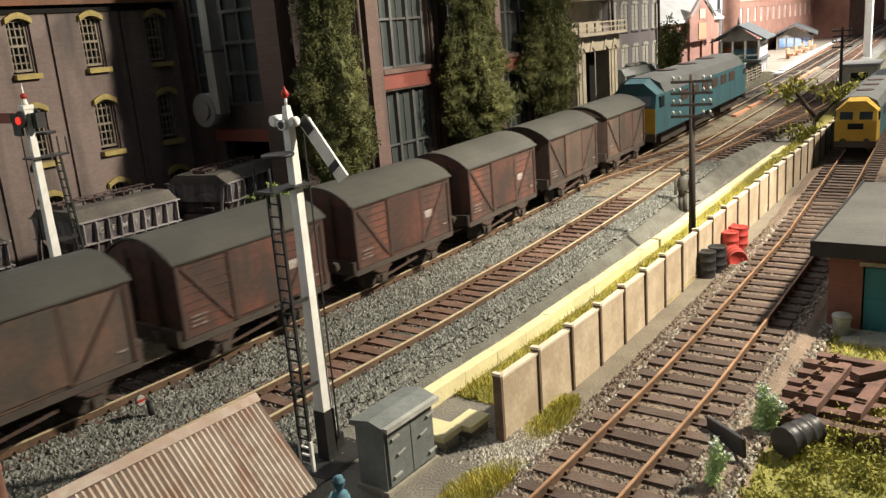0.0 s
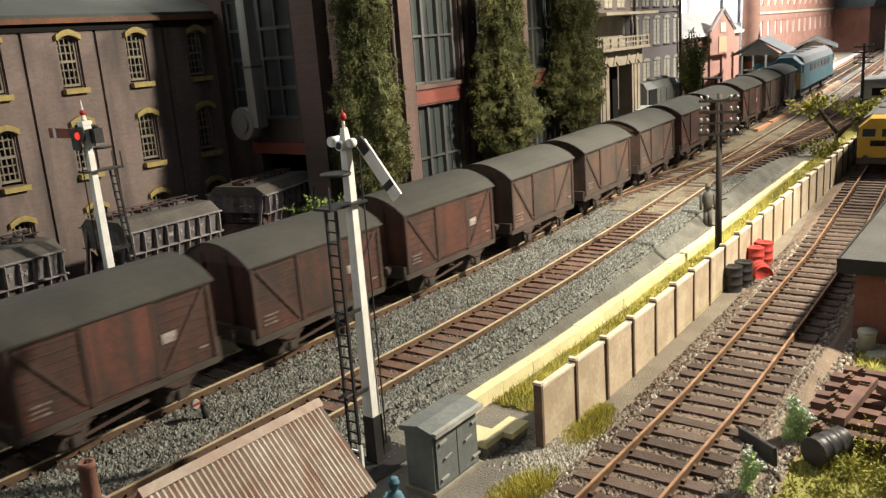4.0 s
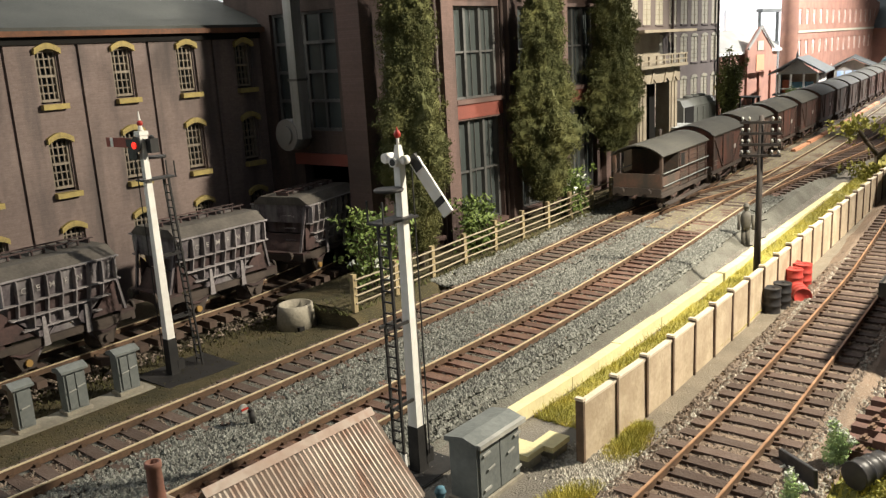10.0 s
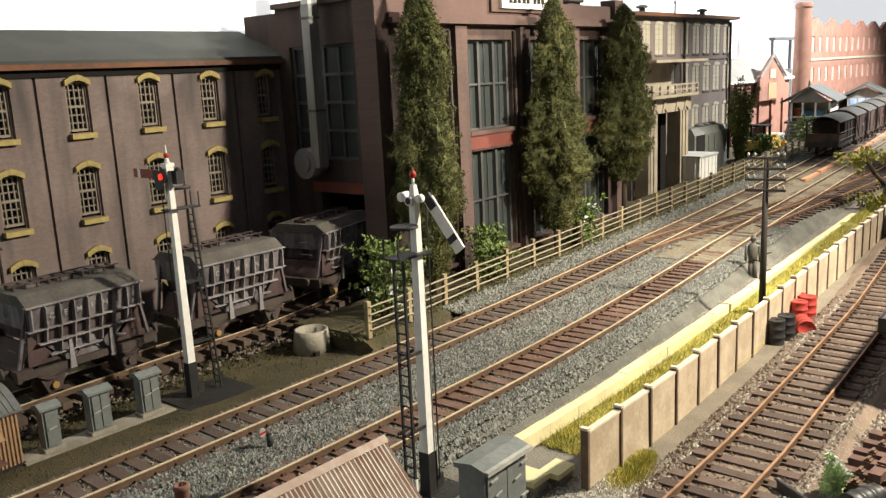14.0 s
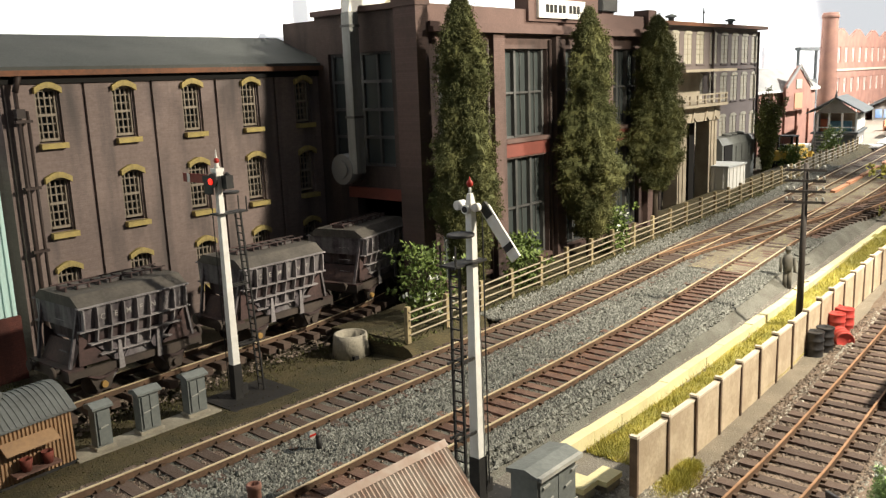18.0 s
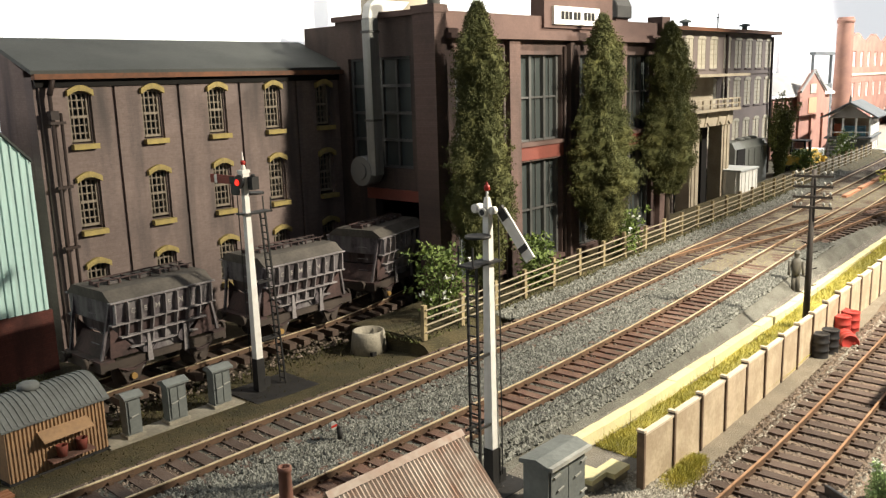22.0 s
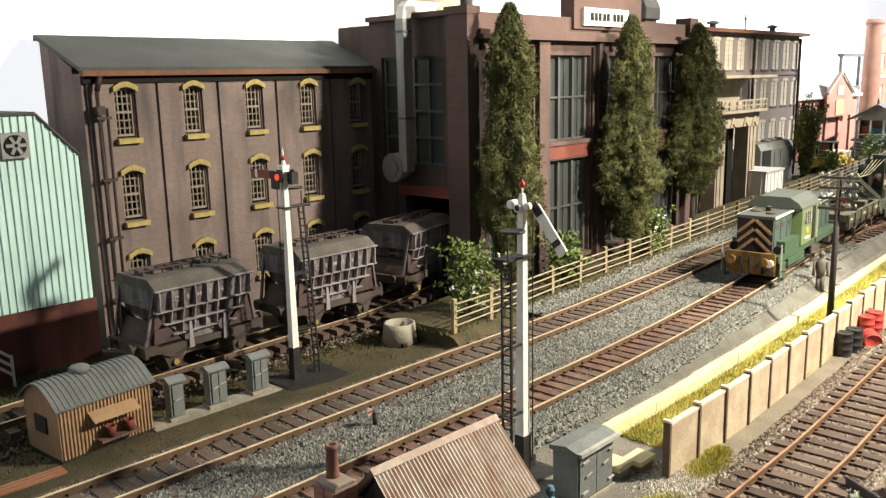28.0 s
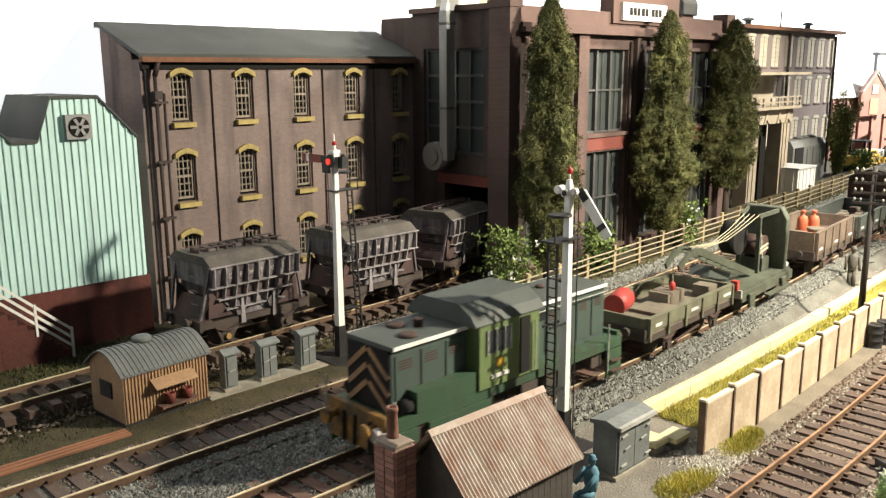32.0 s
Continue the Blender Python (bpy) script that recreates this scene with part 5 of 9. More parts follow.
M_PATCH = mat("label_patch", (0.42, 0.39, 0.36), 0.85, second=(0.20, 0.16, 0.14), fine=700, coarse=300, mix=0.9)
M_LETTER = mat("white_lettering", (0.62, 0.6, 0.56), 0.8, second=(0.45, 0.42, 0.38), fine=900, coarse=200)


def wheels(t, xs, r=0.0475, gauge=0.0825, m=None):
    disc = lathe(B(), [(0.008, -0.012), (r * 0.8, -0.008), (r, -0.008), (r, 0.004), (r + 0.006, 0.004), (r + 0.006, 0.010), (r * 0.75, 0.010), (0.01, 0.014)], n=18)
    me = mesh_of("wheel", disc, m or M_CHASSIS)
    for x in xs:
        for s in (-1, 1):
            w = part("wheel", me, None, t, at=(x, s * gauge, r))
            w.rotation_euler = (radians(90 * s), 0, 0)
        part("axle", tube(B(), (x, -gauge, r), (x, gauge, r), 0.007, n=8), M_TYRE, t)


def running_gear(t, half, axles, width=0.15):
    for s in (-1, 1):
        part("solebar", bevelled(box(B(), -half, half, s * width - 0.008, s * width + 0.008, 0.095, 0.118), 0.002), M_CHASSIS, t)
        for x in axles:
            g = prism(B(), [(x - 0.045, 0.095), (x + 0.045, 0.095), (x + 0.02, 0.03), (x - 0.02, 0.03)], "y", s * width - 0.005, s * width + 0.005)
            w = part("axle_guard", g, M_CHASSIS, t)
            part("axle_box", bevelled(box(B(), x - 0.016, x + 0.016, s * width + s * 0.006 - 0.009, s * width + s * 0.006 + 0.009, 0.036, 0.066), 0.003), M_CHASSIS, w)
            part("leaf_spring", prism(B(), [(x - 0.055, 0.092), (x - 0.02, 0.074), (x + 0.02, 0.074), (x + 0.055, 0.092), (x, 0.082)], "y", s * width + s * 0.008 - 0.005, s * width + s * 0.008 + 0.005), M_STRAP, w)
        part("brake_lever", beam(B(), (-0.16, s * (width + 0.012), 0.055), (0.05, s * (width + 0.012), 0.075), 0.005, 0.009), M_STRAP, t)
        for e in (-1, 1):
            b = part("buffer", tube(tube(B(), (e * half, s * 0.085, 0.135), (e * (half + 0.03), s * 0.085, 0.135), 0.010, n=10), (e * (half + 0.03), s * 0.085, 0.135), (e * (half + 0.045), s * 0.085, 0.135), 0.019, n=12), M_CHASSIS, t)
    for e in (-1, 1):
        part("buffer_beam", bevelled(box(B(), e * half - 0.008, e * half + 0.008, -0.155, 0.155, 0.10, 0.15), 0.002), M_CHASSIS, t)
        part("coupling", beam(beam(B(), (e * half, 0, 0.11), (e * (half + 0.06), 0, 0.10), 0.012, 0.006), (e * (half + 0.06), -0.02, 0.10), (e * (half + 0.06), 0.02, 0.10), 0.005), M_STRAP, t)


def van_shell(name, label, m, planked):
    t = thing(name, (0, 0, 0), label, "railway van", "goods train vans")
    h, w, top = 0.308, 0.158, 0.355
    part("body", bevelled(box(B(), -h, h, -w, w, 0.12, top), 0.004), m, t)
    n = 10
    arc = [(-w - 0.012 + (2 * w + 0.024) * i / n, top + 0.0005 + 0.068 * math.sin(math.pi * i / n) ** 0.8) for i in range(n + 1)]
    part("roof", prism(B(), arc + [(y, z - 0.006) for y, z in arc[::-1]], "x", -h - 0.012, h + 0.012), M_VANROOF, t, "weathered grey curved roof")
    for s in (-1, 1):
        part("van_end", prism(B(), [(-w, top + 0.0005)] + [(y * 0.97, z - 0.007) for y, z in arc[1:-1]] + [(w, top + 0.0005)], "x", s * h - 0.006, s * h + 0.006), m, t)
        e = s * h + s * 0.005
        for y in (-0.06, 0.06):
            part("end_stanchion", box(B(), e - 0.004, e + 0.004, y - 0.006, y + 0.006, 0.12, top + 0.03), M_STRAP, t)
    for s in (-1, 1):
        y = s * (w + 0.003)
        for x in (-0.30, -0.105, 0.105, 0.30):
            part("upright", box(B(), x - 0.007, x + 0.007, y - 0.0035, y + 0.0035, 0.122, top - 0.002), M_STRAP, t)
        for a, b in (((-0.285, 0.34), (-0.12, 0.135)), ((0.285, 0.34), (0.12, 0.135))):
            part("diagonal_brace", beam(B(), (a[0], y, a[1]), (b[0], y, b[1]), 0.006, 0.012), M_STRAP, t)
        if planked:
            for k in range(1, 9):
                z = 0.12 + 0.026 * k
                for x0, x1 in ((-0.292, -0.113), (-0.097, 0.097), (0.113, 0.292)):
                    part("plank_joint", box(B(), x0, x1, y - 0.0022, y - 0.0005, z, z + 0.003) if s > 0 else box(B(), x0, x1, y + 0.0005, y + 0.0022, z, z + 0.003), M_STRAP, t)
        part("door", bevelled(box(B(), -0.096, 0.096, y - 0.0025, y + 0.0025, 0.13, top - 0.01), 0.001), m, t)
        part("top_rail", box(B(), -h, h, y - 0.003, y + 0.003, top - 0.012, top - 0.003), M_STRAP, t)
        for x0, z0, wd in ((-0.275, 0.178, 0.06), (-0.275, 0.164, 0.05), (-0.275, 0.150, 0.055), (0.245, 0.16, 0.03)):
            part("lettering", box(B(), x0, x0 + wd, y + s * 0.0005 - 0.001, y + s * 0.0005 + 0.001, z0, z0 + 0.006), M_VANMARK, t, "faded painted marks")
        if planked:
            part("label_patch", box(B(), 0.125, 0.172, y + s * 0.0005 - 0.001, y + s * 0.0005 + 0.001, 0.215, 0.245), M_PATCH, t, "worn white label patch")
    running_gear(t, 0.315, (-0.165, 0.165))
    wheels(t, (-0.165, 0.165))
    return t


def brake_van():
    t = thing("brake_van", (0, 0, 0), "weathered brown brake van with an open veranda", "railway van")
    h, w, top = 0.375, 0.152, 0.345
    part("cabin", bevelled(box(B(), -0.10, h, -w, w, 0.125, top), 0.004), M_VANGREY, t)
    part("floor", box(B(), -h, -0.101, -w, w, 0.115, 0.135), M_CHASSIS, t)
    for s in (-1, 1):
        part("side_panel", box(B(), -h, -0.101, s * w - 0.006, s * w + 0.006, 0.136, 0.215), M_VANGREY, t)
        part("corner_post", box(B(), -h, -h + 0.018, s * (w - 0.004) - 0.008, s * (w - 0.004) + 0.008, 0.2155, top), M_VANGREY, t)
        for z in (0.165, 0.24):
            part("handrail", tube(B(), (-h, s * (w + 0.014), z), (h, s * (w + 0.014), z), 0.004, n=6), M_CABGREY, t, "grey handrail")
        for x in (-0.09, 0.06, 0.21, 0.36):
            part("upright", box(B(), x - 0.006, x + 0.006, s * w - 0.006, s * w + 0.006, 0.126, top - 0.002), M_STRAP, t)
        for k in range(1, 8):
            part("plank_joint", box(B(), -0.098, h - 0.002, s * w - 0.0035, s * w + 0.0035, 0.125 + 0.027 * k, 0.128 + 0.027 * k), M_STRAP, t)
        part("footboard", box(B(), -h + 0.02, h - 0.02, s * (w + 0.02) - 0.02, s * (w + 0.02) + 0.02, 0.052, 0.06), M_CHASSIS, t)
        part("window", box(B(), -0.095, -0.02, s * w - 0.005, s * w + 0.005, 0.245, 0.32), M_BLACK, t)
    part("end_panel", box(B(), -h - 0.004, -h + 0.006, -w, w, 0.136, 0.235), M_VANGREY, t)
    n = 10
    arc = [(-w - 0.014 + (2 * w + 0.028) * i / n, top + 0.0005 + 0.062 * math.sin(math.pi * i / n) ** 0.8) for i in range(n + 1)]
    part("roof", prism(B(), arc + [(y, z - 0.006) for y, z in arc[::-1]], "x", -h - 0.015, h + 0.015), M_VANROOF, t, "grey weathered roof")
    part("end_top", prism(B(), [(-w, top + 0.0005)] + [(y * 0.97, z - 0.007) for y, z in arc[1:-1]] + [(w, top + 0.0005)], "x", h - 0.006, h + 0.004), M_VANGREY, t)
    part("veranda_wall", box(B(), -0.109, -0.1005, -w, w, 0.136, top), M_VANGREY, t)
    part("stove_pipe", tube(B(), (0.1, 0.05, top), (0.1, 0.05, top + 0.10), 0.010, n=8), M_CHASSIS, t)
    running_gear(t, 0.38, (-0.2, 0.2))
    wheels(t, (-0.2, 0.2))
    return t


def diesel(at, name, label, body_m, roof_m, end_m, L=2.42, cab_m=None):
    """A bogie diesel with a cab at each end; the leading end points along +x."""
    t = thing(name, at, label, "diesel locomotive")
    w, h = 0.172, L / 2
    prof = [(-w, 0.13), (-w, 0.385), (-w * 0.82, 0.45), (-w * 0.4, 0.487), (w * 0.4, 0.487), (w * 0.82, 0.45), (w, 0.385), (w, 0.13)]
    low = [p for p in prof if p[1] < 0.4]
    part("body", prism(B(), [(-w, 0.13), (-w, 0.385), (w, 0.385), (w, 0.13)], "x", -h + 0.17, h - 0.17), body_m, t)
    part("roof", prism(B(), [(-w, 0.3855), (-w * 0.82, 0.45), (-w * 0.4, 0.487), (w * 0.4, 0.487), (w * 0.82, 0.45), (w, 0.3855)], "x", -h + 0.16, h - 0.16), roof_m, t, "grey roof")
    for e in (-1, 1):
        cab = B()
        a, b, c = e * (h - 0.17), e * (h - 0.04), e * h
        v = [(a, -w, .13), (a, w, .13), (a, w, .385), (a, w * .4, .485), (a, -w * .4, .485), (a, -w, .385), (c, -w * .93, .13), (c, w * .93, .13), (c, w * .93, .30), (b, w * .9, .385), (b, w * .4, .46), (b, -w * .4, .46), (b, -w * .9, .385), (c, -w * .93, .30)]
        vs = [cab.verts.new(p) for p in v]
        for f in ((6, 7, 8, 13), (13, 8, 9, 12), (12, 9, 10, 11), (0, 6, 13, 12, 5), (1, 7, 8, 9, 2), (2, 9, 10, 3), (5, 12, 11, 4), (4, 11, 10, 3), (0, 1, 7, 6), (0, 5, 4, 3, 2, 1)):
            cab.faces.new([vs[i] for i in f])
        bmesh.ops.recalc_face_normals(cab, faces=cab.faces)
        k = part("cab", cab, cab_m or body_m, t)
        part("yellow_nose", box(B(), c - 0.003, c + 0.003, -w * 0.925, w * 0.925, 0.131, 0.298), end_m, k, "yellow nose panel")
        for y in (-0.075, 0.075):
            part("windscreen", beam(B(), (c - e * 0.004, y, 0.312), (b + e * 0.005, y, 0.372), 0.10, 0.006), M_PANE, k)
        for s in (-1, 1):
            part("side_window", box(B(), min(a, b) + 0.03, max(a, b) - 0.02, s * w * 0.97 - 0.006, s * w * 0.97 + 0.006, 0.30, 0.37), M_PANE, k)
            part("buffer", tube(tube(B(), (c, s * 0.09, 0.135), (c + e * 0.03, s * 0.09, 0.135), 0.012, n=10), (c + e * 0.03, s * 0.09, 0.135), (c + e * 0.04, s * 0.09, 0.135), 0.024, n=12), M_CHASSIS, t)
        part("headcode_box", box(B(), c - 0.005, c + 0.005, -0.06, 0.06, 0.23, 0.28), M_BLACK, k)
        part("bogie", bevelled(box(B(), e * h * 0.62 - 0.28, e * h * 0.62 + 0.28, -0.135, 0.135, 0.045, 0.115), 0.006), M_CHASSIS, t)
        wheels(t, [e * h * 0.62 + d for d in (-0.2, 0.0, 0.2)], 0.06, m=M_CHASSIS)
        part("buffer_beam", bevelled(box(B(), c - 0.012, c + 0.006, -0.16, 0.16, 0.08, 0.1295), 0.003), M_CHASSIS, t)
    part("underframe", box(B(), -h + 0.02, h - 0.02, -w * 0.9, w * 0.9, 0.115, 0.1295), M_CHASSIS, t)
    part("fuel_tank", bevelled(box(B(), -0.3, 0.3, -0.13, 0.13, 0.04, 0.1145), 0.01), M_CHASSIS, t)
    for s in (-1, 1):
        for i in range(6):
            x = -0.7 + 0.26 * i
            part("grille", box(B(), x, x + 0.16, s * w - 0.004, s * w + 0.004, 0.29, 0.36), M_STRAP, t)
    for x in (-0.5, 0.0, 0.5):
        part("roof_fan", lathe(B(), [(0.075, 0), (0.075, 0.006), (0.06, 0.008)], (x, 0, 0.487), 16), M_STRAP, t)
    return t


M_BLUE = mat("rail_blue", (0.05, 0.14, 0.165), 0.6, streak=(0.05, 0.075, 0.08), second=(0.04, 0.10, 0.12), fine=600, coarse=60, mix=0.7, bump=0.1)
M_WARN = mat("warning_yellow", (0.52, 0.32, 0.035), 0.6, second=(0.36, 0.22, 0.03), fine=600, coarse=60, mix=0.6, bump=0.1)
M_LOCOROOF = mat("loco_roof", (0.13, 0.135, 0.13), 0.7, second=(0.09, 0.09, 0.085), fine=600, coarse=60)
M_LGREEN = mat("loco_green", (0.045, 0.088, 0.05), 0.5, streak=(0.05, 0.055, 0.04), second=(0.038, 0.07, 0.042), fine=600, coarse=60, mix=0.6, bump=0.1)
M_LGREEN2 = mat("loco_light_green", (0.14, 0.19, 0.075), 0.5, second=(0.10, 0.14, 0.06), fine=600, coarse=60, mix=0.6, bump=0.1)
M_LGREY = mat("loco_top_grey", (0.075, 0.085, 0.075), 0.65, second=(0.05, 0.058, 0.05), fine=600, coarse=60, mix=0.6)
M_STRIPE = mat("faded_stripe", (0.34, 0.20, 0.09), 0.7, second=(0.2, 0.12, 0.07), fine=500, coarse=90, mix=0.9)
M_LHOOD = mat("hood_grey_green", (0.06, 0.092, 0.078), 0.55, streak=(0.06, 0.07, 0.06), second=(0.055, 0.075, 0.062), fine=600, coarse=60, mix=0.7, bump=0.1)
M_BUFYEL = mat("bufferbeam_yellow", (0.30, 0.15, 0.025), 0.65, second=(0.06, 0.04, 0.02), fine=500, coarse=90, mix=0.9)


def shunter():
    """Green centre-cab-like hydraulic shunter; it runs with its long nose towards -x."""
    t = thing("shunting_locomotive", (0, 0, 0), "green diesel shunter with striped nose and yellow buffer beam", "diesel locomotive")
    part("footplate", bevelled(box(B(), -0.54, 0.60, -0.145, 0.145, 0.125, 0.16), 0.003), M_LGREEN, t)
    def hood(x0, x1, nm):
        k = part(nm, bevelled(box(B(), x0, x1, -0.096, 0.096, 0.1605, 0.352), 0.008), M_LHOOD, t)
        part("hood_top", bevelled(box(B(), x0 - 0.004, x1 + 0.004, -0.104, 0.104, 0.3525, 0.366), 0.004), M_LGREY, k, "dark grey hood top")
        for s in (-1, 1):
            part("edge_strip", box(B(), x0, x1, s * 0.105 - 0.003, s * 0.105 + 0.003, 0.354, 0.3655), M_WHITE, k, "white hood edge")
            n = max(2, int((x1 - x0) / 0.09))
            for i in range(n):
                a = x0 + (x1 - x0) * (i + 0.12) / n
                b = x0 + (x1 - x0) * (i + 0.88) / n
                d = part("access_door", bevelled(box(B(), a, b, s * 0.0965 - 0.003, s * 0.0965 + 0.003, 0.18, 0.335), 0.001), M_LHOOD, k)
                for z in (0.29, 0.298, 0.306, 0.314):
                    part("louvre", box(B(), a + 0.015, b - 0.015, s * 0.100 - 0.001, s * 0.100 + 0.001, z, z + 0.004), M_STRAP, d)
        return k
    nose = hood(-0.495, -0.185, "long_hood")
    hood(0.105, 0.555, "rear_hood")
    st = part("striped_nose", bevelled(box(B(), -0.503, -0.4955, -0.096, 0.096, 0.165, 0.35), 0.001), M_BLACK, nose, "black and yellow wasp-striped nose")
    for s in (-1, 1):
        for k in range(4):
            z = 0.305 - 0.052 * k
            if k < 3:
                part("stripe", beam(B(), (-0.505, s * 0.005, z + 0.04), (-0.505, s * 0.092, z - 0.035), 0.004, 0.016), M_STRIPE, st, "yellow chevron stripe")
    cab = part("cab", bevelled(box(B(), -0.184, 0.104, -0.152, 0.152, 0.1605, 0.372), 0.004), M_LGREEN2, t, "light green cab")
    n = 10
    arc = [(-0.156, 0.372), (-0.135, 0.40), (-0.085, 0.432), (0.085, 0.432), (0.135, 0.40), (0.156, 0.372)]
    part("cab_roof", prism(B(), arc + [(0.156, 0.368), (-0.156, 0.368)], "x", -0.205, 0.125), M_LGREY, cab, "dark faceted cab roof")
    for s in (-1, 1):
        y = s * 0.153
        part("window", box(B(), -0.15, -0.04, y - 0.003, y + 0.003, 0.275, 0.345), M_PANE, cab)
        for x in (-0.152, -0.114, -0.076, -0.042):
            part("window_bar", box(B(), x, x + 0.005, y - 0.005, y + 0.005, 0.27, 0.35), M_CABPALE, cab)
        part("doorway", box(B(), 0.005, 0.055, y - 0.003, y + 0.003, 0.17, 0.36), M_BLACK, cab, "open cab doorway")
        part("handrail", tube(B(), (0.075, y + s * 0.008, 0.17), (0.075, y + s * 0.008, 0.34), 0.003, n=6), M_CABPALE, cab)
        part("number_plate", box(B(), -0.13, -0.05, y - 0.0035, y + 0.0035, 0.188, 0.2), M_LETTER, cab, "row of pale numerals shown as a bar")
        part("crest", tube(B(), (-0.09, y - 0.0036, 0.235), (-0.09, y + 0.0036, 0.235), 0.018, n=14), M_WARN, cab, "round gold crest")
        part("valance", box(B(), -0.40, -0.12, s * 0.15 - 0.004, s * 0.15 + 0.004, 0.085, 0.1245), M_LGREEN, t)
        for e in (-1, 1):
            x = e * 0.55 + (0.06 if e < 0 else 0)
            d = 0.06 if e < 0 else 0.0
            lad = part("step_plate", box(B(), x - 0.045, x + 0.045, s * 0.150 - 0.004, s * 0.150 + 0.004, 0.02, 0.1245), M_LGREEN, t)
            part("step", box(B(), x - 0.03, x + 0.03, s * 0.160 - 0.008, s * 0.160 + 0.008, 0.04, 0.046), M_STRAP, lad)
            part("step", box(B(), x - 0.03, x + 0.03, s * 0.160 - 0.008, s * 0.160 + 0.008, 0.08, 0.086), M_STRAP, lad)
            part("grab_rail", tube(B(), (x - 0.05, s * 0.16, 0.05), (x - 0.05, s * 0.16, 0.23), 0.0035, n=6), M_CABPALE, lad)
            part("buffer", tube(tube(B(), (e * 0.612 + d, s * 0.088, 0.135), (e * 0.65 + d, s * 0.088, 0.135), 0.013, n=10), (e * 0.65 + d, s * 0.088, 0.135), (e * 0.664 + d, s * 0.088, 0.135), 0.023, n=14), M_BUFYEL if e < 0 else M_CHASSIS, t)
        for x in (-0.3, 0.0, 0.3):
            part("coupling_crank", tube(B(), (x, s * 0.108, 0.066), (x, s * 0.118, 0.066), 0.018, n=10), M_TYRE, t)
        part("coupling_rod", beam(B(), (-0.3, s * 0.122, 0.05), (0.3, s * 0.122, 0.05), 0.006, 0.012), M_TYRE, t, "dull steel coupling rod")
        part("air_tank", tube(B(), (-0.485, s * 0.12, 0.185), (-0.45, s * 0.12, 0.185), 0.022, n=12), M_BLACK, t)
        part("side_box", bevelled(box(B(), -0.44, -0.19, s * 0.122 - 0.022, s * 0.122 + 0.022, 0.1605, 0.225), 0.003), M_LGREEN, t)
    for s in (-1, 1):
        st2 = part("cab_step", box(B(), 0.02, 0.10, s * 0.150 - 0.003, s * 0.150 + 0.003, 0.03, 0.1245), M_CHASSIS, t, "black cab step")
        for z in (0.035, 0.075):
            part("tread", box(B(), 0.025, 0.095, s * 0.165 - 0.013, s * 0.165 + 0.013, z, z + 0.005), M_CHASSIS, st2)
        for x in (-0.43, 0.19, 0.46):
            part("sandbox", bevelled(box(B(), x - 0.03, x + 0.03, s * 0.118 - 0.018, s * 0.118 + 0.018, 0.07, 0.1245), 0.004), M_CHASSIS, t)
        part("hood_rail", tube(B(), (0.12, s * 0.118, 0.34), (0.54, s * 0.118, 0.34), 0.0022, n=5), M_CABPALE, t)
        part("rear_footboard_edge", box(B(), 0.105, 0.598, s * 0.1485 - 0.003, s * 0.1485 + 0.003, 0.128, 0.158), M_LGREEN, t)
        part("window", box(B(), 0.14, 0.20, s * 0.1015 - 0.001, s * 0.1015 + 0.001, 0.30, 0.338), M_PANE, t)
    part("exhaust", lathe(B(), [(0.016, 0), (0.016, 0.022), (0.019, 0.024), (0.012, 0.026)], (-0.30, 0.0, 0.366), 12), M_STRAP, t)
    for x in (0.20, 0.33, 0.46):
        part("filler_cap", lathe(B(), [(0.018, 0), (0.018, 0.008), (0.010, 0.012)], (x, 0.03, 0.366), 10), M_STRAP, t)
    for e in (-1, 1):
        d = 0.06 if e < 0 else 0.0
        part("buffer_beam", bevelled(box(B(), e * 0.605 + d - 0.010, e * 0.605 + d + 0.010, -0.132, 0.132, 0.055, 0.175), 0.003), M_BUFYEL if e < 0 else M_LGREEN, t, "yellow buffer beam" if e < 0 else "")
        for y in (-0.07, 0.0, 0.05):
            part("brake_pipe", tube(B(), (e * 0.618 + d, y, 0.15), (e * 0.624 + d, y, 0.06), 0.006, n=6), M_BLACK, t)
    for s in (-1, 1):
        part("roof_vent", lathe(B(), [(0.03, 0), (0.03, 0.006), (0.02, 0.01)], (-0.37 + 0.02 * s, 0.05 * s, 0.366), 12), M_STRAP, t)
    part("lamp", tube(B(), (-0.558, -0.11, 0.125), (-0.58, -0.11, 0.125), 0.02, n=12), M_LETTER, t, "round white lamp")
    part("frame", box(B(), -0.5, 0.5, -0.06, 0.06, 0.04, 0.124), M_CHASSIS, t)
    wheels(t, (-0.3, 0.0, 0.3), 0.066)
    return t


M_WGREY = mat("wagon_olive", (0.16, 0.165, 0.105), 0.75, streak=(0.09, 0.085, 0.06), second=(0.115, 0.11, 0.075), fine=600, coarse=70, mix=0.8)
M_WBROWN = mat("wagon_brown", (0.17, 0.125, 0.09), 0.8, streak=(0.09, 0.065, 0.05), second=(0.10, 0.075, 0.055), fine=600, coarse=70, mix=0.8)
M_CRATE = mat("crate", (0.19, 0.165, 0.12), 0.8, second=(0.125, 0.105, 0.08), fine=600, coarse=70, mix=0.8)
M_ORANGE = mat("orange_paint", (0.52, 0.13, 0.06), 0.6, second=(0.36, 0.09, 0.045), fine=600, coarse=90)
M_CRANE = mat("crane_olive", (0.092, 0.105, 0.075), 0.65, streak=(0.05, 0.055, 0.04), second=(0.058, 0.064, 0.046), fine=600, coarse=70, mix=0.8)
M_CABLE = mat("crane_cable", (0.36, 0.34, 0.22), 0.6, second=(0.22, 0.2, 0.14), fine=600, coarse=90)


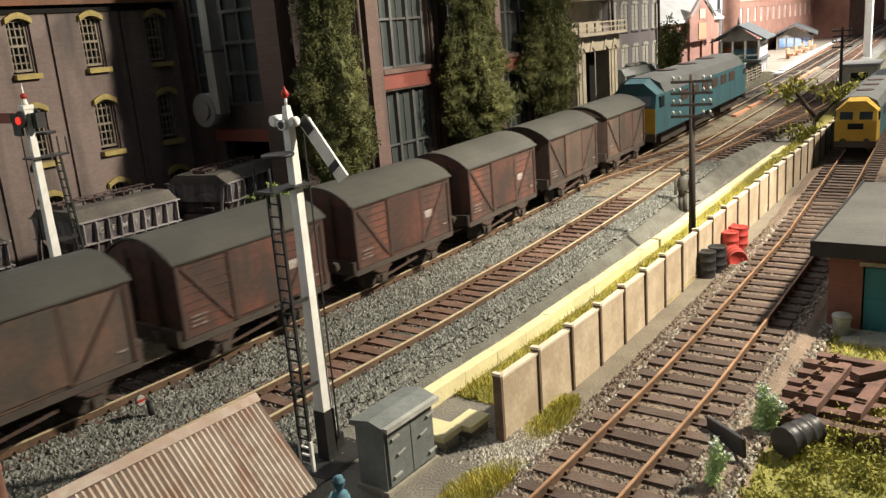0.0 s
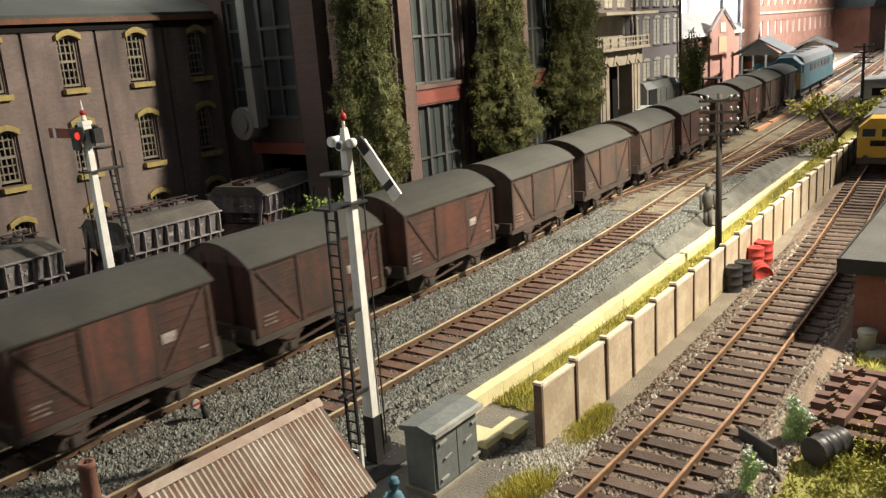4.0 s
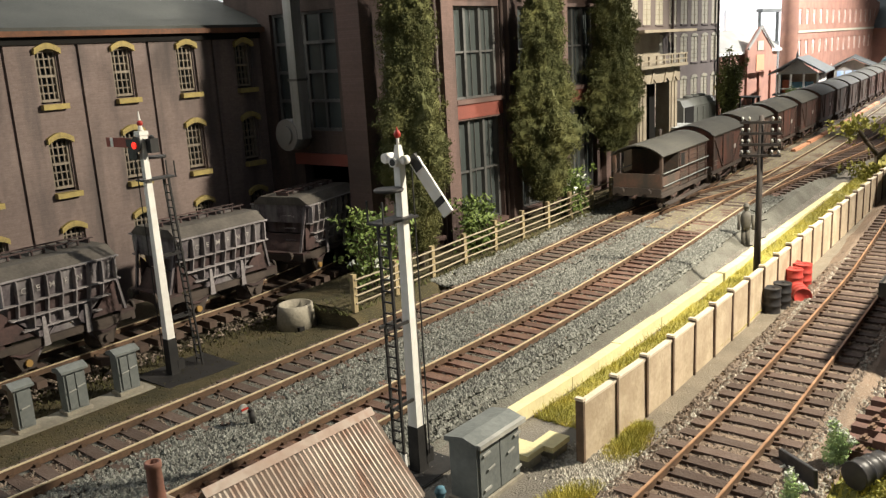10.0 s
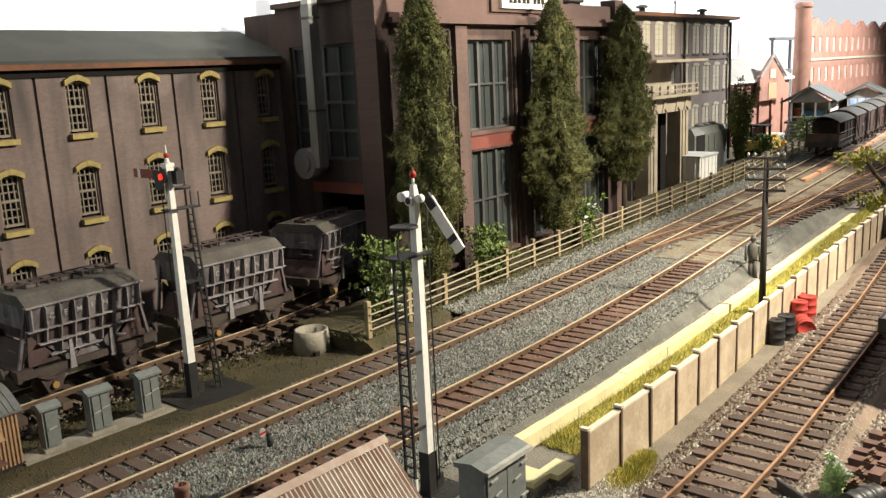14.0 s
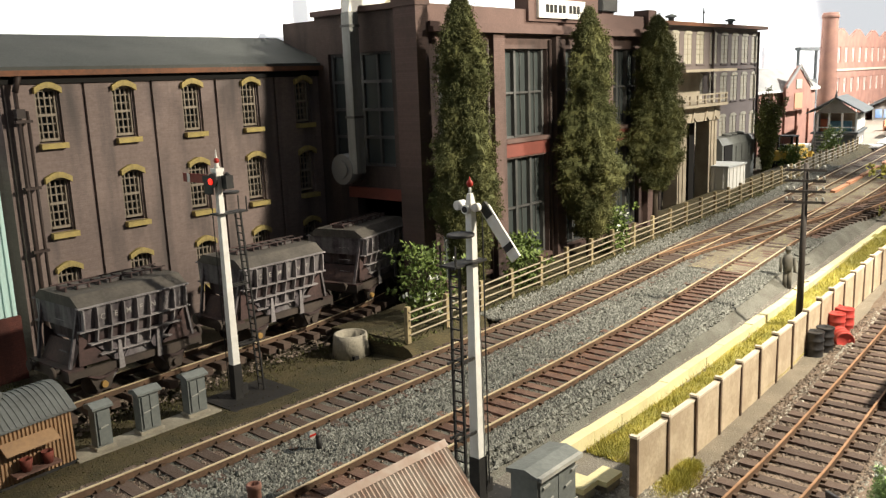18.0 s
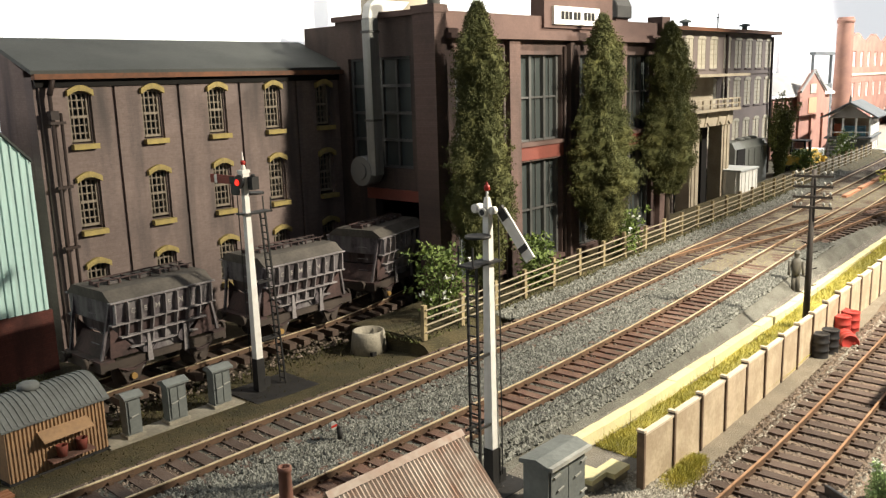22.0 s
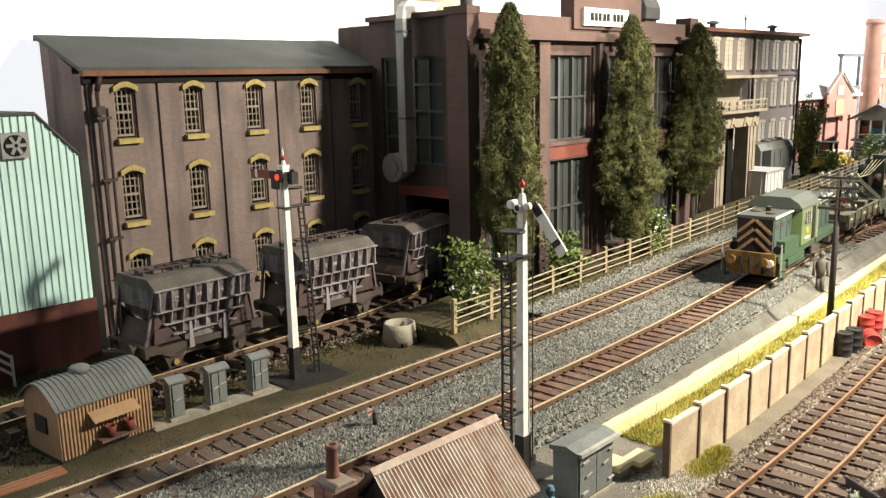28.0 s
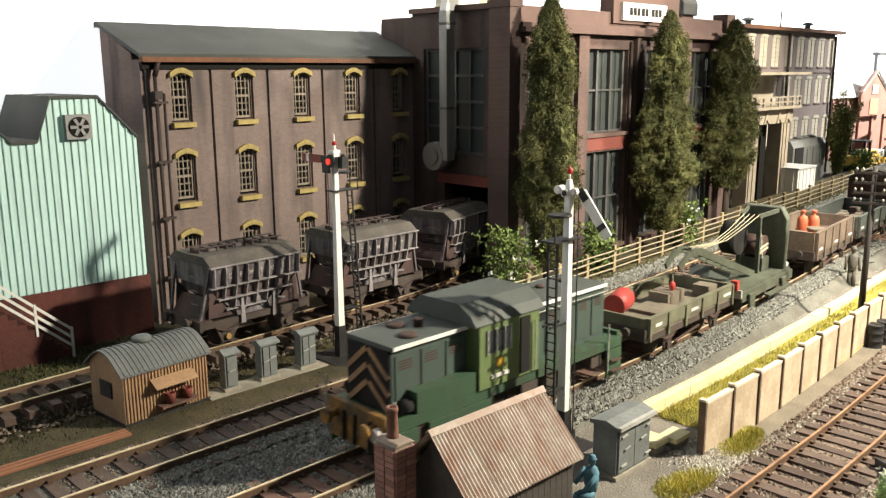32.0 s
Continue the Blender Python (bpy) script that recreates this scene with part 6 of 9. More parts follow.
def open_wagon(name, label, half, m, side, floor_m):
    t = thing(name, (0, 0, 0), label, "railway wagon", "engineers train wagons")
    w = 0.155
    part("floor", box(B(), -half, half, -w, w, 0.12, 0.135), floor_m, t)
    for s in (-1, 1):
        p = part("side", bevelled(box(B(), -half, half, s * w - 0.007, s * w + 0.007, 0.1355, 0.135 + side), 0.002), m, t)
        part("top_rail", box(B(), -half, half, s * w - 0.010, s * w + 0.010, 0.1355 + side, 0.142 + side), m, p)
        k = 5
        for i in range(k + 1):
            x = -half + 0.01 + (2 * half - 0.02) * i / k
            part("stanchion", box(B(), x - 0.006, x + 0.006, s * (w + 0.009) - 0.004, s * (w + 0.009) + 0.004, 0.10, 0.14 + side), m, p)
        for i, wd in ((0, 0.05), (2, 0.06), (4, 0.07)):
            x = -half + 0.05 + i * 2 * half / k
            part("lettering", box(B(), x, x + wd, s * (w + 0.0078) - 0.001, s * (w + 0.0078) + 0.001, 0.15, 0.162), M_LETTER, p, "small white painted marks")
        part("end", bevelled(box(B(), s * half - 0.007, s * half + 0.007, -w + 0.007, w - 0.007, 0.1355, 0.14 + side), 0.002), m, t)
    ax = half * 0.55
    running_gear(t, half + 0.008, (-ax, ax))
    wheels(t, (-ax, ax))
    return t


def loaded_wagon():
    t = open_wagon("dropside_wagon", "olive dropside wagon carrying a red drum and timber crates", 0.375, M_WGREY, 0.052, M_CRATE)
    c = part("crate", bevelled(box(B(), 0.02, 0.165, -0.03, 0.065, 0.136, 0.19), 0.004), M_CRATE, t, "grey wooden crate")
    for x in (0.04, 0.125):
        part("batten", box(B(), x, x + 0.015, -0.0325, 0.0675, 0.137, 0.1925), M_WBROWN, c)
    part("plank_load", bevelled(box(B(), -0.15, 0.02, -0.08, 0.06, 0.136, 0.15), 0.003), M_CRATE, t)
    d = part("drum", tube(B(), (-0.34, 0.02, 0.205), (-0.20, 0.055, 0.205), 0.046, n=16), M_DRUMRED, t, "red drum on its side")
    part("box", bevelled(box(B(), 0.26, 0.34, -0.10, -0.02, 0.136, 0.19), 0.003), M_CRATE, t)
    return t


def crane_wagon():
    t = thing("crane_wagon", (0, 0, 0), "olive rail crane with a lowered lattice jib, cables and tall counterweight", "rail crane")
    part("deck", bevelled(box(B(), -0.36, 0.26, -0.13, 0.13, 0.10, 0.122), 0.003), M_CRANE, t)
    for s in (-1, 1):
        part("solebar", bevelled(box(B(), -0.36, 0.27, s * 0.135 - 0.006, s * 0.135 + 0.006, 0.065, 0.11), 0.002), M_CRANE, t)
        part("side_step", bevelled(box(B(), -0.10, 0.20, s * 0.155 - 0.014, s * 0.155 + 0.014, 0.045, 0.054), 0.002), M_CRANE, t)
        for x in (-0.3, 0.1):
            part("outrigger", bevelled(prism(B(), [(x, 0.03), (x + 0.06, 0.03), (x + 0.05, 0.10), (x - 0.01, 0.10)], "y", s * 0.15 - 0.008, s * 0.15 + 0.008), 0.003), M_CRANE, t)
        part("buffer", tube(B(), (0.265, s * 0.085, 0.12), (0.315, s * 0.085, 0.12), 0.018, n=12), M_CABPALE, t)
        # mast frame
        part("mast_post", bevelled(beam(B(), (0.02, s * 0.05, 0.122), (0.03, s * 0.045, 0.405), 0.016, 0.022), 0.002), M_CRANE, t)
        part("mast_brace", beam(B(), (0.03, s * 0.045, 0.40), (0.10, s * 0.05, 0.125), 0.006, 0.008), M_CABPALE, t)
        part("top_arm", beam(B(), (0.02, s * 0.045, 0.412), (0.20, s * 0.08, 0.425), 0.012, 0.02), M_CRANE, t)
        # jib, drooping at its outer end
        jib = part("jib_side", beam(beam(beam(B(), (-0.02, s * 0.05, 0.125), (-0.62, s * 0.04, 0.345), 0.010, 0.034), (-0.62, s * 0.04, 0.345), (-0.70, s * 0.035, 0.352), 0.010, 0.032), (-0.70, s * 0.035, 0.352), (-0.80, s * 0.03, 0.30), 0.010, 0.028), M_CRANE, t)
    for k in range(7):
        f = k / 6
        part("jib_lattice", beam(B(), (-0.05 - 0.57 * f, -0.045, 0.137 + 0.208 * f), (-0.12 - 0.52 * f, 0.045, 0.16 + 0.19 * f), 0.006), M_CRANE, t)
    part("jib_panel", prism(B(), [(-0.46, 0.19), (-0.22, 0.13), (-0.20, 0.155), (-0.42, 0.235)], "y", -0.01, 0.09), M_LGREY, t, "dark panel under the jib")
    slab = bevelled(prism(B(), [(-0.12, 0.06), (0.12, 0.06), (0.125, 0.38), (0.09, 0.44), (-0.09, 0.44), (-0.125, 0.38)], "x", 0.185, 0.235), 0.004)
    part("counterweight", slab, M_CRANE, t, "tall olive counterweight plate")
    part("winch_drum", tube(B(), (0.10, -0.05, 0.25), (0.10, 0.05, 0.25), 0.055, n=16), M_STRAP, t)
    part("winch_drum", tube(B(), (-0.03, 0.02, 0.30), (-0.03, 0.10, 0.30), 0.085, n=18), M_BLACK, t, "large dark pulley wheel")
    part("gear_case", bevelled(box(B(), 0.06, 0.15, -0.06, 0.06, 0.123, 0.19), 0.006), M_CRANE, t)
    for i, y in enumerate((-0.045, -0.02, 0.005, 0.03)):
        c = B()
        pts = [(0.02, y, 0.418), (-0.15, y, 0.385 - 0.006 * i), (-0.35, y, 0.352 - 0.008 * i), (-0.60, y * 0.8, 0.352)]
        for p, q in zip(pts, pts[1:]):
            tube(c, p, q, 0.0025, n=5)
        part("cable", c, M_CABLE, t, "pale hoist cable")
    for z in (0.22, 0.24):
        part("drum_rope", tube(B(), (0.03, -0.052, z), (0.12, -0.06, z + 0.02), 0.006, n=6), M_CABLE, t, "coiled pale rope")
    part("cable", tube(B(), (-0.79, 0, 0.30), (-0.79, 0, 0.235), 0.003, n=5), M_CABLE, t)
    part("hook", lathe(B(), [(0.003, -0.03), (0.008, -0.02), (0.014, -0.005), (0.012, 0.012), (0.004, 0.02)], (-0.79, 0, 0.215), 10), M_DRUMRED, t, "red lifting hook")
    part("tail_lamp", bevelled(box(B(), -0.40, -0.375, -0.13, -0.10, 0.13, 0.175), 0.003), M_DRUMRED, t, "red lamp")
    part("end_beam", bevelled(box(B(), -0.372, -0.361, -0.14, 0.14, 0.085, 0.125), 0.002), M_CABPALE, t)
    wheels(t, (-0.26, 0.0, 0.16))
    return t


def cylinder_wagon():
    t = open_wagon("open_wagon", "brown open wagon with gas cylinders and cable drums", 0.325, M_WBROWN, 0.115, M_WBROWN)
    for x, y in ((-0.02, 0.02), (0.02, -0.03)):
        part("gas_cylinder", lathe(B(), [(0.03, 0), (0.03, 0.13), (0.022, 0.15), (0.008, 0.155), (0.008, 0.17), (0.014, 0.172), (0.014, 0.185)], (x, y, 0.136), 14), M_ORANGE, t, "orange gas cylinder")
    part("cable_drum", tube(B(), (-0.2, -0.06, 0.185), (-0.2, 0.05, 0.185), 0.05, n=16), M_CRATE, t)
    part("cable_drum", tube(B(), (-0.09, -0.08, 0.225), (-0.09, -0.08, 0.24), 0.05, n=16), M_CRATE, t)
    for i in range(4):
        part("timber", bevelled(box(B(), 0.08, 0.29, -0.10 + 0.05 * i, -0.06 + 0.05 * i, 0.136, 0.19), 0.003), M_TIMBER, t)
    return t


def scrap_wagon():
    t = open_wagon("open_wagon", "grey-green open wagon with a low scrap load", 0.375, M_LGREY, 0.09, M_STRAP)
    for i in range(14):
        x, y, s = rng.uniform(-0.3, 0.3), rng.uniform(-0.09, 0.09), rng.uniform(0.02, 0.05)
        part("scrap_piece", bevelled(box(B(), x - s, x + s, y - s * 0.6, y + s * 0.6, 0.136, 0.15 + s), 0.004), rng.choice((M_CRATE, M_STRAP, M_WGREY)), t)
    return t


M_HOPMID = mat("hopper_mid", (0.085, 0.055, 0.053), 0.8, streak=(0.14, 0.12, 0.12), second=(0.04, 0.03, 0.03), fine=700, coarse=60, mix=0.9, bump=0.2)
M_HOPPER = mat("hopper_steel", (0.16, 0.14, 0.148), 0.75, streak=(0.24, 0.225, 0.222), second=(0.06, 0.05, 0.055), fine=700, coarse=60, mix=0.9, bump=0.2)
M_HOPTOP = mat("hopper_dust", (0.175, 0.158, 0.148), 0.85, second=(0.09, 0.08, 0.076), fine=800, coarse=60, mix=0.9, bump=0.3)
M_HOPRIB = mat("hopper_rib", (0.33, 0.305, 0.305), 0.8, second=(0.17, 0.155, 0.155), fine=800, coarse=60, mix=0.9, bump=0.2)
M_HOPRUST = mat("hopper_rust", (0.10, 0.06, 0.055), 0.8, second=(0.05, 0.035, 0.033), fine=800, coarse=60, mix=0.9)
M_HOPROOF = mat("hopper_roof", (0.125, 0.112, 0.095), 0.85, second=(0.075, 0.067, 0.058), fine=800, coarse=60, mix=0.9, bump=0.3)
M_HOPLETTER = mat("worn_lettering", (0.42, 0.40, 0.37), 0.8, second=(0.22, 0.2, 0.19), fine=900, coarse=300, mix=0.9)
M_AXLEYEL = mat("axle_yellow", (0.36, 0.22, 0.07), 0.6)


def hopper():
    """Two-axle covered hopper; local x along the track."""
    t = thing("hopper_wagon", (0, 0, 0), "dusty grey-brown cement hopper wagon with ribbed sides", "railway wagon", "hopper wagons")
    W, h = 0.165, 0.222
    part("hopper_body", prism(B(), [(-W + 0.014, 0.272), (-W, 0.36), (W, 0.36), (W - 0.014, 0.272)], "x", -h, h), M_HOPPER, t)
    part("hopper_middle", prism(B(), [(-W + 0.030, 0.2145), (-W + 0.016, 0.2715), (W - 0.016, 0.2715), (W - 0.030, 0.2145)], "x", -h + 0.03, h - 0.03), M_HOPMID, t, "rust-brown middle panels")
    part("hopper_base", prism(B(), [(-h + 0.045, 0.2140), (-h + 0.10, 0.165), (-h + 0.14, 0.115), (h - 0.14, 0.115), (h - 0.10, 0.165), (h - 0.045, 0.2140)], "y", -W + 0.038, W - 0.038), M_HOPPER, t)
    for e in (-1, 1):
        for y in (-0.135, 0.128):
            part("end_support", prism(B(), [(e * h, 0.2610), (e * (h + 0.012), 0.135), (e * (h - 0.11), 0.135), (e * (h - 0.07), 0.18)], "y", y, y + 0.007), M_HOPRUST, t)
        part("end_chute", prism(B(), [(e * (h + 0.030), 0.135), (e * (h - 0.10), 0.135), (e * (h - 0.02), 0.212), (e * (h - 0.012), 0.212)], "y", -W + 0.045, W - 0.045), M_HOPRUST, t, "rusty sloping end plate")
    part("roof", prism(B(), [(-W - 0.006, 0.3605), (-W * 0.7, 0.40), (W * 0.7, 0.40), (W + 0.006, 0.3605)], "x", -h - 0.008, h + 0.008), M_HOPROOF, t, "cement-dusted roof")
    walk_ = B()
    for x in np.arange(-h + 0.02, h, 0.045):
        box(walk_, x, x + 0.006, -0.035, 0.035, 0.4005, 0.418)
    box(walk_, -h, h, -0.038, -0.032, 0.4185, 0.423)
    box(walk_, -h, h, 0.032, 0.038, 0.4185, 0.423)
    part("roof_walkway", walk_, M_HOPRUST, t)
    for i in range(3):
        part("hatch", bevelled(box(B(), -0.16 + 0.13 * i, -0.10 + 0.13 * i, -0.03, 0.03, 0.4007, 0.412), 0.004), M_HOPTOP, t)
    for s in (-1, 1):
        for x0, x1, y, z in ((-h - 0.012, h + 0.012, W + 0.001, 0.357), (-h - 0.012, h + 0.012, W - 0.006, 0.268), (-h + 0.03, h - 0.03, W - 0.018, 0.211), (-h + 0.07, h - 0.07, W - 0.028, 0.160)):
            part("side_rail", bevelled(box(B(), x0, x1, s * y - 0.013, s * y + 0.013, z, z + 0.0055), 0.001), M_HOPRIB, t)
        for i in range(9):
            x = -h + 0.006 + (2 * h - 0.012) * i / 8
            part("side_rib", prism(B(), [(s * (W - 0.014), 0.2745), (s * (W + 0.012), 0.2745), (s * (W + 0.016), 0.350), (s * (W + 0.004), 0.3565), (s * (W - 0.002), 0.3565)], "x", x - 0.0025, x + 0.0025), M_HOPRIB, t)
            if 0 < i < 8:
                part("lower_rib", prism(B(), [(s * (W - 0.034), 0.2175), (s * (W - 0.008), 0.2175), (s * (W + 0.006), 0.2675), (s * (W - 0.018), 0.2675)], "x", x - 0.0025, x + 0.0025), M_HOPRIB, t)
            if 1 < i < 7:
                part("base_rib", prism(B(), [(s * (W - 0.040), 0.1665), (s * (W - 0.016), 0.1665), (s * (W - 0.006), 0.2105), (s * (W - 0.040), 0.2105)], "x", x - 0.0025, x + 0.0025), M_HOPRIB, t)
        for x in (-0.08, 0.085):
            part("leg", prism(B(), [(x - 0.012, 0.095), (x + 0.012, 0.095), (x + 0.006, 0.205), (x - 0.006, 0.205)], "y", s * (W - 0.006) - 0.003, s * (W - 0.006) + 0.003), M_HOPRIB, t)
        for i, k in enumerate("CEMENT"):
            if s < 0:
                lettering(k, 0.03, M_HOPLETTER, t, (-h + 0.006 + 0.0525 * (i + 1.5), -(W + 0.002), 0.312), (90, 0, 0), 0.001)
        part("solebar", bevelled(box(B(), -0.275, 0.275, s * 0.142 - 0.008, s * 0.142 + 0.008, 0.098, 0.125), 0.002), M_CHASSIS, t)
        for x in (-0.155, 0.155):
            w = part("axle_guard", prism(B(), [(x - 0.055, 0.098), (x + 0.055, 0.098), (x + 0.025, 0.025), (x - 0.025, 0.025)], "y", s * 0.142 - 0.005, s * 0.142 + 0.005), M_CHASSIS, t)
            part("axle_box", tube(B(), (x, s * 0.145, 0.05), (x, s * 0.16, 0.05), 0.013, n=12), M_AXLEYEL if x < 0 else M_CHASSIS, w, "yellow axle box" if x < 0 else "")
            part("leaf_spring", prism(B(), [(x - 0.06, 0.095), (x - 0.02, 0.075), (x + 0.02, 0.075), (x + 0.06, 0.095), (x, 0.083)], "y", s * 0.152 - 0.005, s * 0.152 + 0.005), M_HOPRUST, w)
        part("discharge_rod", beam(B(), (-0.12, s * 0.13, 0.05), (0.02, s * 0.13, 0.20), 0.006, 0.01), M_HOPPER, t)
        part("discharge_rod", beam(B(), (0.13, s * 0.13, 0.05), (0.0, s * 0.13, 0.19), 0.006, 0.01), M_HOPPER, t)
        part("hand_wheel", tube(B(), (0.08, s * 0.15, 0.16), (0.08, s * 0.155, 0.16), 0.026, n=14), M_HOPPER, t)
        for e in (-1, 1):
            part("buffer", tube(tube(B(), (e * 0.28, s * 0.085, 0.125), (e * 0.308, s * 0.085, 0.125), 0.011, n=10), (e * 0.308, s * 0.085, 0.125), (e * 0.32, s * 0.085, 0.125), 0.022, n=12), M_CHASSIS, t)
            part("end_post", beam(B(), (e * 0.265, s * 0.12, 0.125), (e * (h - 0.005), s * 0.14, 0.35), 0.010, 0.012), M_HOPPER, t)
    for e in (-1, 1):
        part("end_platform", box(B(), min(e * 0.225, e * 0.285), max(e * 0.225, e * 0.285), -0.15, 0.15, 0.1255, 0.134), M_HOPRUST, t)
        part("buffer_beam", bevelled(box(B(), e * 0.278 - 0.007, e * 0.278 + 0.007, -0.15, 0.15, 0.09, 0.1254), 0.002), M_CHASSIS, t)
        for z in (0.19, 0.25, 0.31):
            part("end_ladder_rung", beam(B(), (e * 0.25, -0.09, z), (e * 0.25, -0.03, z), 0.004), M_HOPPER, t)
    wheels(t, (-0.155, 0.155))
    return t


hop = hopper()
hop.location = [U * v for v in (1.35, 3.466, -0.02)]
hop.rotation_euler = (0, 0, radians(2.2))
put(hop, 2.08, 3.474, -0.02, 0.6)
put(hop, 2.82, 3.60, -0.02, 14.0)

plank_van = van_shell("goods_van", "weathered bauxite-brown planked goods van with grey roof", M_VANBROWN, True)
ply_van = van_shell("goods_van", "faded brown plywood goods van with grey roof", M_VANGREY, False)
VANS = [plank_van, ply_van] + [put((plank_van, ply_van)[(i * 7 // 3) % 2], 0, 0, 0) for i in range(11)]
TAIL = brake_van()
ENGINE = diesel((0, 0, 0), "diesel_locomotive", "blue diesel locomotive with yellow cab ends and grey roof", M_BLUE, M_LOCOROOF, M_WARN)
PARKED = diesel((6.60, 1.108 + bend_siding(6.60), -0.045 + rise(6.6)), "parked_diesel_locomotive", "blue diesel locomotive with a yellow end parked in the yard", M_BLUE, M_LOCOROOF, M_WARN, cab_m=M_WARN)
PARKED.rotation_euler = (0, 0, 0.081)
PARKED.scale = (0.72, 0.72, 0.72)
SHUNTER = shunter()
CONSIST = [(SHUNTER, 0.0), (loaded_wagon(), 1.13), (crane_wagon(), 2.02), (cylinder_wagon(), 2.90), (scrap_wagon(), 3.72), (put(plank_van, 0, 0, 0), 4.51)]

# ---- greenery, stones and figures ----
def leafage(name, m, clumps, per, spread, size, parent, srng, label=""):
    """Many small leaves about the given clump centres, joined; each leaf is a bent pair of triangles."""
    c = np.repeat(np.array(clumps), per, 0)
    n = len(c)
    r = np.random.RandomState(srng)
    pos = c + r.normal(0, spread, (n, 3))
    a = r.normal(0, 1, (n, 3))
    a /= np.linalg.norm(a, axis=1)[:, None]
    b = np.cross(a, r.normal(0, 1, (n, 3)))
    b /= np.linalg.norm(b, axis=1)[:, None]
    s = size * r.uniform(0.6, 1.4, (n, 1))
    v = np.stack([pos - a * s, pos + b * s * 0.5, pos + a * s, pos - b * s * 0.5 + np.cross(a, b) * s * 0.3], 1).reshape(-1, 3)
    me = bpy.data.meshes.new(name)
    me.from_pydata((v * U).tolist(), [], (np.arange(n)[:, None] * 4 + np.arange(4)[None]).tolist())
    me.materials.append(m)
    ob = new(name, me)
    ob.parent = parent
    return tagged(ob, label)


M_POPLAR = mat("poplar_leaf", (0.115, 0.113, 0.037), 0.9, second=(0.062, 0.068, 0.024), fine=260, coarse=55, mix=0.9, bump=0)
M_LEAF = mat("shrub_leaf", (0.19, 0.25, 0.06), 0.7, second=(0.08, 0.12, 0.03), fine=500, coarse=140, mix=0.9, bump=0)
M_BLOSSOM = mat("blossom", (0.66, 0.68, 0.62), 0.8, second=(0.5, 0.52, 0.45), fine=500, coarse=140, bump=0)
M_BARK = mat("bark", (0.09, 0.07, 0.05), 0.9, second=(0.05, 0.04, 0.03), fine=900, coarse=140)
M_MINT = mat("weed_green", (0.52, 0.66, 0.34), 0.8, second=(0.34, 0.48, 0.18), fine=500, coarse=140, bump=0)
M_MOSS = mat("moss_foam", (0.40, 0.37, 0.085), 0.9, second=(0.22, 0.215, 0.05), fine=600, coarse=140, mix=0.9, bump=0)


def poplar(x, y, z, h, r, bare, slim, seed, label):
    t = thing("poplar_tree", (x, y, z), label, "tree", "poplar trees")
    q = random.Random(seed)
    part("trunk", tube(tube(B(), (0, 0, -0.02), (0.004, 0, h * 0.4), 0.022, 0.014, 8), (0.004, 0, h * 0.4), (0, 0, h * 0.95), 0.014, 0.003, 8), M_BARK, t)
    for i in range(14):
        a, z0 = q.uniform(0, 6.28), h * q.uniform(max(0.06, bare - 0.08), 0.6)
        part("limb", tube(B(), (0, 0, z0), (r * 0.6 * math.cos(a), r * 0.6 * math.sin(a), z0 + h * 0.10), 0.007, 0.002, 5), M_BARK, t)

    def girth(u, a):
        v = (u - bare) / (1 - bare)
        p = 0.34 + 2.4 * v if v < 0.24 else 0.916 + 0.084 * math.sin(min(1.0, (v - 0.24) / 0.12) * 1.57) if v < 0.36 else 1.0 - slim * min(1.0, (v - 0.36) / 0.22)
        if v > 0.72:
            p *= max(0.10, 1 - 0.9 * ((v - 0.72) / 0.28) ** 2.0)
        c, d = math.cos(a), math.sin(a)
        w = noise.noise((1.5 * c + seed, 1.5 * d, u * 8)) * 0.50 + noise.noise((3.4 * c, 3.4 * d + seed, u * 22)) * 0.34 + noise.noise((8 * c, 8 * d + seed, u * 55)) * 0.16
        return r * p * (1 + w)
    bm = B()
    n, k = 56, 120
    rings = [[bm.verts.new((0.80 * girth(u, 6.2832 * i / n) * math.cos(6.2832 * i / n), 0.80 * girth(u, 6.2832 * i / n) * math.sin(6.2832 * i / n), u * h)) for i in range(n)] for u in (bare + (0.995 - bare) * j / k for j in range(k + 1))]
    for p, o in zip(rings, rings[1:]):
        for i in range(n):
            bm.faces.new((p[i], p[(i + 1) % n], o[(i + 1) % n], o[i]))
    bm.faces.new(rings[0][::-1])
    bm.faces.new(rings[-1])
    crown = part("crown", bm, M_POPLAR, t)
    clumps = []
    for i in range(2300):
        u, a = q.uniform(bare, 1.0), q.uniform(0, 6.28)
        rr = girth(u, a) * q.uniform(0.78, 1.0)
        clumps.append((rr * math.cos(a), rr * math.sin(a), u * h + q.gauss(0, 0.004)))
    leafage("foliage", M_POPLAR, clumps, 32, 0.0100, 0.0050, crown, seed).name = "leaf_mass"
    return t


poplar(3.03, 3.03, -0.03, 1.53, 0.165, 0.07, 0.28, 11, "tall slim poplar with dense dark green foliage")
poplar(4.21, 3.03, -0.02, 1.50, 0.205, 0.10, 0.40, 12, "tall poplar with dark foliage and a bare foot")
poplar(5.15, 3.07, 0.0, 1.47, 0.205, 0.21, 0.36, 13, "tall poplar with dark foliage and branching stems below")


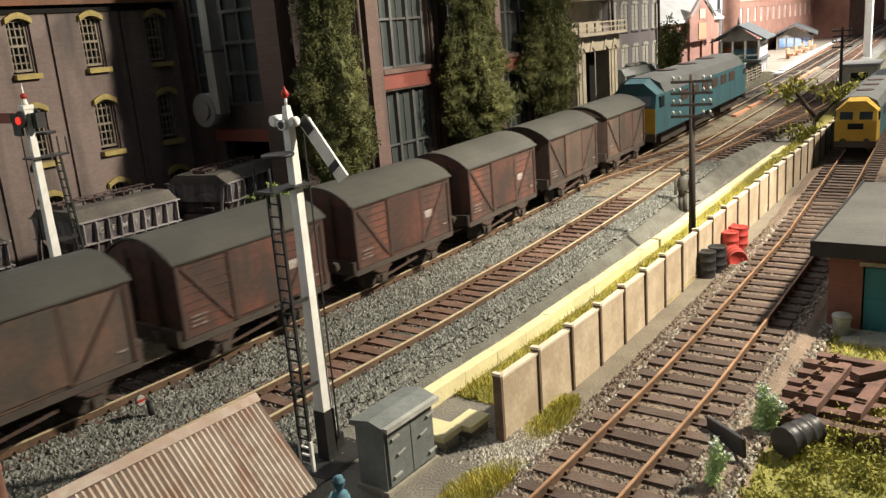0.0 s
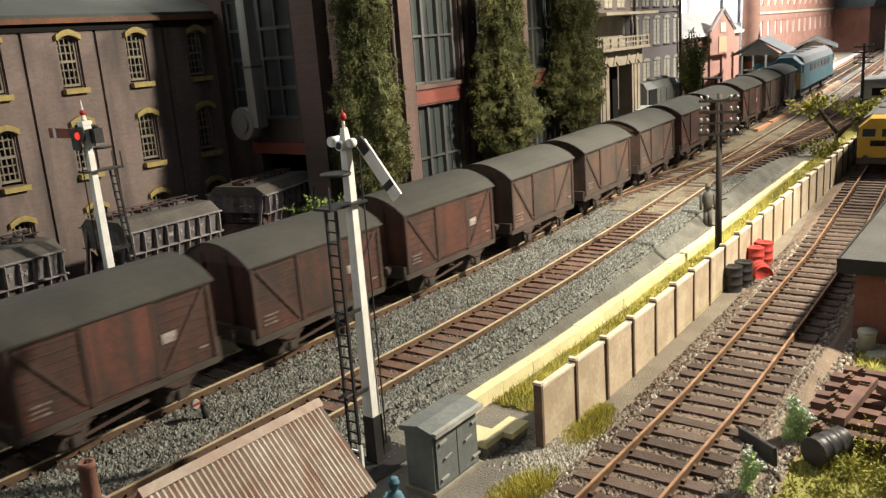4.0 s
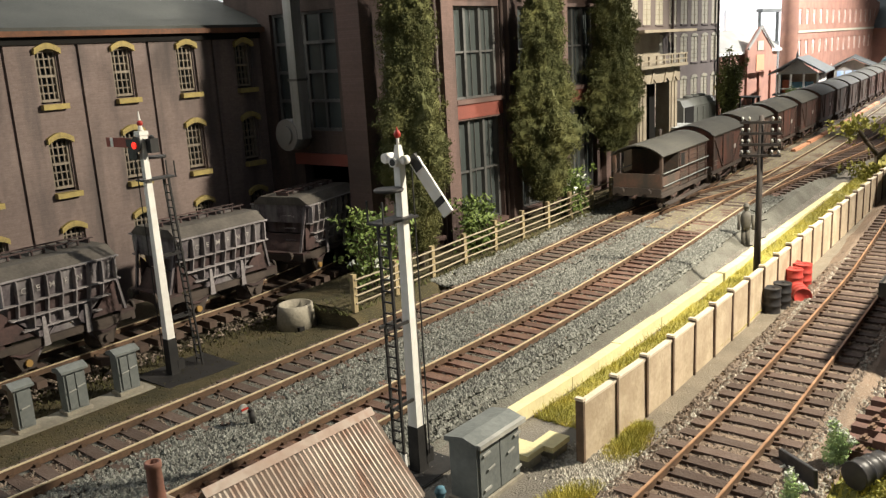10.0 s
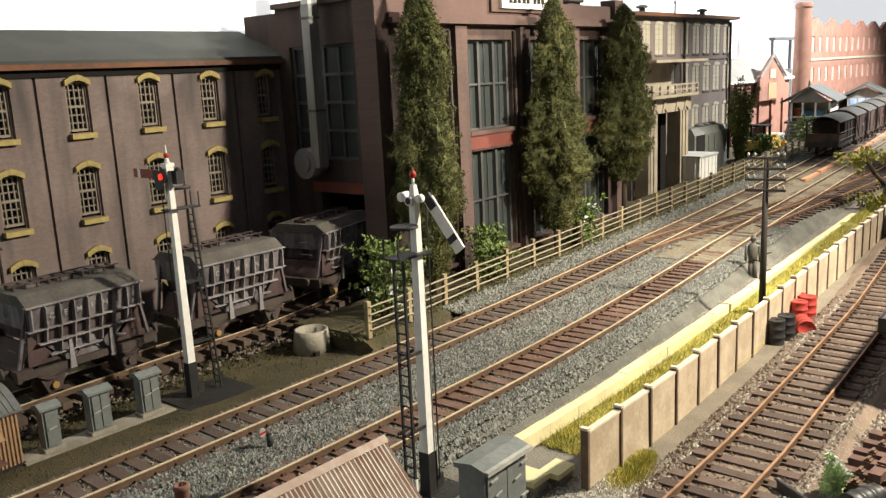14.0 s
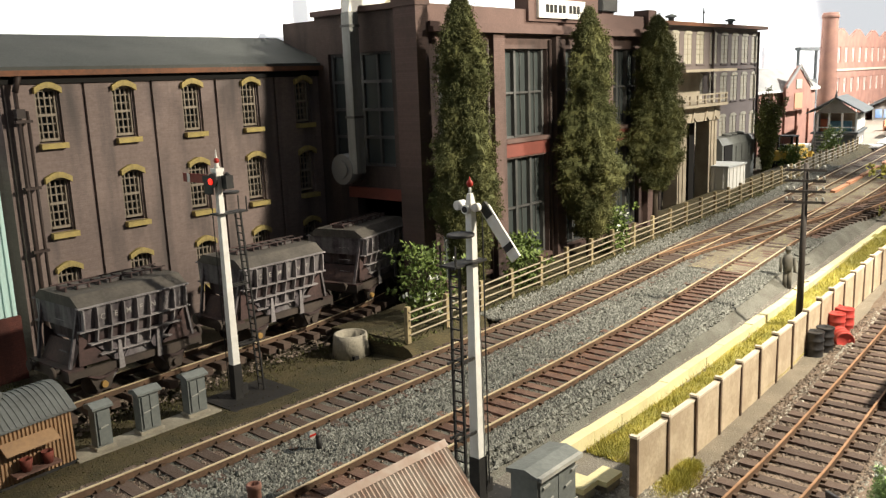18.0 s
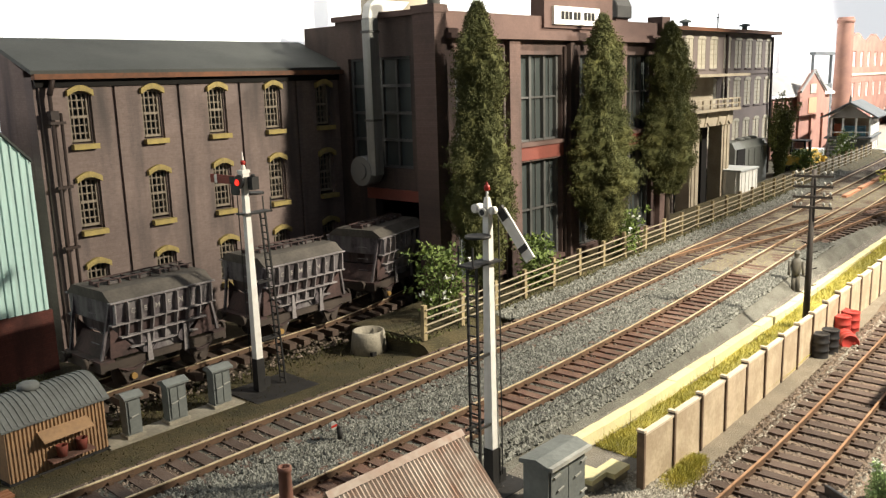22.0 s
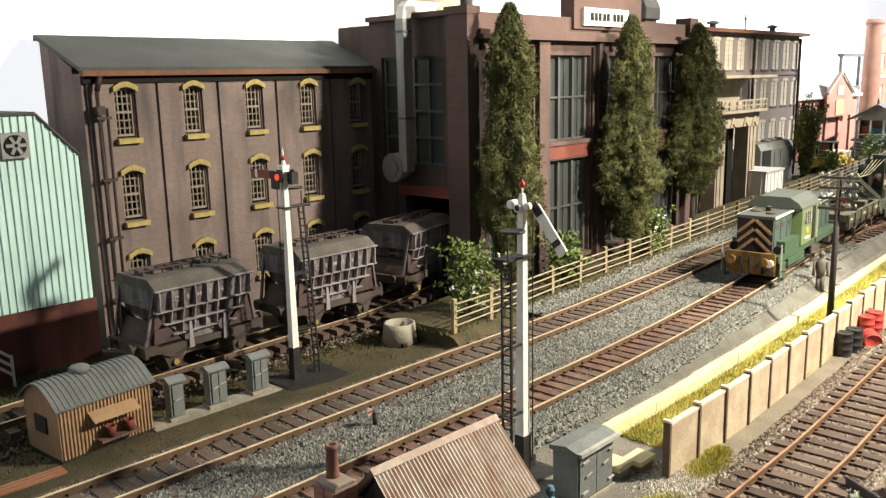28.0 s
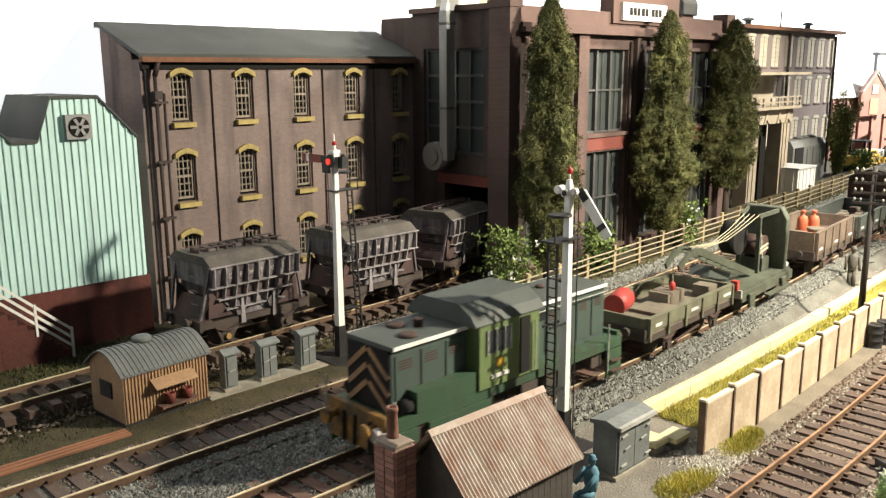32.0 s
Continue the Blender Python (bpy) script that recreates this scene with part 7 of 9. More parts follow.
def shrub(x, y, z, h, r, seed, label, flowers=True, name="flowering_shrub"):
    t = thing(name, (x, y, z), label, "shrub", "flowering shrubs")
    q = random.Random(seed)
    for i in range(7):
        a = q.uniform(0, 6.28)
        part("stem", tube(B(), (0, 0, -0.01), (r * 0.6 * math.cos(a), r * 0.6 * math.sin(a), h * q.uniform(0.5, 0.95)), 0.005, 0.002, 5), M_BARK, t)
    cl = [(r * q.gauss(0, 0.5), r * q.gauss(0, 0.5), h * q.uniform(0.12, 1.0)) for _ in range(90)]
    leafage("foliage", M_LEAF, cl, 16, 0.018, 0.013, t, seed)
    if flowers:
        leafage("blossom", M_BLOSSOM, [(r * q.gauss(0, 0.6), r * q.gauss(-0.4, 0.4), h * q.uniform(0.2, 0.9)) for _ in range(11)], 7, 0.008, 0.011, t, seed + 1, "white blossom")
    return t


shrub(2.66, 2.99, -0.03, 0.36, 0.125, 21, "leafy green shrub with white blossom behind the fence")
shrub(3.49, 3.02, -0.03, 0.27, 0.12, 22, "rounded green shrub behind the fence", False)
shrub(4.45, 3.00, -0.02, 0.30, 0.10, 23, "white-flowered shrub behind the fence")
shrub(9.2, 3.5, 0.02, 0.24, 0.11, 24, "white-flowered shrub by the far fence")
shrub(10.9, 3.62, 0.02, 0.30, 0.13, 25, "green shrub with pale blossom by the far fence")


M_FIR = mat("conifer_green", (0.15, 0.165, 0.045), 0.85, second=(0.08, 0.09, 0.026), fine=420, coarse=70, mix=0.9, bump=0)


def fir(x, y, z, h, seed):
    t = thing("dark_conifer", (x, y, z), "ragged dark green conifer with upswept branches", "tree")
    q = random.Random(seed)
    part("trunk", tube(B(), (0, 0, -0.12), (0, 0, h * 0.9), 0.03, 0.006, 8), M_BARK, t)
    cl = []
    shoots = [(q.uniform(0, 6.28), h * q.uniform(0.02, 0.25), h * q.uniform(0.04, 0.14), h * q.uniform(0.35, 0.68)) for _ in range(56)]
    shoots += [(0.2, 0.25 * h, 0.42 * h, 0.52 * h), (-0.2, 0.3 * h, 0.36 * h, 0.56 * h), (3.2, 0.3 * h, 0.26 * h, 0.46 * h), (3.0, 0.2 * h, 0.22 * h, 0.36 * h), (0.4, 0.4 * h, 0.08 * h, 0.58 * h), (2.0, 0.4 * h, 0.06 * h, 0.5 * h)]
    for a, z0, L, up in shoots:
        tip = (L * math.cos(a), L * math.sin(a), z0 + up)
        part("limb", tube(B(), (0, 0, z0), tip, 0.009, 0.003, 5), M_BARK, t)
        for k in range(14):
            f = k / 13
            cl.append((tip[0] * f, tip[1] * f, z0 + up * f ** 1.3))
    leafage("crown", M_FIR, cl, 30, 0.019, 0.013, t, seed)
    return t


fir(8.85, 3.66, -0.02, 0.92, 31)

sm = thing("small_tree", (6.6, 1.74, -0.05), "small forked tree with thin yellow-green foliage", "tree")
sm.scale = (1.25, 1.25, 1.55)
for pts in (((0, 0, -0.02), (0.02, 0.0, 0.12), (-0.02, 0.05, 0.18), (-0.05, 0.09, 0.24)), ((0.02, 0, 0.10), (0.03, -0.09, 0.18), (0.02, -0.15, 0.23))):
    bm = B()
    for p, q_ in zip(pts, pts[1:]):
        tube(bm, p, q_, 0.014, 0.010, 7)
    part("trunk", bm, M_BARK, sm)
qq = random.Random(5)
leafage("crown", M_MOSS, [(qq.gauss(-0.03, 0.05), qq.gauss(0.11, 0.055), qq.gauss(0.25, 0.022)) for _ in range(40)] + [(qq.gauss(0.02, 0.05), qq.gauss(-0.17, 0.05), qq.gauss(0.23, 0.025)) for _ in range(40)] + [(qq.gauss(0, 0.06), qq.gauss(0.03, 0.07), qq.gauss(0.04, 0.025)) for _ in range(50)], 14, 0.012, 0.011, sm, 40)


def tufts(name, m, count, area, z, h, label, seed, lean=1.1, wide=0.0028):
    """Grass blades as thin triangles, joined."""
    r = random.Random(seed)
    vs, fs = [], []
    for i in range(count):
        x, y, k = area(r)
        a, ln = r.uniform(0, 6.28), h * k * r.uniform(0.5, 1.2)
        dx, dy = ln * lean * r.uniform(0, 1) * math.cos(a), ln * lean * r.uniform(0, 1) * math.sin(a)
        b = r.uniform(0, 6.28)
        wx, wy = wide * math.cos(b), wide * math.sin(b)
        zz = z + rise(x)
        vs += [(x - wx, y - wy, zz), (x + wx, y + wy, zz), (x + dx, y + dy, zz + ln)]
        fs.append((3 * i, 3 * i + 1, 3 * i + 2))
    me = bpy.data.meshes.new(name)
    me.from_pydata([(U * a, U * b, U * c) for a, b, c in vs], [], fs)
    me.materials.append(m)
    return tagged(new(name, me), label, "grass", kind="stuff")


def verge_area(r):
    x = 1.98 + 5.2 * r.random() ** 1.3
    f = r.random()
    a, b = 1.435 + bend_yard(x), 1.685 + bend(x)
    return x, a + (b - a) * f, 0.35 + 0.5 * f


tufts("verge_grass", M_GRASS, 36000, verge_area, -0.092, 0.034, "yellow-green grass verge between kerb and fence", 51, wide=0.0022)


def blob_area(blobs):
    def area(r):
        bx, by, rx, ry = r.choice(blobs)
        a, d = r.uniform(0, 6.28), r.random() ** 0.6
        return bx + rx * d * math.cos(a), by + ry * d * math.sin(a), 1.15 - 0.6 * d
    return area


tufts("grass_tuft", M_GRASS, 11000, blob_area([(1.57, 1.345, 0.11, 0.08), (1.64, 1.33, 0.10, 0.07), (1.99, 1.365, 0.13, 0.055), (1.93, 1.355, 0.10, 0.05), (2.06, 1.375, 0.07, 0.035)]), -0.095, 0.032, "tufts of yellow-green grass by the fence end", 52, wide=0.0018)
tufts("lineside_grass", M_OLIVE, 9000, lambda r: (lambda x, y: (x, y if not (0.92 < x < 1.52 and 2.99 < y < 3.12) else y - 0.14, r.uniform(0.3, 1.0)))(r.uniform(0.2, 2.5), 2.80 + 0.55 * r.random() ** 1.6), -0.115, 0.022, "short dull olive grass on the dark earth beside the line", 53, wide=0.004)
tufts("bank_grass", M_GREEN, 7000, lambda r: (lambda x: (x, 2.83 + 0.22 * r.random() + bend(x), r.uniform(0.3, 1.0)))(r.uniform(2.3, 7.5)), -0.035, 0.035, "green weeds along the fence bank", 54, wide=0.004)
tufts("scrub_grass", M_GRASS, 9000, lambda r: (r.uniform(1.2, 3.2), 0.25 + 0.62 * r.random(), r.uniform(0.3, 1.0)), -0.105, 0.03, "rough grass beside the yard siding", 55, wide=0.004)
tufts("shed_grass", M_GREEN, 5000, lambda r: (r.uniform(0.1, 1.2), r.uniform(3.7, 4.08), r.uniform(0.3, 1.0)), -0.128, 0.025, "mossy green grass in front of the shed", 56, wide=0.004)

moss = thing("moss_clumps", (1.9, 0.62, -0.10), "lumps of yellow-green moss and low scrub", "moss", kind="stuff")
qq = random.Random(8)
cl = []
for i in range(34):
    cx, cy, cr = qq.uniform(-0.35, 0.45), qq.uniform(-0.3, 0.17), qq.uniform(0.03, 0.06)
    for k in range(16):
        cl.append((cx + cr * qq.gauss(0, 0.5), cy + cr * qq.gauss(0, 0.5), abs(cr * qq.gauss(0.2, 0.3))))
leafage("moss", M_MOSS, cl, 40, 0.012, 0.005, moss, 61)
for x, y, hh, sd in ((2.153, 0.872, 0.135, 62), (1.845, 0.888, 0.125, 63), (2.175, 0.858, 0.10, 64)):
    w = thing("pale_weed", (x, y, -0.10), "tall pale green weed spike with white flower heads", "weed", "pale weeds")
    q = random.Random(sd)
    part("stem", tube(B(), (0, 0, 0), (0.004, -0.004, hh), 0.004, 0.002, 6), M_MINT, w)
    part("stem", tube(B(), (0, 0, hh * 0.35), (0.004, -0.032, hh * 0.78), 0.003, 0.002, 6), M_MINT, w)
    spike = []
    for i in range(120):
        f = q.random()
        r_, a_ = (0.021 - 0.012 * f) * math.sqrt(q.random()), q.uniform(0, 6.28)
        spike.append((r_ * math.cos(a_) + 0.004 * f, r_ * math.sin(a_) - 0.004 * f, hh * (0.04 + 0.93 * f)))
        if i % 4 == 0:
            spike.append((0.004 * f + q.gauss(0, 0.005), -0.032 * f + q.gauss(0, 0.005), hh * (0.35 + 0.43 * f)))
    leafage("foliage", M_MINT, spike, 9, 0.0035, 0.0042, w, sd)
    leafage("flower_head", M_BLOSSOM, [(0.004 + q.gauss(0, 0.008), -0.004 + q.gauss(0, 0.008), hh * q.uniform(0.82, 1.03)) for _ in range(18)] + [(0.004, -0.032 + q.gauss(0, 0.006), hh * q.uniform(0.72, 0.82)) for _ in range(8)], 8, 0.003, 0.0038, w, sd + 9, "white flower heads")


# ---- loose stones ----
def bed_z(x, y):
    v = y - bend(x)
    if v < 1.86:
        return -0.10 + 0.062 * max(0, (v - 1.78) / 0.08) + rise(x)
    if v > 2.66:
        return -0.030 - 0.078 * min(1, (v - 2.66) / 0.14) + rise(x)
    return -0.035 + 0.006 * (v > 2.36 or y - bend_near(x) < 2.18) + rise(x)


def keep_off(v, rails):
    return any(abs(v - q) < 0.012 for q in rails)


def mid_area(r):
    while True:
        x = 0.1 + 4.9 * r.random() ** 1.15
        v = r.uniform(2.04, 2.432)
        if not keep_off(v, (2.115, 2.437)) and not v + bend(x) < 2.122 + bend_near(x):
            return x, v + bend(x)


specks("ballast_stones", M_STONE, 24000, mid_area, bed_z, 0.0095, random.Random(71), "loose pale grey ballast stones between the lines", "ballast", lift=0.003)
specks("shoulder_stones", M_STONE, 17000, lambda r: (lambda x: (x, r.uniform(1.82, 1.94) + bend_near(x)))(0.6 + 4.8 * r.random() ** 1.2), bed_z, 0.010, random.Random(72), "loose grey ballast stones along the near shoulder", "ballast", lift=0.006)
specks("far_shoulder_stones", M_STONE_DARK, 8000, lambda r: (lambda x: (x, r.uniform(2.62, 2.78) + bend(x)))(-0.3 + 7.5 * r.random() ** 1.4), bed_z, 0.0105, random.Random(73), "dark ballast stones along the far shoulder", "ballast", lift=0.003)
specks("fence_foot_stones", M_STONE, 9000, lambda r: (lambda x: (x, r.uniform(2.66, 2.85) + bend(x)))(2.9 + 6.5 * r.random() ** 1.3), lambda x, y: (lambda v: -0.036 + rise(x) if v < 2.72 else -0.046 + 0.29 * max(0, v - 2.80) + rise(x))(y - bend(x)), 0.0105, random.Random(81), "grey ballast stones spread to the foot of the fence", "ballast", lift=0.003)
specks("four_foot_stones", M_STONE_DARK, 6500, lambda r: (lambda x, k: (x, (r.uniform(1.955, 2.09) + bend_near(x)) if k else (r.uniform(2.45, 2.59) + bend(x))))(0.2 + 5.5 * r.random() ** 1.4, r.random() < 0.5), lambda x, y: -0.0275 + rise(x), 0.0060, random.Random(74), "rust-brown small stones between the rails", "ballast")
specks("yard_stones", M_STONE_DARK, 14000, lambda r: (lambda x, k: (x, (r.uniform(1.20, 1.33) if k < 0.35 else r.uniform(0.84, 1.01) if k < 0.68 else r.uniform(1.04, 1.175)) + bend_yard(x)))(1.2 + 4.2 * r.random() ** 1.4, r.random()), lambda x, y: -0.0765 + rise(x) if 0.92 < y - bend_yard(x) < 1.29 else -0.088 + rise(x), 0.0085, random.Random(75), "dark stones beside the yard siding", "ballast")
specks("white_gravel", M_STONE_PALE, 3200, lambda r: (1.80 + r.gauss(0, 0.055), 1.375 + r.gauss(0, 0.05)), lambda x, y: -0.086, 0.008, random.Random(76), "patch of pale loose gravel by the fence end", "gravel")
specks("pale_yard_stones", M_STONE_PALE, 4200, lambda r: (lambda x, k: (x, (r.uniform(1.25, 1.30) if k < 0.4 else r.uniform(0.84, 0.95)) + bend_yard(x)))(1.2 + 4.0 * r.random() ** 1.4, r.random()), lambda x, y: -0.079 + rise(x) if 0.92 < y - bend_yard(x) < 1.29 else -0.09 + rise(x), 0.009, random.Random(77), "pale stones scattered along the yard siding", "gravel")
specks("path_grit", M_STONE_PALE, 1500, lambda r: (lambda x: (x, r.uniform(1.74, 1.84) + bend(x)))(1.5 + 4.5 * r.random()), lambda x, y: -0.083 + rise(x), 0.0035, random.Random(78), "fine pale grit on the cinder path", "gravel")
specks("siding_stones", M_STONE_DARK, 3000, lambda r: (lambda x: (x, 3.39 + siding(x) + r.uniform(-0.12, 0.3)))(r.uniform(0.0, 3.0)), lambda x, y: -0.10, 0.009, random.Random(79), "dark stones along the works siding", "ballast")

tufts("turnout_weeds", M_MOSS, 5000, lambda r: (lambda x: (x, r.choice((2.36, 2.24, 2.31, 2.12)) + r.gauss(0, 0.03) + 0.85 * bend_near(x) * 0.9, r.uniform(0.3, 1.0)))(5.0 + 3.6 * r.random()), -0.045, 0.022, "yellow-green weeds among the turnouts", 57, wide=0.005)
specks("turnout_stones", M_STONE_PALE, 3500, lambda r: (lambda x: (x, r.uniform(1.86, 2.42) + 0.9 * bend_near(x)))(4.7 + 4.2 * r.random()), lambda x, y: -0.036 + rise(x), 0.0085, random.Random(80), "pale stones scattered round the turnouts", "gravel")

# ---- figures and small clutter ----
M_FIGDARK = mat("figure_dark", (0.13, 0.12, 0.10), 0.8, second=(0.06, 0.058, 0.05), fine=500, coarse=200)
M_FIGBLUE = mat("figure_blue", (0.10, 0.24, 0.30), 0.8, second=(0.06, 0.10, 0.14), fine=500, coarse=160)


def figure(at, m, label, rz=0.0, sit=False):
    bm = B()
    if not sit:
        for s in (-1, 1):
            tube(bm, (0, s * 0.012, 0), (0, s * 0.010, 0.105), 0.011, 0.013, 8)
            tube(bm, (0.002, s * 0.034, 0.175), (0.012, s * 0.036, 0.095), 0.009, 0.007, 8)
    else:
        for s in (-1, 1):
            tube(bm, (0, s * 0.014, 0.09), (0.055, s * 0.014, 0.085), 0.013, 0.011, 8)
            tube(bm, (0.055, s * 0.014, 0.085), (0.06, s * 0.014, 0.0), 0.011, 0.010, 8)
            tube(bm, (0, s * 0.034, 0.17), (0.05, s * 0.03, 0.12), 0.010, 0.008, 8)
    lathe(bm, [(0.020, 0.095), (0.026, 0.13), (0.028, 0.165), (0.020, 0.186), (0.009, 0.19), (0.009, 0.197), (0.014, 0.205), (0.015, 0.216), (0.018, 0.219), (0.014, 0.222), (0.013, 0.232), (0.004, 0.236)], n=12)
    return solo("model_figure", bm, m, label, "model figure", at, "model figures", rz)


figure((4.32, 1.865, -0.086 + rise(4.3)), M_FIGDARK, "small painted model workman standing on the cinder path", 200)
figure((1.25, 1.455, -0.092), M_FIGBLUE, "small model workman in blue seated by the hut", 160, True).scale = (0.78, 0.78, 0.78)
lev = thing("point_lever", (1.385, 2.31, -0.05), "small black point lever with a pale disc in the ballast", "point lever")
part("base", bevelled(box(B(), -0.035, 0.035, -0.02, 0.02, 0, 0.014), 0.003), M_SIGBLACK, lev)
part("lever", tube(tube(B(), (0.012, 0, 0.012), (0.010, 0.0, 0.062), 0.009, n=8), (0.010, 0, 0.06), (-0.006, 0.0, 0.082), 0.007, n=8), M_SIGBLACK, lev)
part("disc", tube(B(), (-0.016, -0.006, 0.078), (-0.016, 0.004, 0.078), 0.014, n=16), M_CABPALE, lev, "pale disc with a red band")
part("disc_band", box(B(), -0.028, -0.004, -0.0075, -0.0062, 0.0745, 0.0815), M_FINIAL, lev, "red band on the disc")
M_RUSTORANGE = mat("orange_rust", (0.28, 0.13, 0.07), 0.8, second=(0.24, 0.11, 0.06), fine=600, coarse=90)
sr = thing("spare_rails", (0.16, 2.92, -0.108), "rusty spare rails lying beside the line", "rail")
for i in range(3):
    part("rail_length", beam(B(), (-0.5, 0.03 * i - 0.01, 0.006), (0.42, 0.022 * i, 0.006), 0.014, 0.016), M_RUSTORANGE, sr)
for y in (0.0, 0.035):
    rod = thing("marker_rod", (0.33, 2.22 + y, -0.036), "red marker rod with a yellow end lying in the ballast", "marker rod", "marker rods", rz=12)
    part("rod", tube(B(), (-0.25, 0, 0.006), (0.0, 0, 0.006), 0.006, n=7), M_POT, rod)
    part("tip", tube(B(), (0.0, 0, 0.006), (0.045, 0, 0.006), 0.008, n=7), M_AXLEYEL, rod, "yellow tip")

# ---- the far works and the station ----
M_FARMILL = mat("far_mill_wall", (0.24, 0.20, 0.182), 0.9, second=(0.18, 0.15, 0.138), fine=900, coarse=40, mix=0.8, bump=0.2)
M_CREAMWIN = mat("cream_window", (0.56, 0.52, 0.41), 0.6, second=(0.38, 0.35, 0.27), fine=500, coarse=90, mix=0.6, bump=0)
M_PORTAL = mat("portal_concrete", (0.46, 0.40, 0.30), 0.9, second=(0.32, 0.275, 0.205), fine=900, coarse=60, mix=0.8, bump=0.3)
M_TANK = mat("tank_grey", (0.20, 0.21, 0.19), 0.6, second=(0.14, 0.145, 0.135), fine=600, coarse=70, mix=0.7)
M_BOXSIDE = mat("container_grey", (0.55, 0.58, 0.58), 0.6, second=(0.46, 0.48, 0.48), fine=500, coarse=60, mix=0.6, bump=0.1)
M_DIGGER = mat("digger_yellow", (0.62, 0.42, 0.07), 0.6, second=(0.48, 0.32, 0.05), fine=500, coarse=70, mix=0.6)
M_REDBRICK = mat("far_red_brick", (0.41, 0.22, 0.165), 0.9, second=(0.29, 0.16, 0.125), fine=900, coarse=50, mix=0.8, bump=0.2)
M_PALEROOF = mat("pale_slate", (0.34, 0.33, 0.30), 0.8, second=(0.25, 0.245, 0.23), fine=800, coarse=50, mix=0.7)
M_DARKROOF = mat("dark_slate", (0.13, 0.14, 0.14), 0.75, second=(0.09, 0.10, 0.10), fine=800, coarse=50, mix=0.7)
M_BOXGREY = mat("signal_box_grey", (0.30, 0.29, 0.26), 0.8, second=(0.2, 0.19, 0.175), fine=700, coarse=60, mix=0.7)
M_BOXINSIDE = mat("box_inside", (0.52, 0.40, 0.28), 0.8, second=(0.35, 0.25, 0.18), fine=300, coarse=40, mix=0.8)
M_POSTER = mat("blue_poster", (0.10, 0.24, 0.55), 0.6, second=(0.35, 0.45, 0.62), fine=260, coarse=40, mix=0.9, bump=0)
M_PLATFACE = mat("platform_brick", (0.46, 0.24, 0.16), 0.9, second=(0.38, 0.22, 0.15), fine=900, coarse=60, mix=0.8)
M_PLATTOP = mat("platform_top", (0.36, 0.31, 0.25), 0.9, second=(0.27, 0.235, 0.19), fine=900, coarse=60, mix=0.7)
M_BARRIER = mat("orange_barrier", (0.68, 0.33, 0.19), 0.7, second=(0.55, 0.28, 0.17), fine=500, coarse=60, mix=0.6)


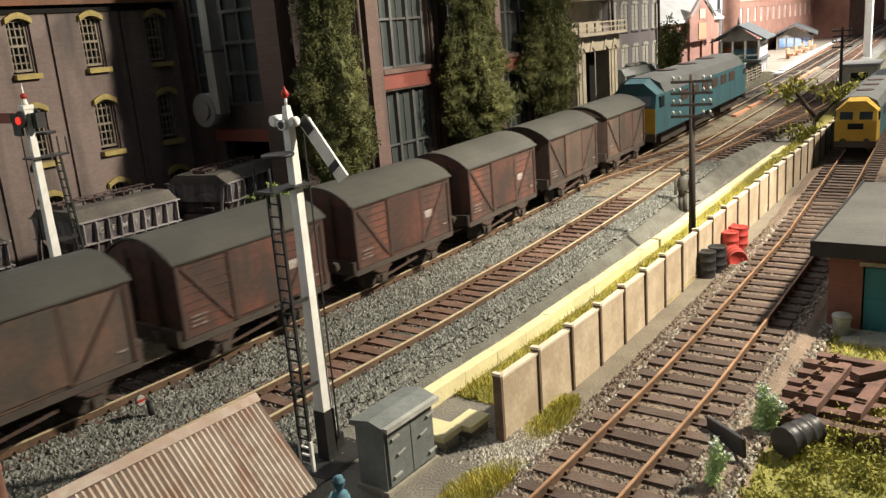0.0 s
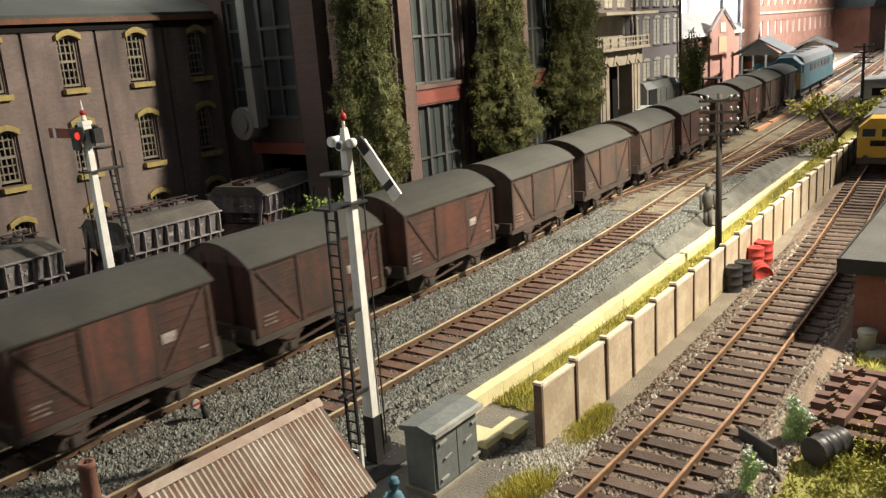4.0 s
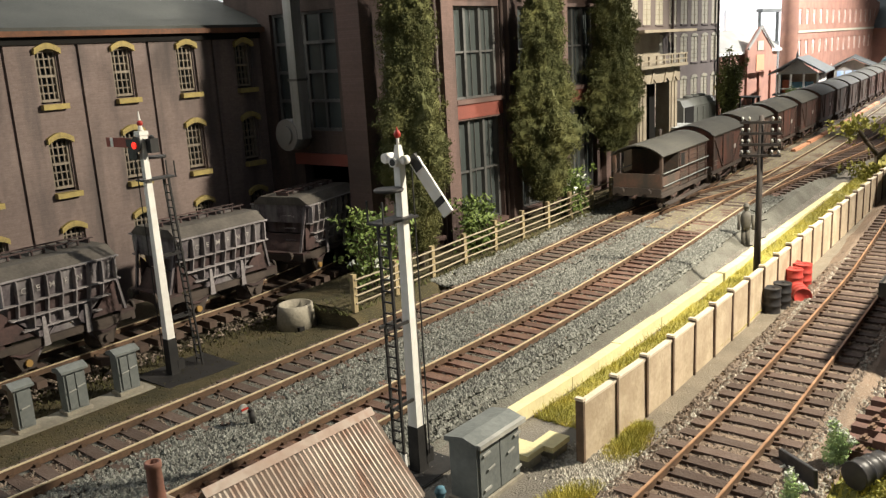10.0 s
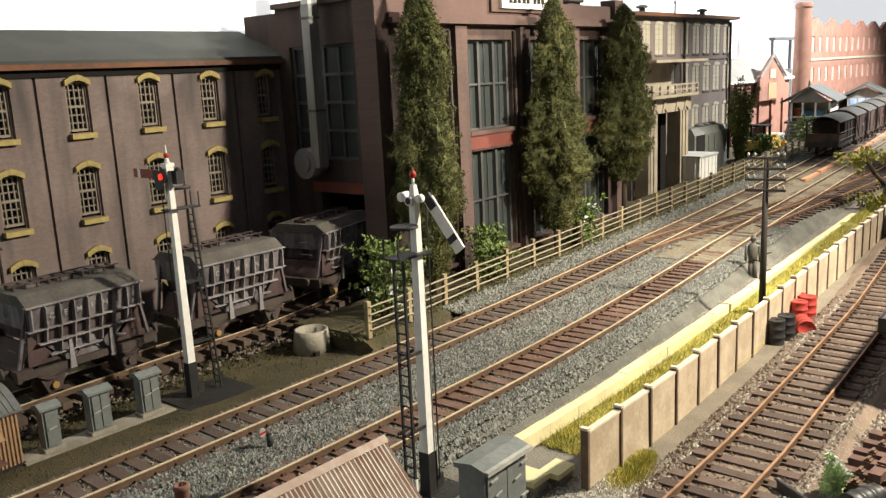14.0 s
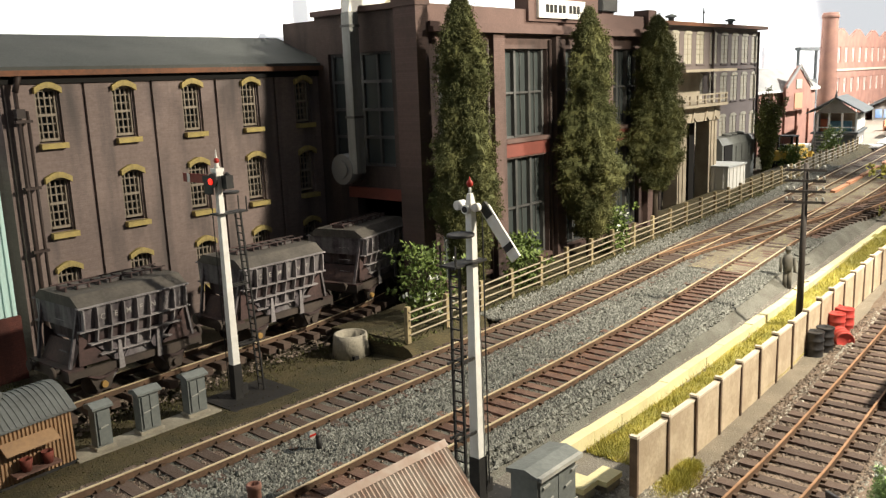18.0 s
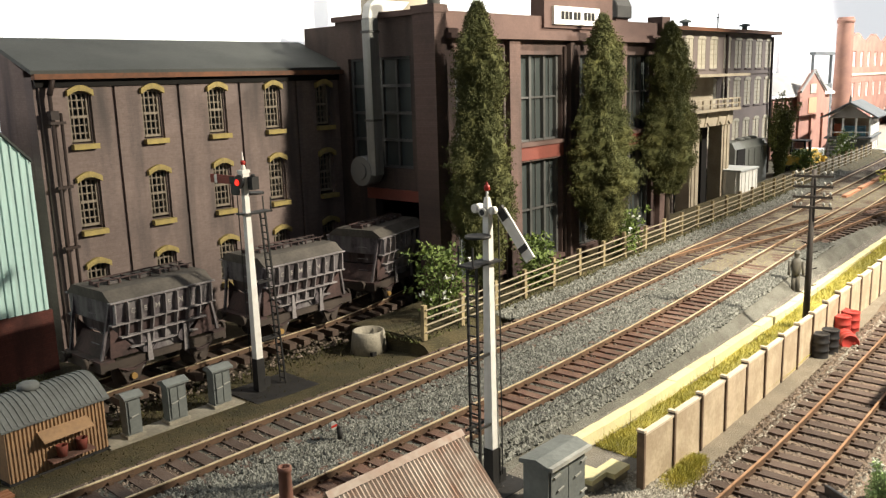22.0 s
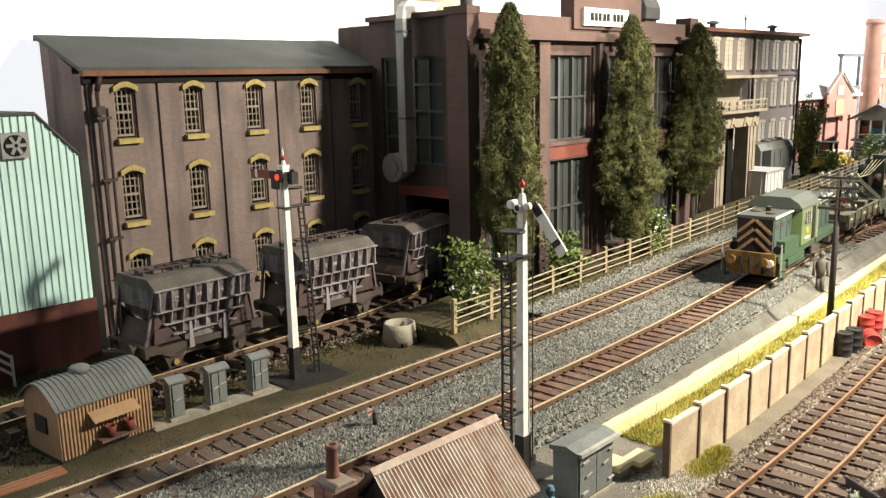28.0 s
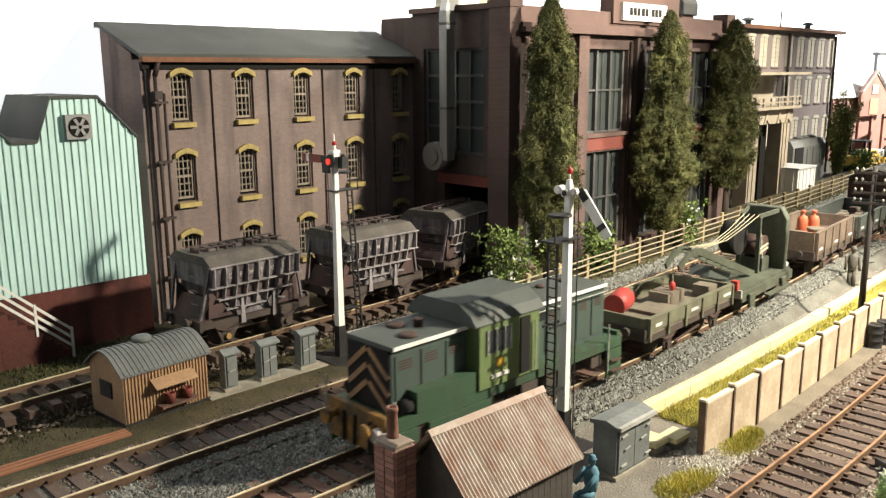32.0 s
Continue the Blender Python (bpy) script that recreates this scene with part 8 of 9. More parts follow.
def far_mill():
    t = thing("far_mill", (0, 4.1, 0), "grey-brown mill block with rows of arched cream windows", "mill building")
    x0, x1, top = 5.9, 9.62, 1.53
    xs = [7.59 + 0.278 * i - (0.05 if i < 3 else -0.0) for i in range(8)]
    rows = ((1.17, 1.49), (0.77, 1.07), (0.36, 0.63))
    holes = [(x - 0.088, x + 0.088, a, b - 0.03) for a, b in rows for x in xs if a > 0.5 or x > 8.0]
    part("wall_front", holed(B(), x0, x1, -0.12, top, 0.0, 0.06, holes), M_FARMILL, t)
    part("wall_side", box(B(), x1 - 0.06, x1, 0.0605, 0.5, -0.12, top), M_FARMILL, t)
    part("wall_back", box(B(), x0, x1, 0.44, 0.5, -0.12, top - 0.001), M_FARMILL, t)
    part("roof", box(B(), x0, x1 + 0.12, -0.06, 0.52, top + 0.0005, top + 0.035), M_DARKROOF, t)
    part("fascia", box(B(), x0, x1 + 0.125, -0.075, -0.0605, top + 0.002, top + 0.038), M_RUSTWOOD, t, "rust-brown roof edge")
    arch = [(-0.088, -0.03)] + [(0.088 * -math.cos(math.pi * i / 8), -0.03 + 0.035 * math.sin(math.pi * i / 8)) for i in range(1, 8)] + [(0.088, -0.03)]
    for a, b in rows:
        hh = b - 0.03 - a
        pane = mesh_of("pane", box(B(), -0.0875, 0.0875, 0.003, 0.01, 0.0005, hh - 0.0005), M_CREAMWIN)
        bar = mesh_of("glazing_bar", box(B(), -0.003, 0.003, -0.001, 0.0025, 0.001, hh), M_PORTAL)
        lat = mesh_of("glazing_bar", box(B(), -0.086, 0.086, -0.001, 0.0022, -0.002, 0.002), M_PORTAL)
        sill = mesh_of("sill", bevelled(box(B(), -0.095, 0.095, -0.012, -0.0005, -0.014, 0.0), 0.003), M_FARMILL)
        head = mesh_of("arched_head", prism(B(), arch, "y", -0.006, -0.0005), M_CREAMWIN)
        for x in xs:
            if a < 0.5 and x < 8.0:
                continue
            w = part("window", pane, None, t, "arched cream-glazed window", at=(x, 0, a))
            for d in (0.0,):
                part("glazing_bar", bar, None, w, at=(d, 0, 0))
            for k in range(1, 6):
                part("glazing_bar", lat, None, w, at=(0, 0, hh * k / 6))
            part("sill", sill, None, w)
            part("arched_head", head, None, w, at=(0, 0, hh + 0.03))
    for x in (8.37, 9.60):
        part("drainpipe", tube(B(), (x, -0.022, -0.1), (x, -0.022, top - 0.02), 0.016, n=8), M_PIPE, t)
    part("canopy", bevelled(box(B(), 7.15, 8.32, -0.30, -0.0005, 1.09, 1.115), 0.004), M_PORTAL, t, "flat concrete canopy")
    part("canopy_wall", box(B(), 7.15, 8.0, -0.05, -0.0005, 0.66, 1.089), M_PORTAL, t)
    part("string_course", box(B(), 8.40, 9.58, -0.012, -0.0005, 1.105, 1.125), M_FARMILL, t)
    for x, h, r in ((7.75, 0.06, 0.05), (9.2, 0.06, 0.05)):
        part("roof_vent", lathe(B(), [(r * 0.6, 0), (r * 0.6, h), (r * 1.2, h), (r * 1.2, h + 0.02), (0.01, h + 0.035)], (x, 0.15, top + 0.035), 12), M_DARKROOF, t)
    part("mast", tube(tube(B(), (8.5, 0.15, top + 0.03), (8.5, 0.15, top + 0.22), 0.008, n=6), (8.44, 0.15, top + 0.17), (8.56, 0.15, top + 0.17), 0.006, n=6), M_DARKROOF, t)
    return t


far_mill()


def portal():
    t = thing("loading_portal", (0, 3.6, 0), "weathered concrete loading portal with a railed top", "loading portal")
    part("leg", bevelled(box(B(), 6.53, 6.70, -0.03, 0.10, -0.13, 0.66), 0.006), M_PORTAL, t)
    part("leg", bevelled(box(B(), 7.16, 7.33, -0.03, 0.10, -0.13, 0.66), 0.006), M_PORTAL, t)
    for x in (6.56, 6.63, 7.20, 7.27):
        part("leg_rib", box(B(), x - 0.008, x + 0.008, -0.038, -0.0305, -0.1, 0.655), M_PORTAL, t)
    part("lintel", bevelled(box(B(), 6.50, 7.36, -0.04, 0.14, 0.6605, 0.79), 0.006), M_PORTAL, t)
    for x in (6.62, 6.80, 7.06, 7.24):
        part("bracket", prism(B(), [(x - 0.05, 0.66), (x, 0.78), (x + 0.05, 0.66), (x, 0.70)], "y", -0.052, -0.0405), M_PORTAL, t)
    part("deck", bevelled(box(B(), 6.46, 7.40, -0.10, 0.40, 0.7905, 0.815), 0.004), M_PORTAL, t)
    for k in range(7):
        x = 6.48 + 0.15 * k
        part("rail_post", box(B(), x - 0.008, x + 0.008, -0.095, -0.08, 0.8155, 0.90), M_PORTAL, t)
    for z in (0.853, 0.897):
        part("handrail", box(B(), 6.46, 7.40, -0.096, -0.0805, z - 0.006, z + 0.006), M_PORTAL, t)
    for y in (0.1, 0.28):
        part("rail_post", box(B(), 6.465, 6.48, y, y + 0.016, 0.8155, 0.90), M_PORTAL, t)
    part("side_wall", box(B(), 6.49, 6.53, 0.11, 0.42, -0.12, 0.789), M_FARMILL, t)
    # added wall whose black paints in the shade of the bay
    part("inner_wall", box(B(), 6.531, 7.33, 0.40, 0.44, -0.12, 0.30), M_BLACK, t, "added black wall standing in for the shade inside the loading bay")
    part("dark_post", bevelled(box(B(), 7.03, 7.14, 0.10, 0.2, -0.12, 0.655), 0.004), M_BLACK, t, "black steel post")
    grille = part("grille", box(B(), 6.72, 7.04, 0.30, 0.31, 0.33, 0.36), M_STEELBAR, t)
    for k in range(7):
        part("grille_bar", box(B(), 6.73 + 0.048 * k, 6.742 + 0.048 * k, 0.288, 0.2995, 0.13, 0.37), M_PORTAL, grille)
    return t


portal()

tank = thing("grey_tank_wagon", (8.35, 3.92, -0.05), "grey-green tank housing with a dark open end", "tank")
part("body", prism(B(), [(-0.12, 0), (-0.12, 0.40), (-0.08, 0.47), (0.08, 0.47), (0.12, 0.40), (0.12, 0)], "x", -0.34, 0.5), M_TANK, tank)
part("end_opening", bevelled(box(B(), -0.30, -0.10, -0.128, -0.1205, 0.20, 0.40), 0.006), M_BLACK, tank, "dark end opening")
for x in (0.05, 0.2, 0.38):
    part("hatch", lathe(B(), [(0.05, 0), (0.05, 0.02), (0.02, 0.03)], (x, 0, 0.4705), 10), M_TANK, tank)
    part("door_panel", bevelled(box(B(), x - 0.05, x + 0.05, -0.128, -0.1205, 0.22, 0.38), 0.004), M_TANK, tank)
cont = thing("storage_container", (7.20, 3.40, -0.09), "white steel storage container with a pale blue-grey roof", "container")
part("body", bevelled(box(B(), 0, 0.40, 0, 0.36, 0, 0.32), 0.006), M_WHITE, cont)
part("roof", bevelled(box(B(), -0.01, 0.41, -0.01, 0.37, 0.3205, 0.335), 0.003), M_BOXSIDE, cont)
for k in range(5):
    part("rib", box(B(), 0.03 + 0.082 * k, 0.04 + 0.082 * k, -0.006, -0.0005, 0.02, 0.31), M_WHITE, cont)
for k in range(4):
    part("side_rib", box(B(), -0.006, -0.0005, 0.04 + 0.085 * k, 0.05 + 0.085 * k, 0.02, 0.31), M_WHITE, cont)


def digger(x, y, z):
    t = thing("yellow_digger", (x, y, z), "yellow excavator with a black cab frame", "excavator")
    for s in (-0.11, 0.11):
        part("track", bevelled(box(B(), -0.30, 0.30, s - 0.05, s + 0.05, 0, 0.10), 0.03), M_BLACK, t)
    part("body", bevelled(box(B(), -0.25, 0.36, -0.16, 0.16, 0.11, 0.24), 0.02), M_DIGGER, t)
    part("bonnet", bevelled(box(B(), 0.0, 0.34, -0.12, 0.12, 0.2405, 0.30), 0.02), M_DIGGER, t)
    for a in (-0.24, -0.03):
        for b in (-0.13, 0.13):
            part("cab_post", box(B(), a - 0.015, a + 0.015, b - 0.015, b + 0.015, 0.2405, 0.44), M_BLACK, t)
    part("cab_roof", bevelled(box(B(), -0.26, -0.01, -0.15, 0.15, 0.4405, 0.46), 0.006), M_BLACK, t)
    part("seat", bevelled(box(B(), -0.18, -0.08, -0.06, 0.06, 0.2405, 0.33), 0.01), M_BLACK, t)
    part("arm", beam(beam(B(), (0.30, 0, 0.20), (0.58, 0, 0.25), 0.05, 0.07), (0.58, 0, 0.25), (0.80, 0, 0.10), 0.045, 0.06), M_DIGGER, t)
    part("bucket", prism(B(), [(0.74, 0.02), (0.88, 0.0), (0.89, 0.13), (0.80, 0.16)], "y", -0.08, 0.08), M_DIGGER, t)
    part("counterweight", bevelled(box(B(), 0.3605, 0.44, -0.13, 0.13, 0.0, 0.2), 0.015), M_ORANGE, t, "orange rear panel")
    return t


digger(9.55, 3.68, -0.01).scale = (0.8, 0.8, 0.8)
solo("white_bin", bevelled(box(B(), -0.12, 0.12, -0.1, 0.1, 0, 0.20), 0.02), M_WHITE, "small white bin standing by the digger", "bin", (10.75, 3.95, -0.05))


def brick_house():
    t = thing("red_brick_house", (0, 4.6, 0), "red brick gabled works house with a pale slate roof", "house")
    part("wall_front", box(B(), 10.9, 13.3, 0, 0.06, -0.1, 0.80), M_REDBRICK, t)
    part("wall_side", box(B(), 13.24, 13.3, 0.0605, 0.7, -0.1, 0.80), M_REDBRICK, t)
    part("roof", prism(B(), [(-0.05, 0.80), (0.36, 1.10), (0.75, 0.80)], "x", 10.85, 13.36), M_PALEROOF, t, "pale slate roof")
    part("eave_band", box(B(), 10.86, 13.35, -0.06, -0.0005, 0.765, 0.80), M_WHITE, t, "white eave band")
    part("gable", prism(B(), [(11.77, 0.5), (12.78, 0.5), (12.78, 0.83), (12.27, 1.12), (11.77, 0.83)], "y", -0.10, -0.061), M_REDBRICK, t, "projecting brick gable")
    part("gable_window", bevelled(box(B(), 12.15, 12.38, -0.11, -0.1005, 0.80, 0.93), 0.006), M_CREAMWIN, t)
    part("gable_door", box(B(), 12.10, 12.42, -0.11, -0.1005, 0.52, 0.74), M_BARRIER, t, "red loft door")
    for a, b in ((11.74, 12.27), (12.80, 12.27)):
        part("barge_board", beam(B(), (a, -0.12, 0.83), (b, -0.12, 1.13), 0.02, 0.035), M_PALEROOF, t)
    for x in (11.0, 11.5, 12.0, 12.5, 13.0):
        part("pier", box(B(), x - 0.03, x + 0.03, -0.03, -0.0005, -0.1, 0.76), M_REDBRICK, t)
    return t


brick_house()
M_STACK = mat("stack_brick", (0.28, 0.15, 0.105), 0.9, second=(0.2, 0.11, 0.085), fine=900, coarse=40, mix=0.8)
stack = thing("factory_chimney", (14.85, 4.9, -0.1), "tall round brown brick chimney", "chimney")
part("shaft", lathe(B(), [(0.165, 0), (0.15, 0.6), (0.125, 2.0), (0.125, 2.06)], n=24), M_STACK, stack)
part("collar", lathe(B(), [(0.14, 0), (0.14, 0.05), (0.13, 0.06)], (0, 0, 1.97), 24), M_STACK, stack)
fr = thing("steel_gantry", (13.95, 4.95, -0.1), "grey steel frame beside the chimney", "gantry")
for x in (-0.42, 0.42):
    part("column", box(B(), x - 0.02, x + 0.02, -0.02, 0.02, 0, 1.45), M_DARKROOF, fr)
part("beam", box(B(), -0.45, 0.45, -0.05, 0.05, 1.4505, 1.50), M_DARKROOF, fr)
part("housing", bevelled(box(B(), -0.39, 0.39, -0.05, 0.15, 0.6, 1.0), 0.02), M_DARKROOF, fr)


def long_block():
    t = thing("brick_warehouse", (0, 5.0, 0), "long red brick warehouse with white windows and small gables", "warehouse")
    xs = [15.75 + 0.42 * i for i in range(14)]
    zs = ((1.15, 1.42), (0.62, 0.88), (0.12, 0.38))
    part("wall_front", holed(B(), 15.4, 21.6, -0.1, 1.58, 0, 0.06, [(x - 0.11, x + 0.11, a, b) for x in xs for a, b in zs]), M_REDBRICK, t)
    part("wall_side", box(B(), 15.4, 15.46, 0.0605, 0.16, -0.1, 1.58), M_REDBRICK, t)
    pane = mesh_of("window", box(B(), -0.108, 0.108, 0.02, 0.03, 0.002, 0.258), M_WHITE)
    bar = mesh_of("glazing_bar", box(B(), -0.008, 0.008, 0.01, 0.0195, 0.0, 0.26), M_REDBRICK)
    for x in xs:
        for a, b in zs:
            w = part("window", pane, None, t, at=(x, 0, a))
            part("glazing_bar", bar, None, w, at=(-0.035, 0, 0))
            part("glazing_bar", bar, None, w, at=(0.035, 0, 0))
    for i in range(6):
        x = 15.9 + 1.0 * i
        part("gable", prism(B(), [(x - 0.5, 1.5805), (x + 0.5, 1.5805), (x + 0.06, 1.74), (x - 0.06, 1.74)], "y", 0.0, 0.06), M_REDBRICK, t)
    part("string_course", box(B(), 15.4, 21.6, -0.02, -0.0005, 1.0, 1.04), M_CREAMWIN, t)
    return t


long_block()


def signal_box():
    """The end with its steps faces along the line, the ridge lies along x."""
    t = thing("signal_box", (11.75, 3.56, -0.06), "timber signal box with a slate gable roof and glazed upper storey", "signal box", rz=9)
    L, d = 0.95, 0.52
    part("base_wall", bevelled(box(B(), 0.02, L, 0, d, 0, 0.27), 0.006), M_BOXGREY, t)
    part("base_front", box(B(), 0.012, 0.0195, 0.03, d - 0.03, 0.02, 0.25), M_DARKROOF, t)
    part("floor", box(B(), -0.10, L + 0.03, -0.03, d + 0.03, 0.2705, 0.295), M_DARKROOF, t)
    part("back_wall", box(B(), 0.3, 0.33, 0.03, d - 0.03, 0.2955, 0.54), M_BOXINSIDE, t)
    part("rear_wall", box(B(), 0, L, d - 0.025, d, 0.2955, 0.54), M_BOXGREY, t)
    for y in (0.012, 0.18, 0.34, d - 0.04):
        part("post", box(B(), 0.0, 0.025, y - 0.012, y + 0.012, 0.2955, 0.54), M_WHITE, t)
    part("window_rail", box(B(), 0.004, 0.02, 0.0245, d - 0.053, 0.345, 0.36), M_WHITE, t)
    for k in range(5):
        x = 0.05 + 0.18 * k
        part("side_window", bevelled(box(B(), x, x + 0.13, 0.0, 0.012, 0.31, 0.51), 0.004), M_WHITE, t, "white-framed window")
        part("mullion", box(B(), x + 0.14, x + 0.165, 0.0, 0.02, 0.2955, 0.54), M_BOXGREY, t)
        if k < 4:
            part("lower_window", bevelled(box(B(), x + 0.03, x + 0.11, -0.008, -0.0005, 0.07, 0.2), 0.004), M_WHITE, t)
    part("roof", prism(B(), [(-0.09, 0.5405), (d / 2, 0.735), (d + 0.09, 0.5405), (d + 0.09, 0.56), (d / 2, 0.76), (-0.09, 0.56)], "x", -0.12, L + 0.1), M_DARKROOF, t, "slate gable roof")
    part("gable", prism(B(), [(0.0, 0.5405), (d, 0.5405), (d / 2, 0.73)], "x", 0.0, 0.025), M_BOXGREY, t)
    part("finial", tube(B(), (-0.05, d / 2, 0.76), (-0.05, d / 2, 0.84), 0.02, 0.006, 6), M_DARKROOF, t)
    part("lever_frame", bevelled(box(B(), 0.12, 0.2, 0.08, 0.34, 0.2955, 0.43), 0.01), M_FIGBLUE, t)
    part("locker", bevelled(box(B(), 0.1, 0.2, 0.38, 0.46, 0.2955, 0.46), 0.01), M_ORANGE, t)
    for k in range(7):
        part("stair_tread", box(B(), -0.14 - 0.045 * k, -0.101 - 0.045 * k, d - 0.2, d - 0.04, 0.25 - 0.04 * k, 0.262 - 0.04 * k), M_BOXGREY, t)
    for y in (d - 0.205, d - 0.035):
        part("stair_rail", beam(B(), (-0.06, y, 0.40), (-0.44, y, 0.08), 0.012, 0.016), M_BOXGREY, t)
    return t


signal_box()
hut = thing("station_hut", (17.4, 4.18, 0.05), "small station shelter with a slate roof and blue posters", "station building", rz=12)
part("wall", bevelled(box(B(), 0, 1.6, 0, 0.62, 0, 0.24), 0.01), M_BOXGREY, hut)
part("gable", prism(B(), [(0.0, 0.2405), (0.62, 0.2405), (0.31, 0.42)], "x", 0.0, 0.03), M_BOXGREY, hut)
part("roof", prism(B(), [(-0.10, 0.2405), (0.31, 0.43), (0.72, 0.2405), (0.72, 0.265), (0.31, 0.46), (-0.10, 0.265)], "x", -0.12, 1.7), M_DARKROOF, hut)
for k in range(4):
    part("poster", box(B(), -0.012, -0.0005, 0.04 + 0.14 * k, 0.15 + 0.14 * k, 0.05, 0.21), M_POSTER, hut, "blue poster")
for k in range(4):
    part("side_panel", box(B(), 0.1 + 0.36 * k, 0.36 + 0.36 * k, -0.012, -0.0005, 0.05, 0.2), M_WHITE, hut, "pale panel")
for k in range(4):
    solo("platform_bench", bevelled(box(box(B(), -0.14, 0.14, -0.05, 0.05, 0.06, 0.09), -0.14, 0.14, 0.04, 0.06, 0.0, 0.17), 0.006), M_BARRIER, "orange-red bench on the platform", "bench", (14.6 + 0.75 * k, 3.86 + 0.06 * k, 0.045), "platform benches", 6)


# platform, in three straight lengths
plat = thing("station_platform", (0, 0, 0), "station platform with a brick face and white edge", "platform")
path_pts = [(12.1, 3.30), (16.0, 3.78), (21.0, 4.30), (30.0, 5.2)]
for (xa, ya), (xb, yb) in zip(path_pts, path_pts[1:]):
    part("platform_deck", prism(B(), [(xa, ya + 0.10), (xb, yb + 0.10), (xb, yb + 1.6), (xa, ya + 0.9)], "z", -0.1, 0.05), M_PLATTOP, plat)
    part("platform_face", prism(B(), [(xa, ya), (xb, yb), (xb, yb + 0.03), (xa, ya + 0.03)], "z", -0.1, 0.046), M_PLATFACE, plat, "orange brick platform face")
    part("platform_edge", prism(B(), [(xa, ya - 0.01), (xb, yb - 0.01), (xb, yb + 0.0995), (xa, ya + 0.0995)], "z", 0.0505, 0.064), M_WHITE, plat, "white platform edge")
part("ramp", prism(B(), [(11.5, -0.06), (12.099, -0.06), (12.099, 0.05)], "y", 3.28, 4.0), M_WHITE, plat, "white sloping platform end")

# low orange barrier between the lines
bar = thing("track_barrier", (0, 0, 0), "low orange-red barrier strip between the running lines", "barrier")
for i in range(9):
    xa, xb = 7.35 + 0.55 * i, 7.35 + 0.55 * i + (0.50 if i != 3 else 0.25)
    part("barrier_length", prism(B(), [(xa, 2.30 + bend(xa)), (xb, 2.30 + bend(xb)), (xb, 2.34 + bend(xb)), (xa, 2.34 + bend(xa))], "z", -0.05 + rise(xa), 0.0 + rise(xa)), M_BARRIER, bar)
bp = thing("board_crossing", (11.9, 2.95, 0.02), "grey timber board crossing over the tracks", "crossing", rz=-78)
for k in range(4):
    part("crossing_board", bevelled(box(B(), -0.65, 0.65, -0.12 + 0.06 * k, -0.064 + 0.06 * k, 0, 0.02), 0.004), M_BOXGREY, bp)

tall = thing("white_post", (14.4, 2.72, -0.05), "tall white painted post by the station throat", "post")
part("post", box(B(), -0.05, 0.05, -0.05, 0.05, 0, 1.6), M_WHITE, tall)
part("base", bevelled(box(B(), -0.12, 0.12, -0.10, 0.10, -0.04, 0.03), 0.01), M_BOXGREY, tall)
wh = thing("white_lineside_hut", (10.2, 2.06, -0.03), "small off-white lineside hut with a dark window", "hut", rz=5)
part("wall", bevelled(box(B(), -0.28, 0.28, -0.16, 0.16, 0, 0.26), 0.01), M_CREAMWIN, wh)
part("roof", bevelled(box(B(), -0.31, 0.31, -0.19, 0.19, 0.2605, 0.29), 0.01), M_BOXGREY, wh)
part("window", box(B(), -0.15, 0.05, -0.168, -0.1605, 0.12, 0.2), M_BLACK, wh)
part("end_window", box(B(), -0.288, -0.2805, -0.08, 0.08, 0.12, 0.2), M_BLACK, wh)

ys = thing("yard_shed", (8.6, 1.52, -0.05), "dark green yard shed with a slate roof", "shed", rz=3)
part("wall", bevelled(box(B(), -0.7, 1.4, -0.24, 0.24, 0, 0.22), 0.01), M_LGREY, ys)
part("roof", prism(B(), [(-0.3, 0.2205), (0, 0.32), (0.3, 0.2205)], "x", -0.78, 1.5), M_DARKROOF, ys, "slate shed roof")
for k in range(4):
    part("window", bevelled(box(B(), -0.708, -0.7005, -0.18 + 0.1 * k, -0.11 + 0.1 * k, 0.08, 0.18), 0.004), M_BOXSIDE, ys)


# distant terrace closing the view behind the station
def far_house(x, y, w, hgt, m, label):
    t = thing("far_building", (x, y, -0.1), label, "building", "buildings beyond the station", 80)
    part("wall", box(B(), -w, w, 0, 1.2, 0, hgt), m, t)
    part("roof", prism(B(), [(-0.1, hgt + 0.001), (0.6, hgt + 0.55), (1.3, hgt + 0.001)], "x", -w - 0.1, w + 0.1), M_DARKROOF, t)
    for k in range(int(w * 2 / 0.6)):
        part("window", box(B(), -w + 0.2 + 0.6 * k, -w + 0.5 + 0.6 * k, -0.02, -0.0005, hgt * 0.5, hgt * 0.8), M_WHITE, t)
    return t


for k, (x, y, w, hg, m, lb) in enumerate(((22.5, 5.6, 1.6, 1.1, M_REDBRICK, "red brick station building"), (26.5, 6.6, 1.7, 1.3, M_BARRIER, "orange brick building beyond the platform"), (30.5, 6.9, 2.0, 1.2, M_REDBRICK, "red brick terrace beyond the station"), (35.0, 6.2, 2.2, 1.4, M_CREAMWIN, "cream-coloured building beyond the station"), (36.0, 3.2, 1.5, 1.3, M_REDBRICK, "red brick terrace closing the far end"), (36.0, 0.2, 1.5, 1.3, M_DIGGER, "yellow-painted shed closing the far end"))):
    far_house(x, y, w, hg, m, lb)


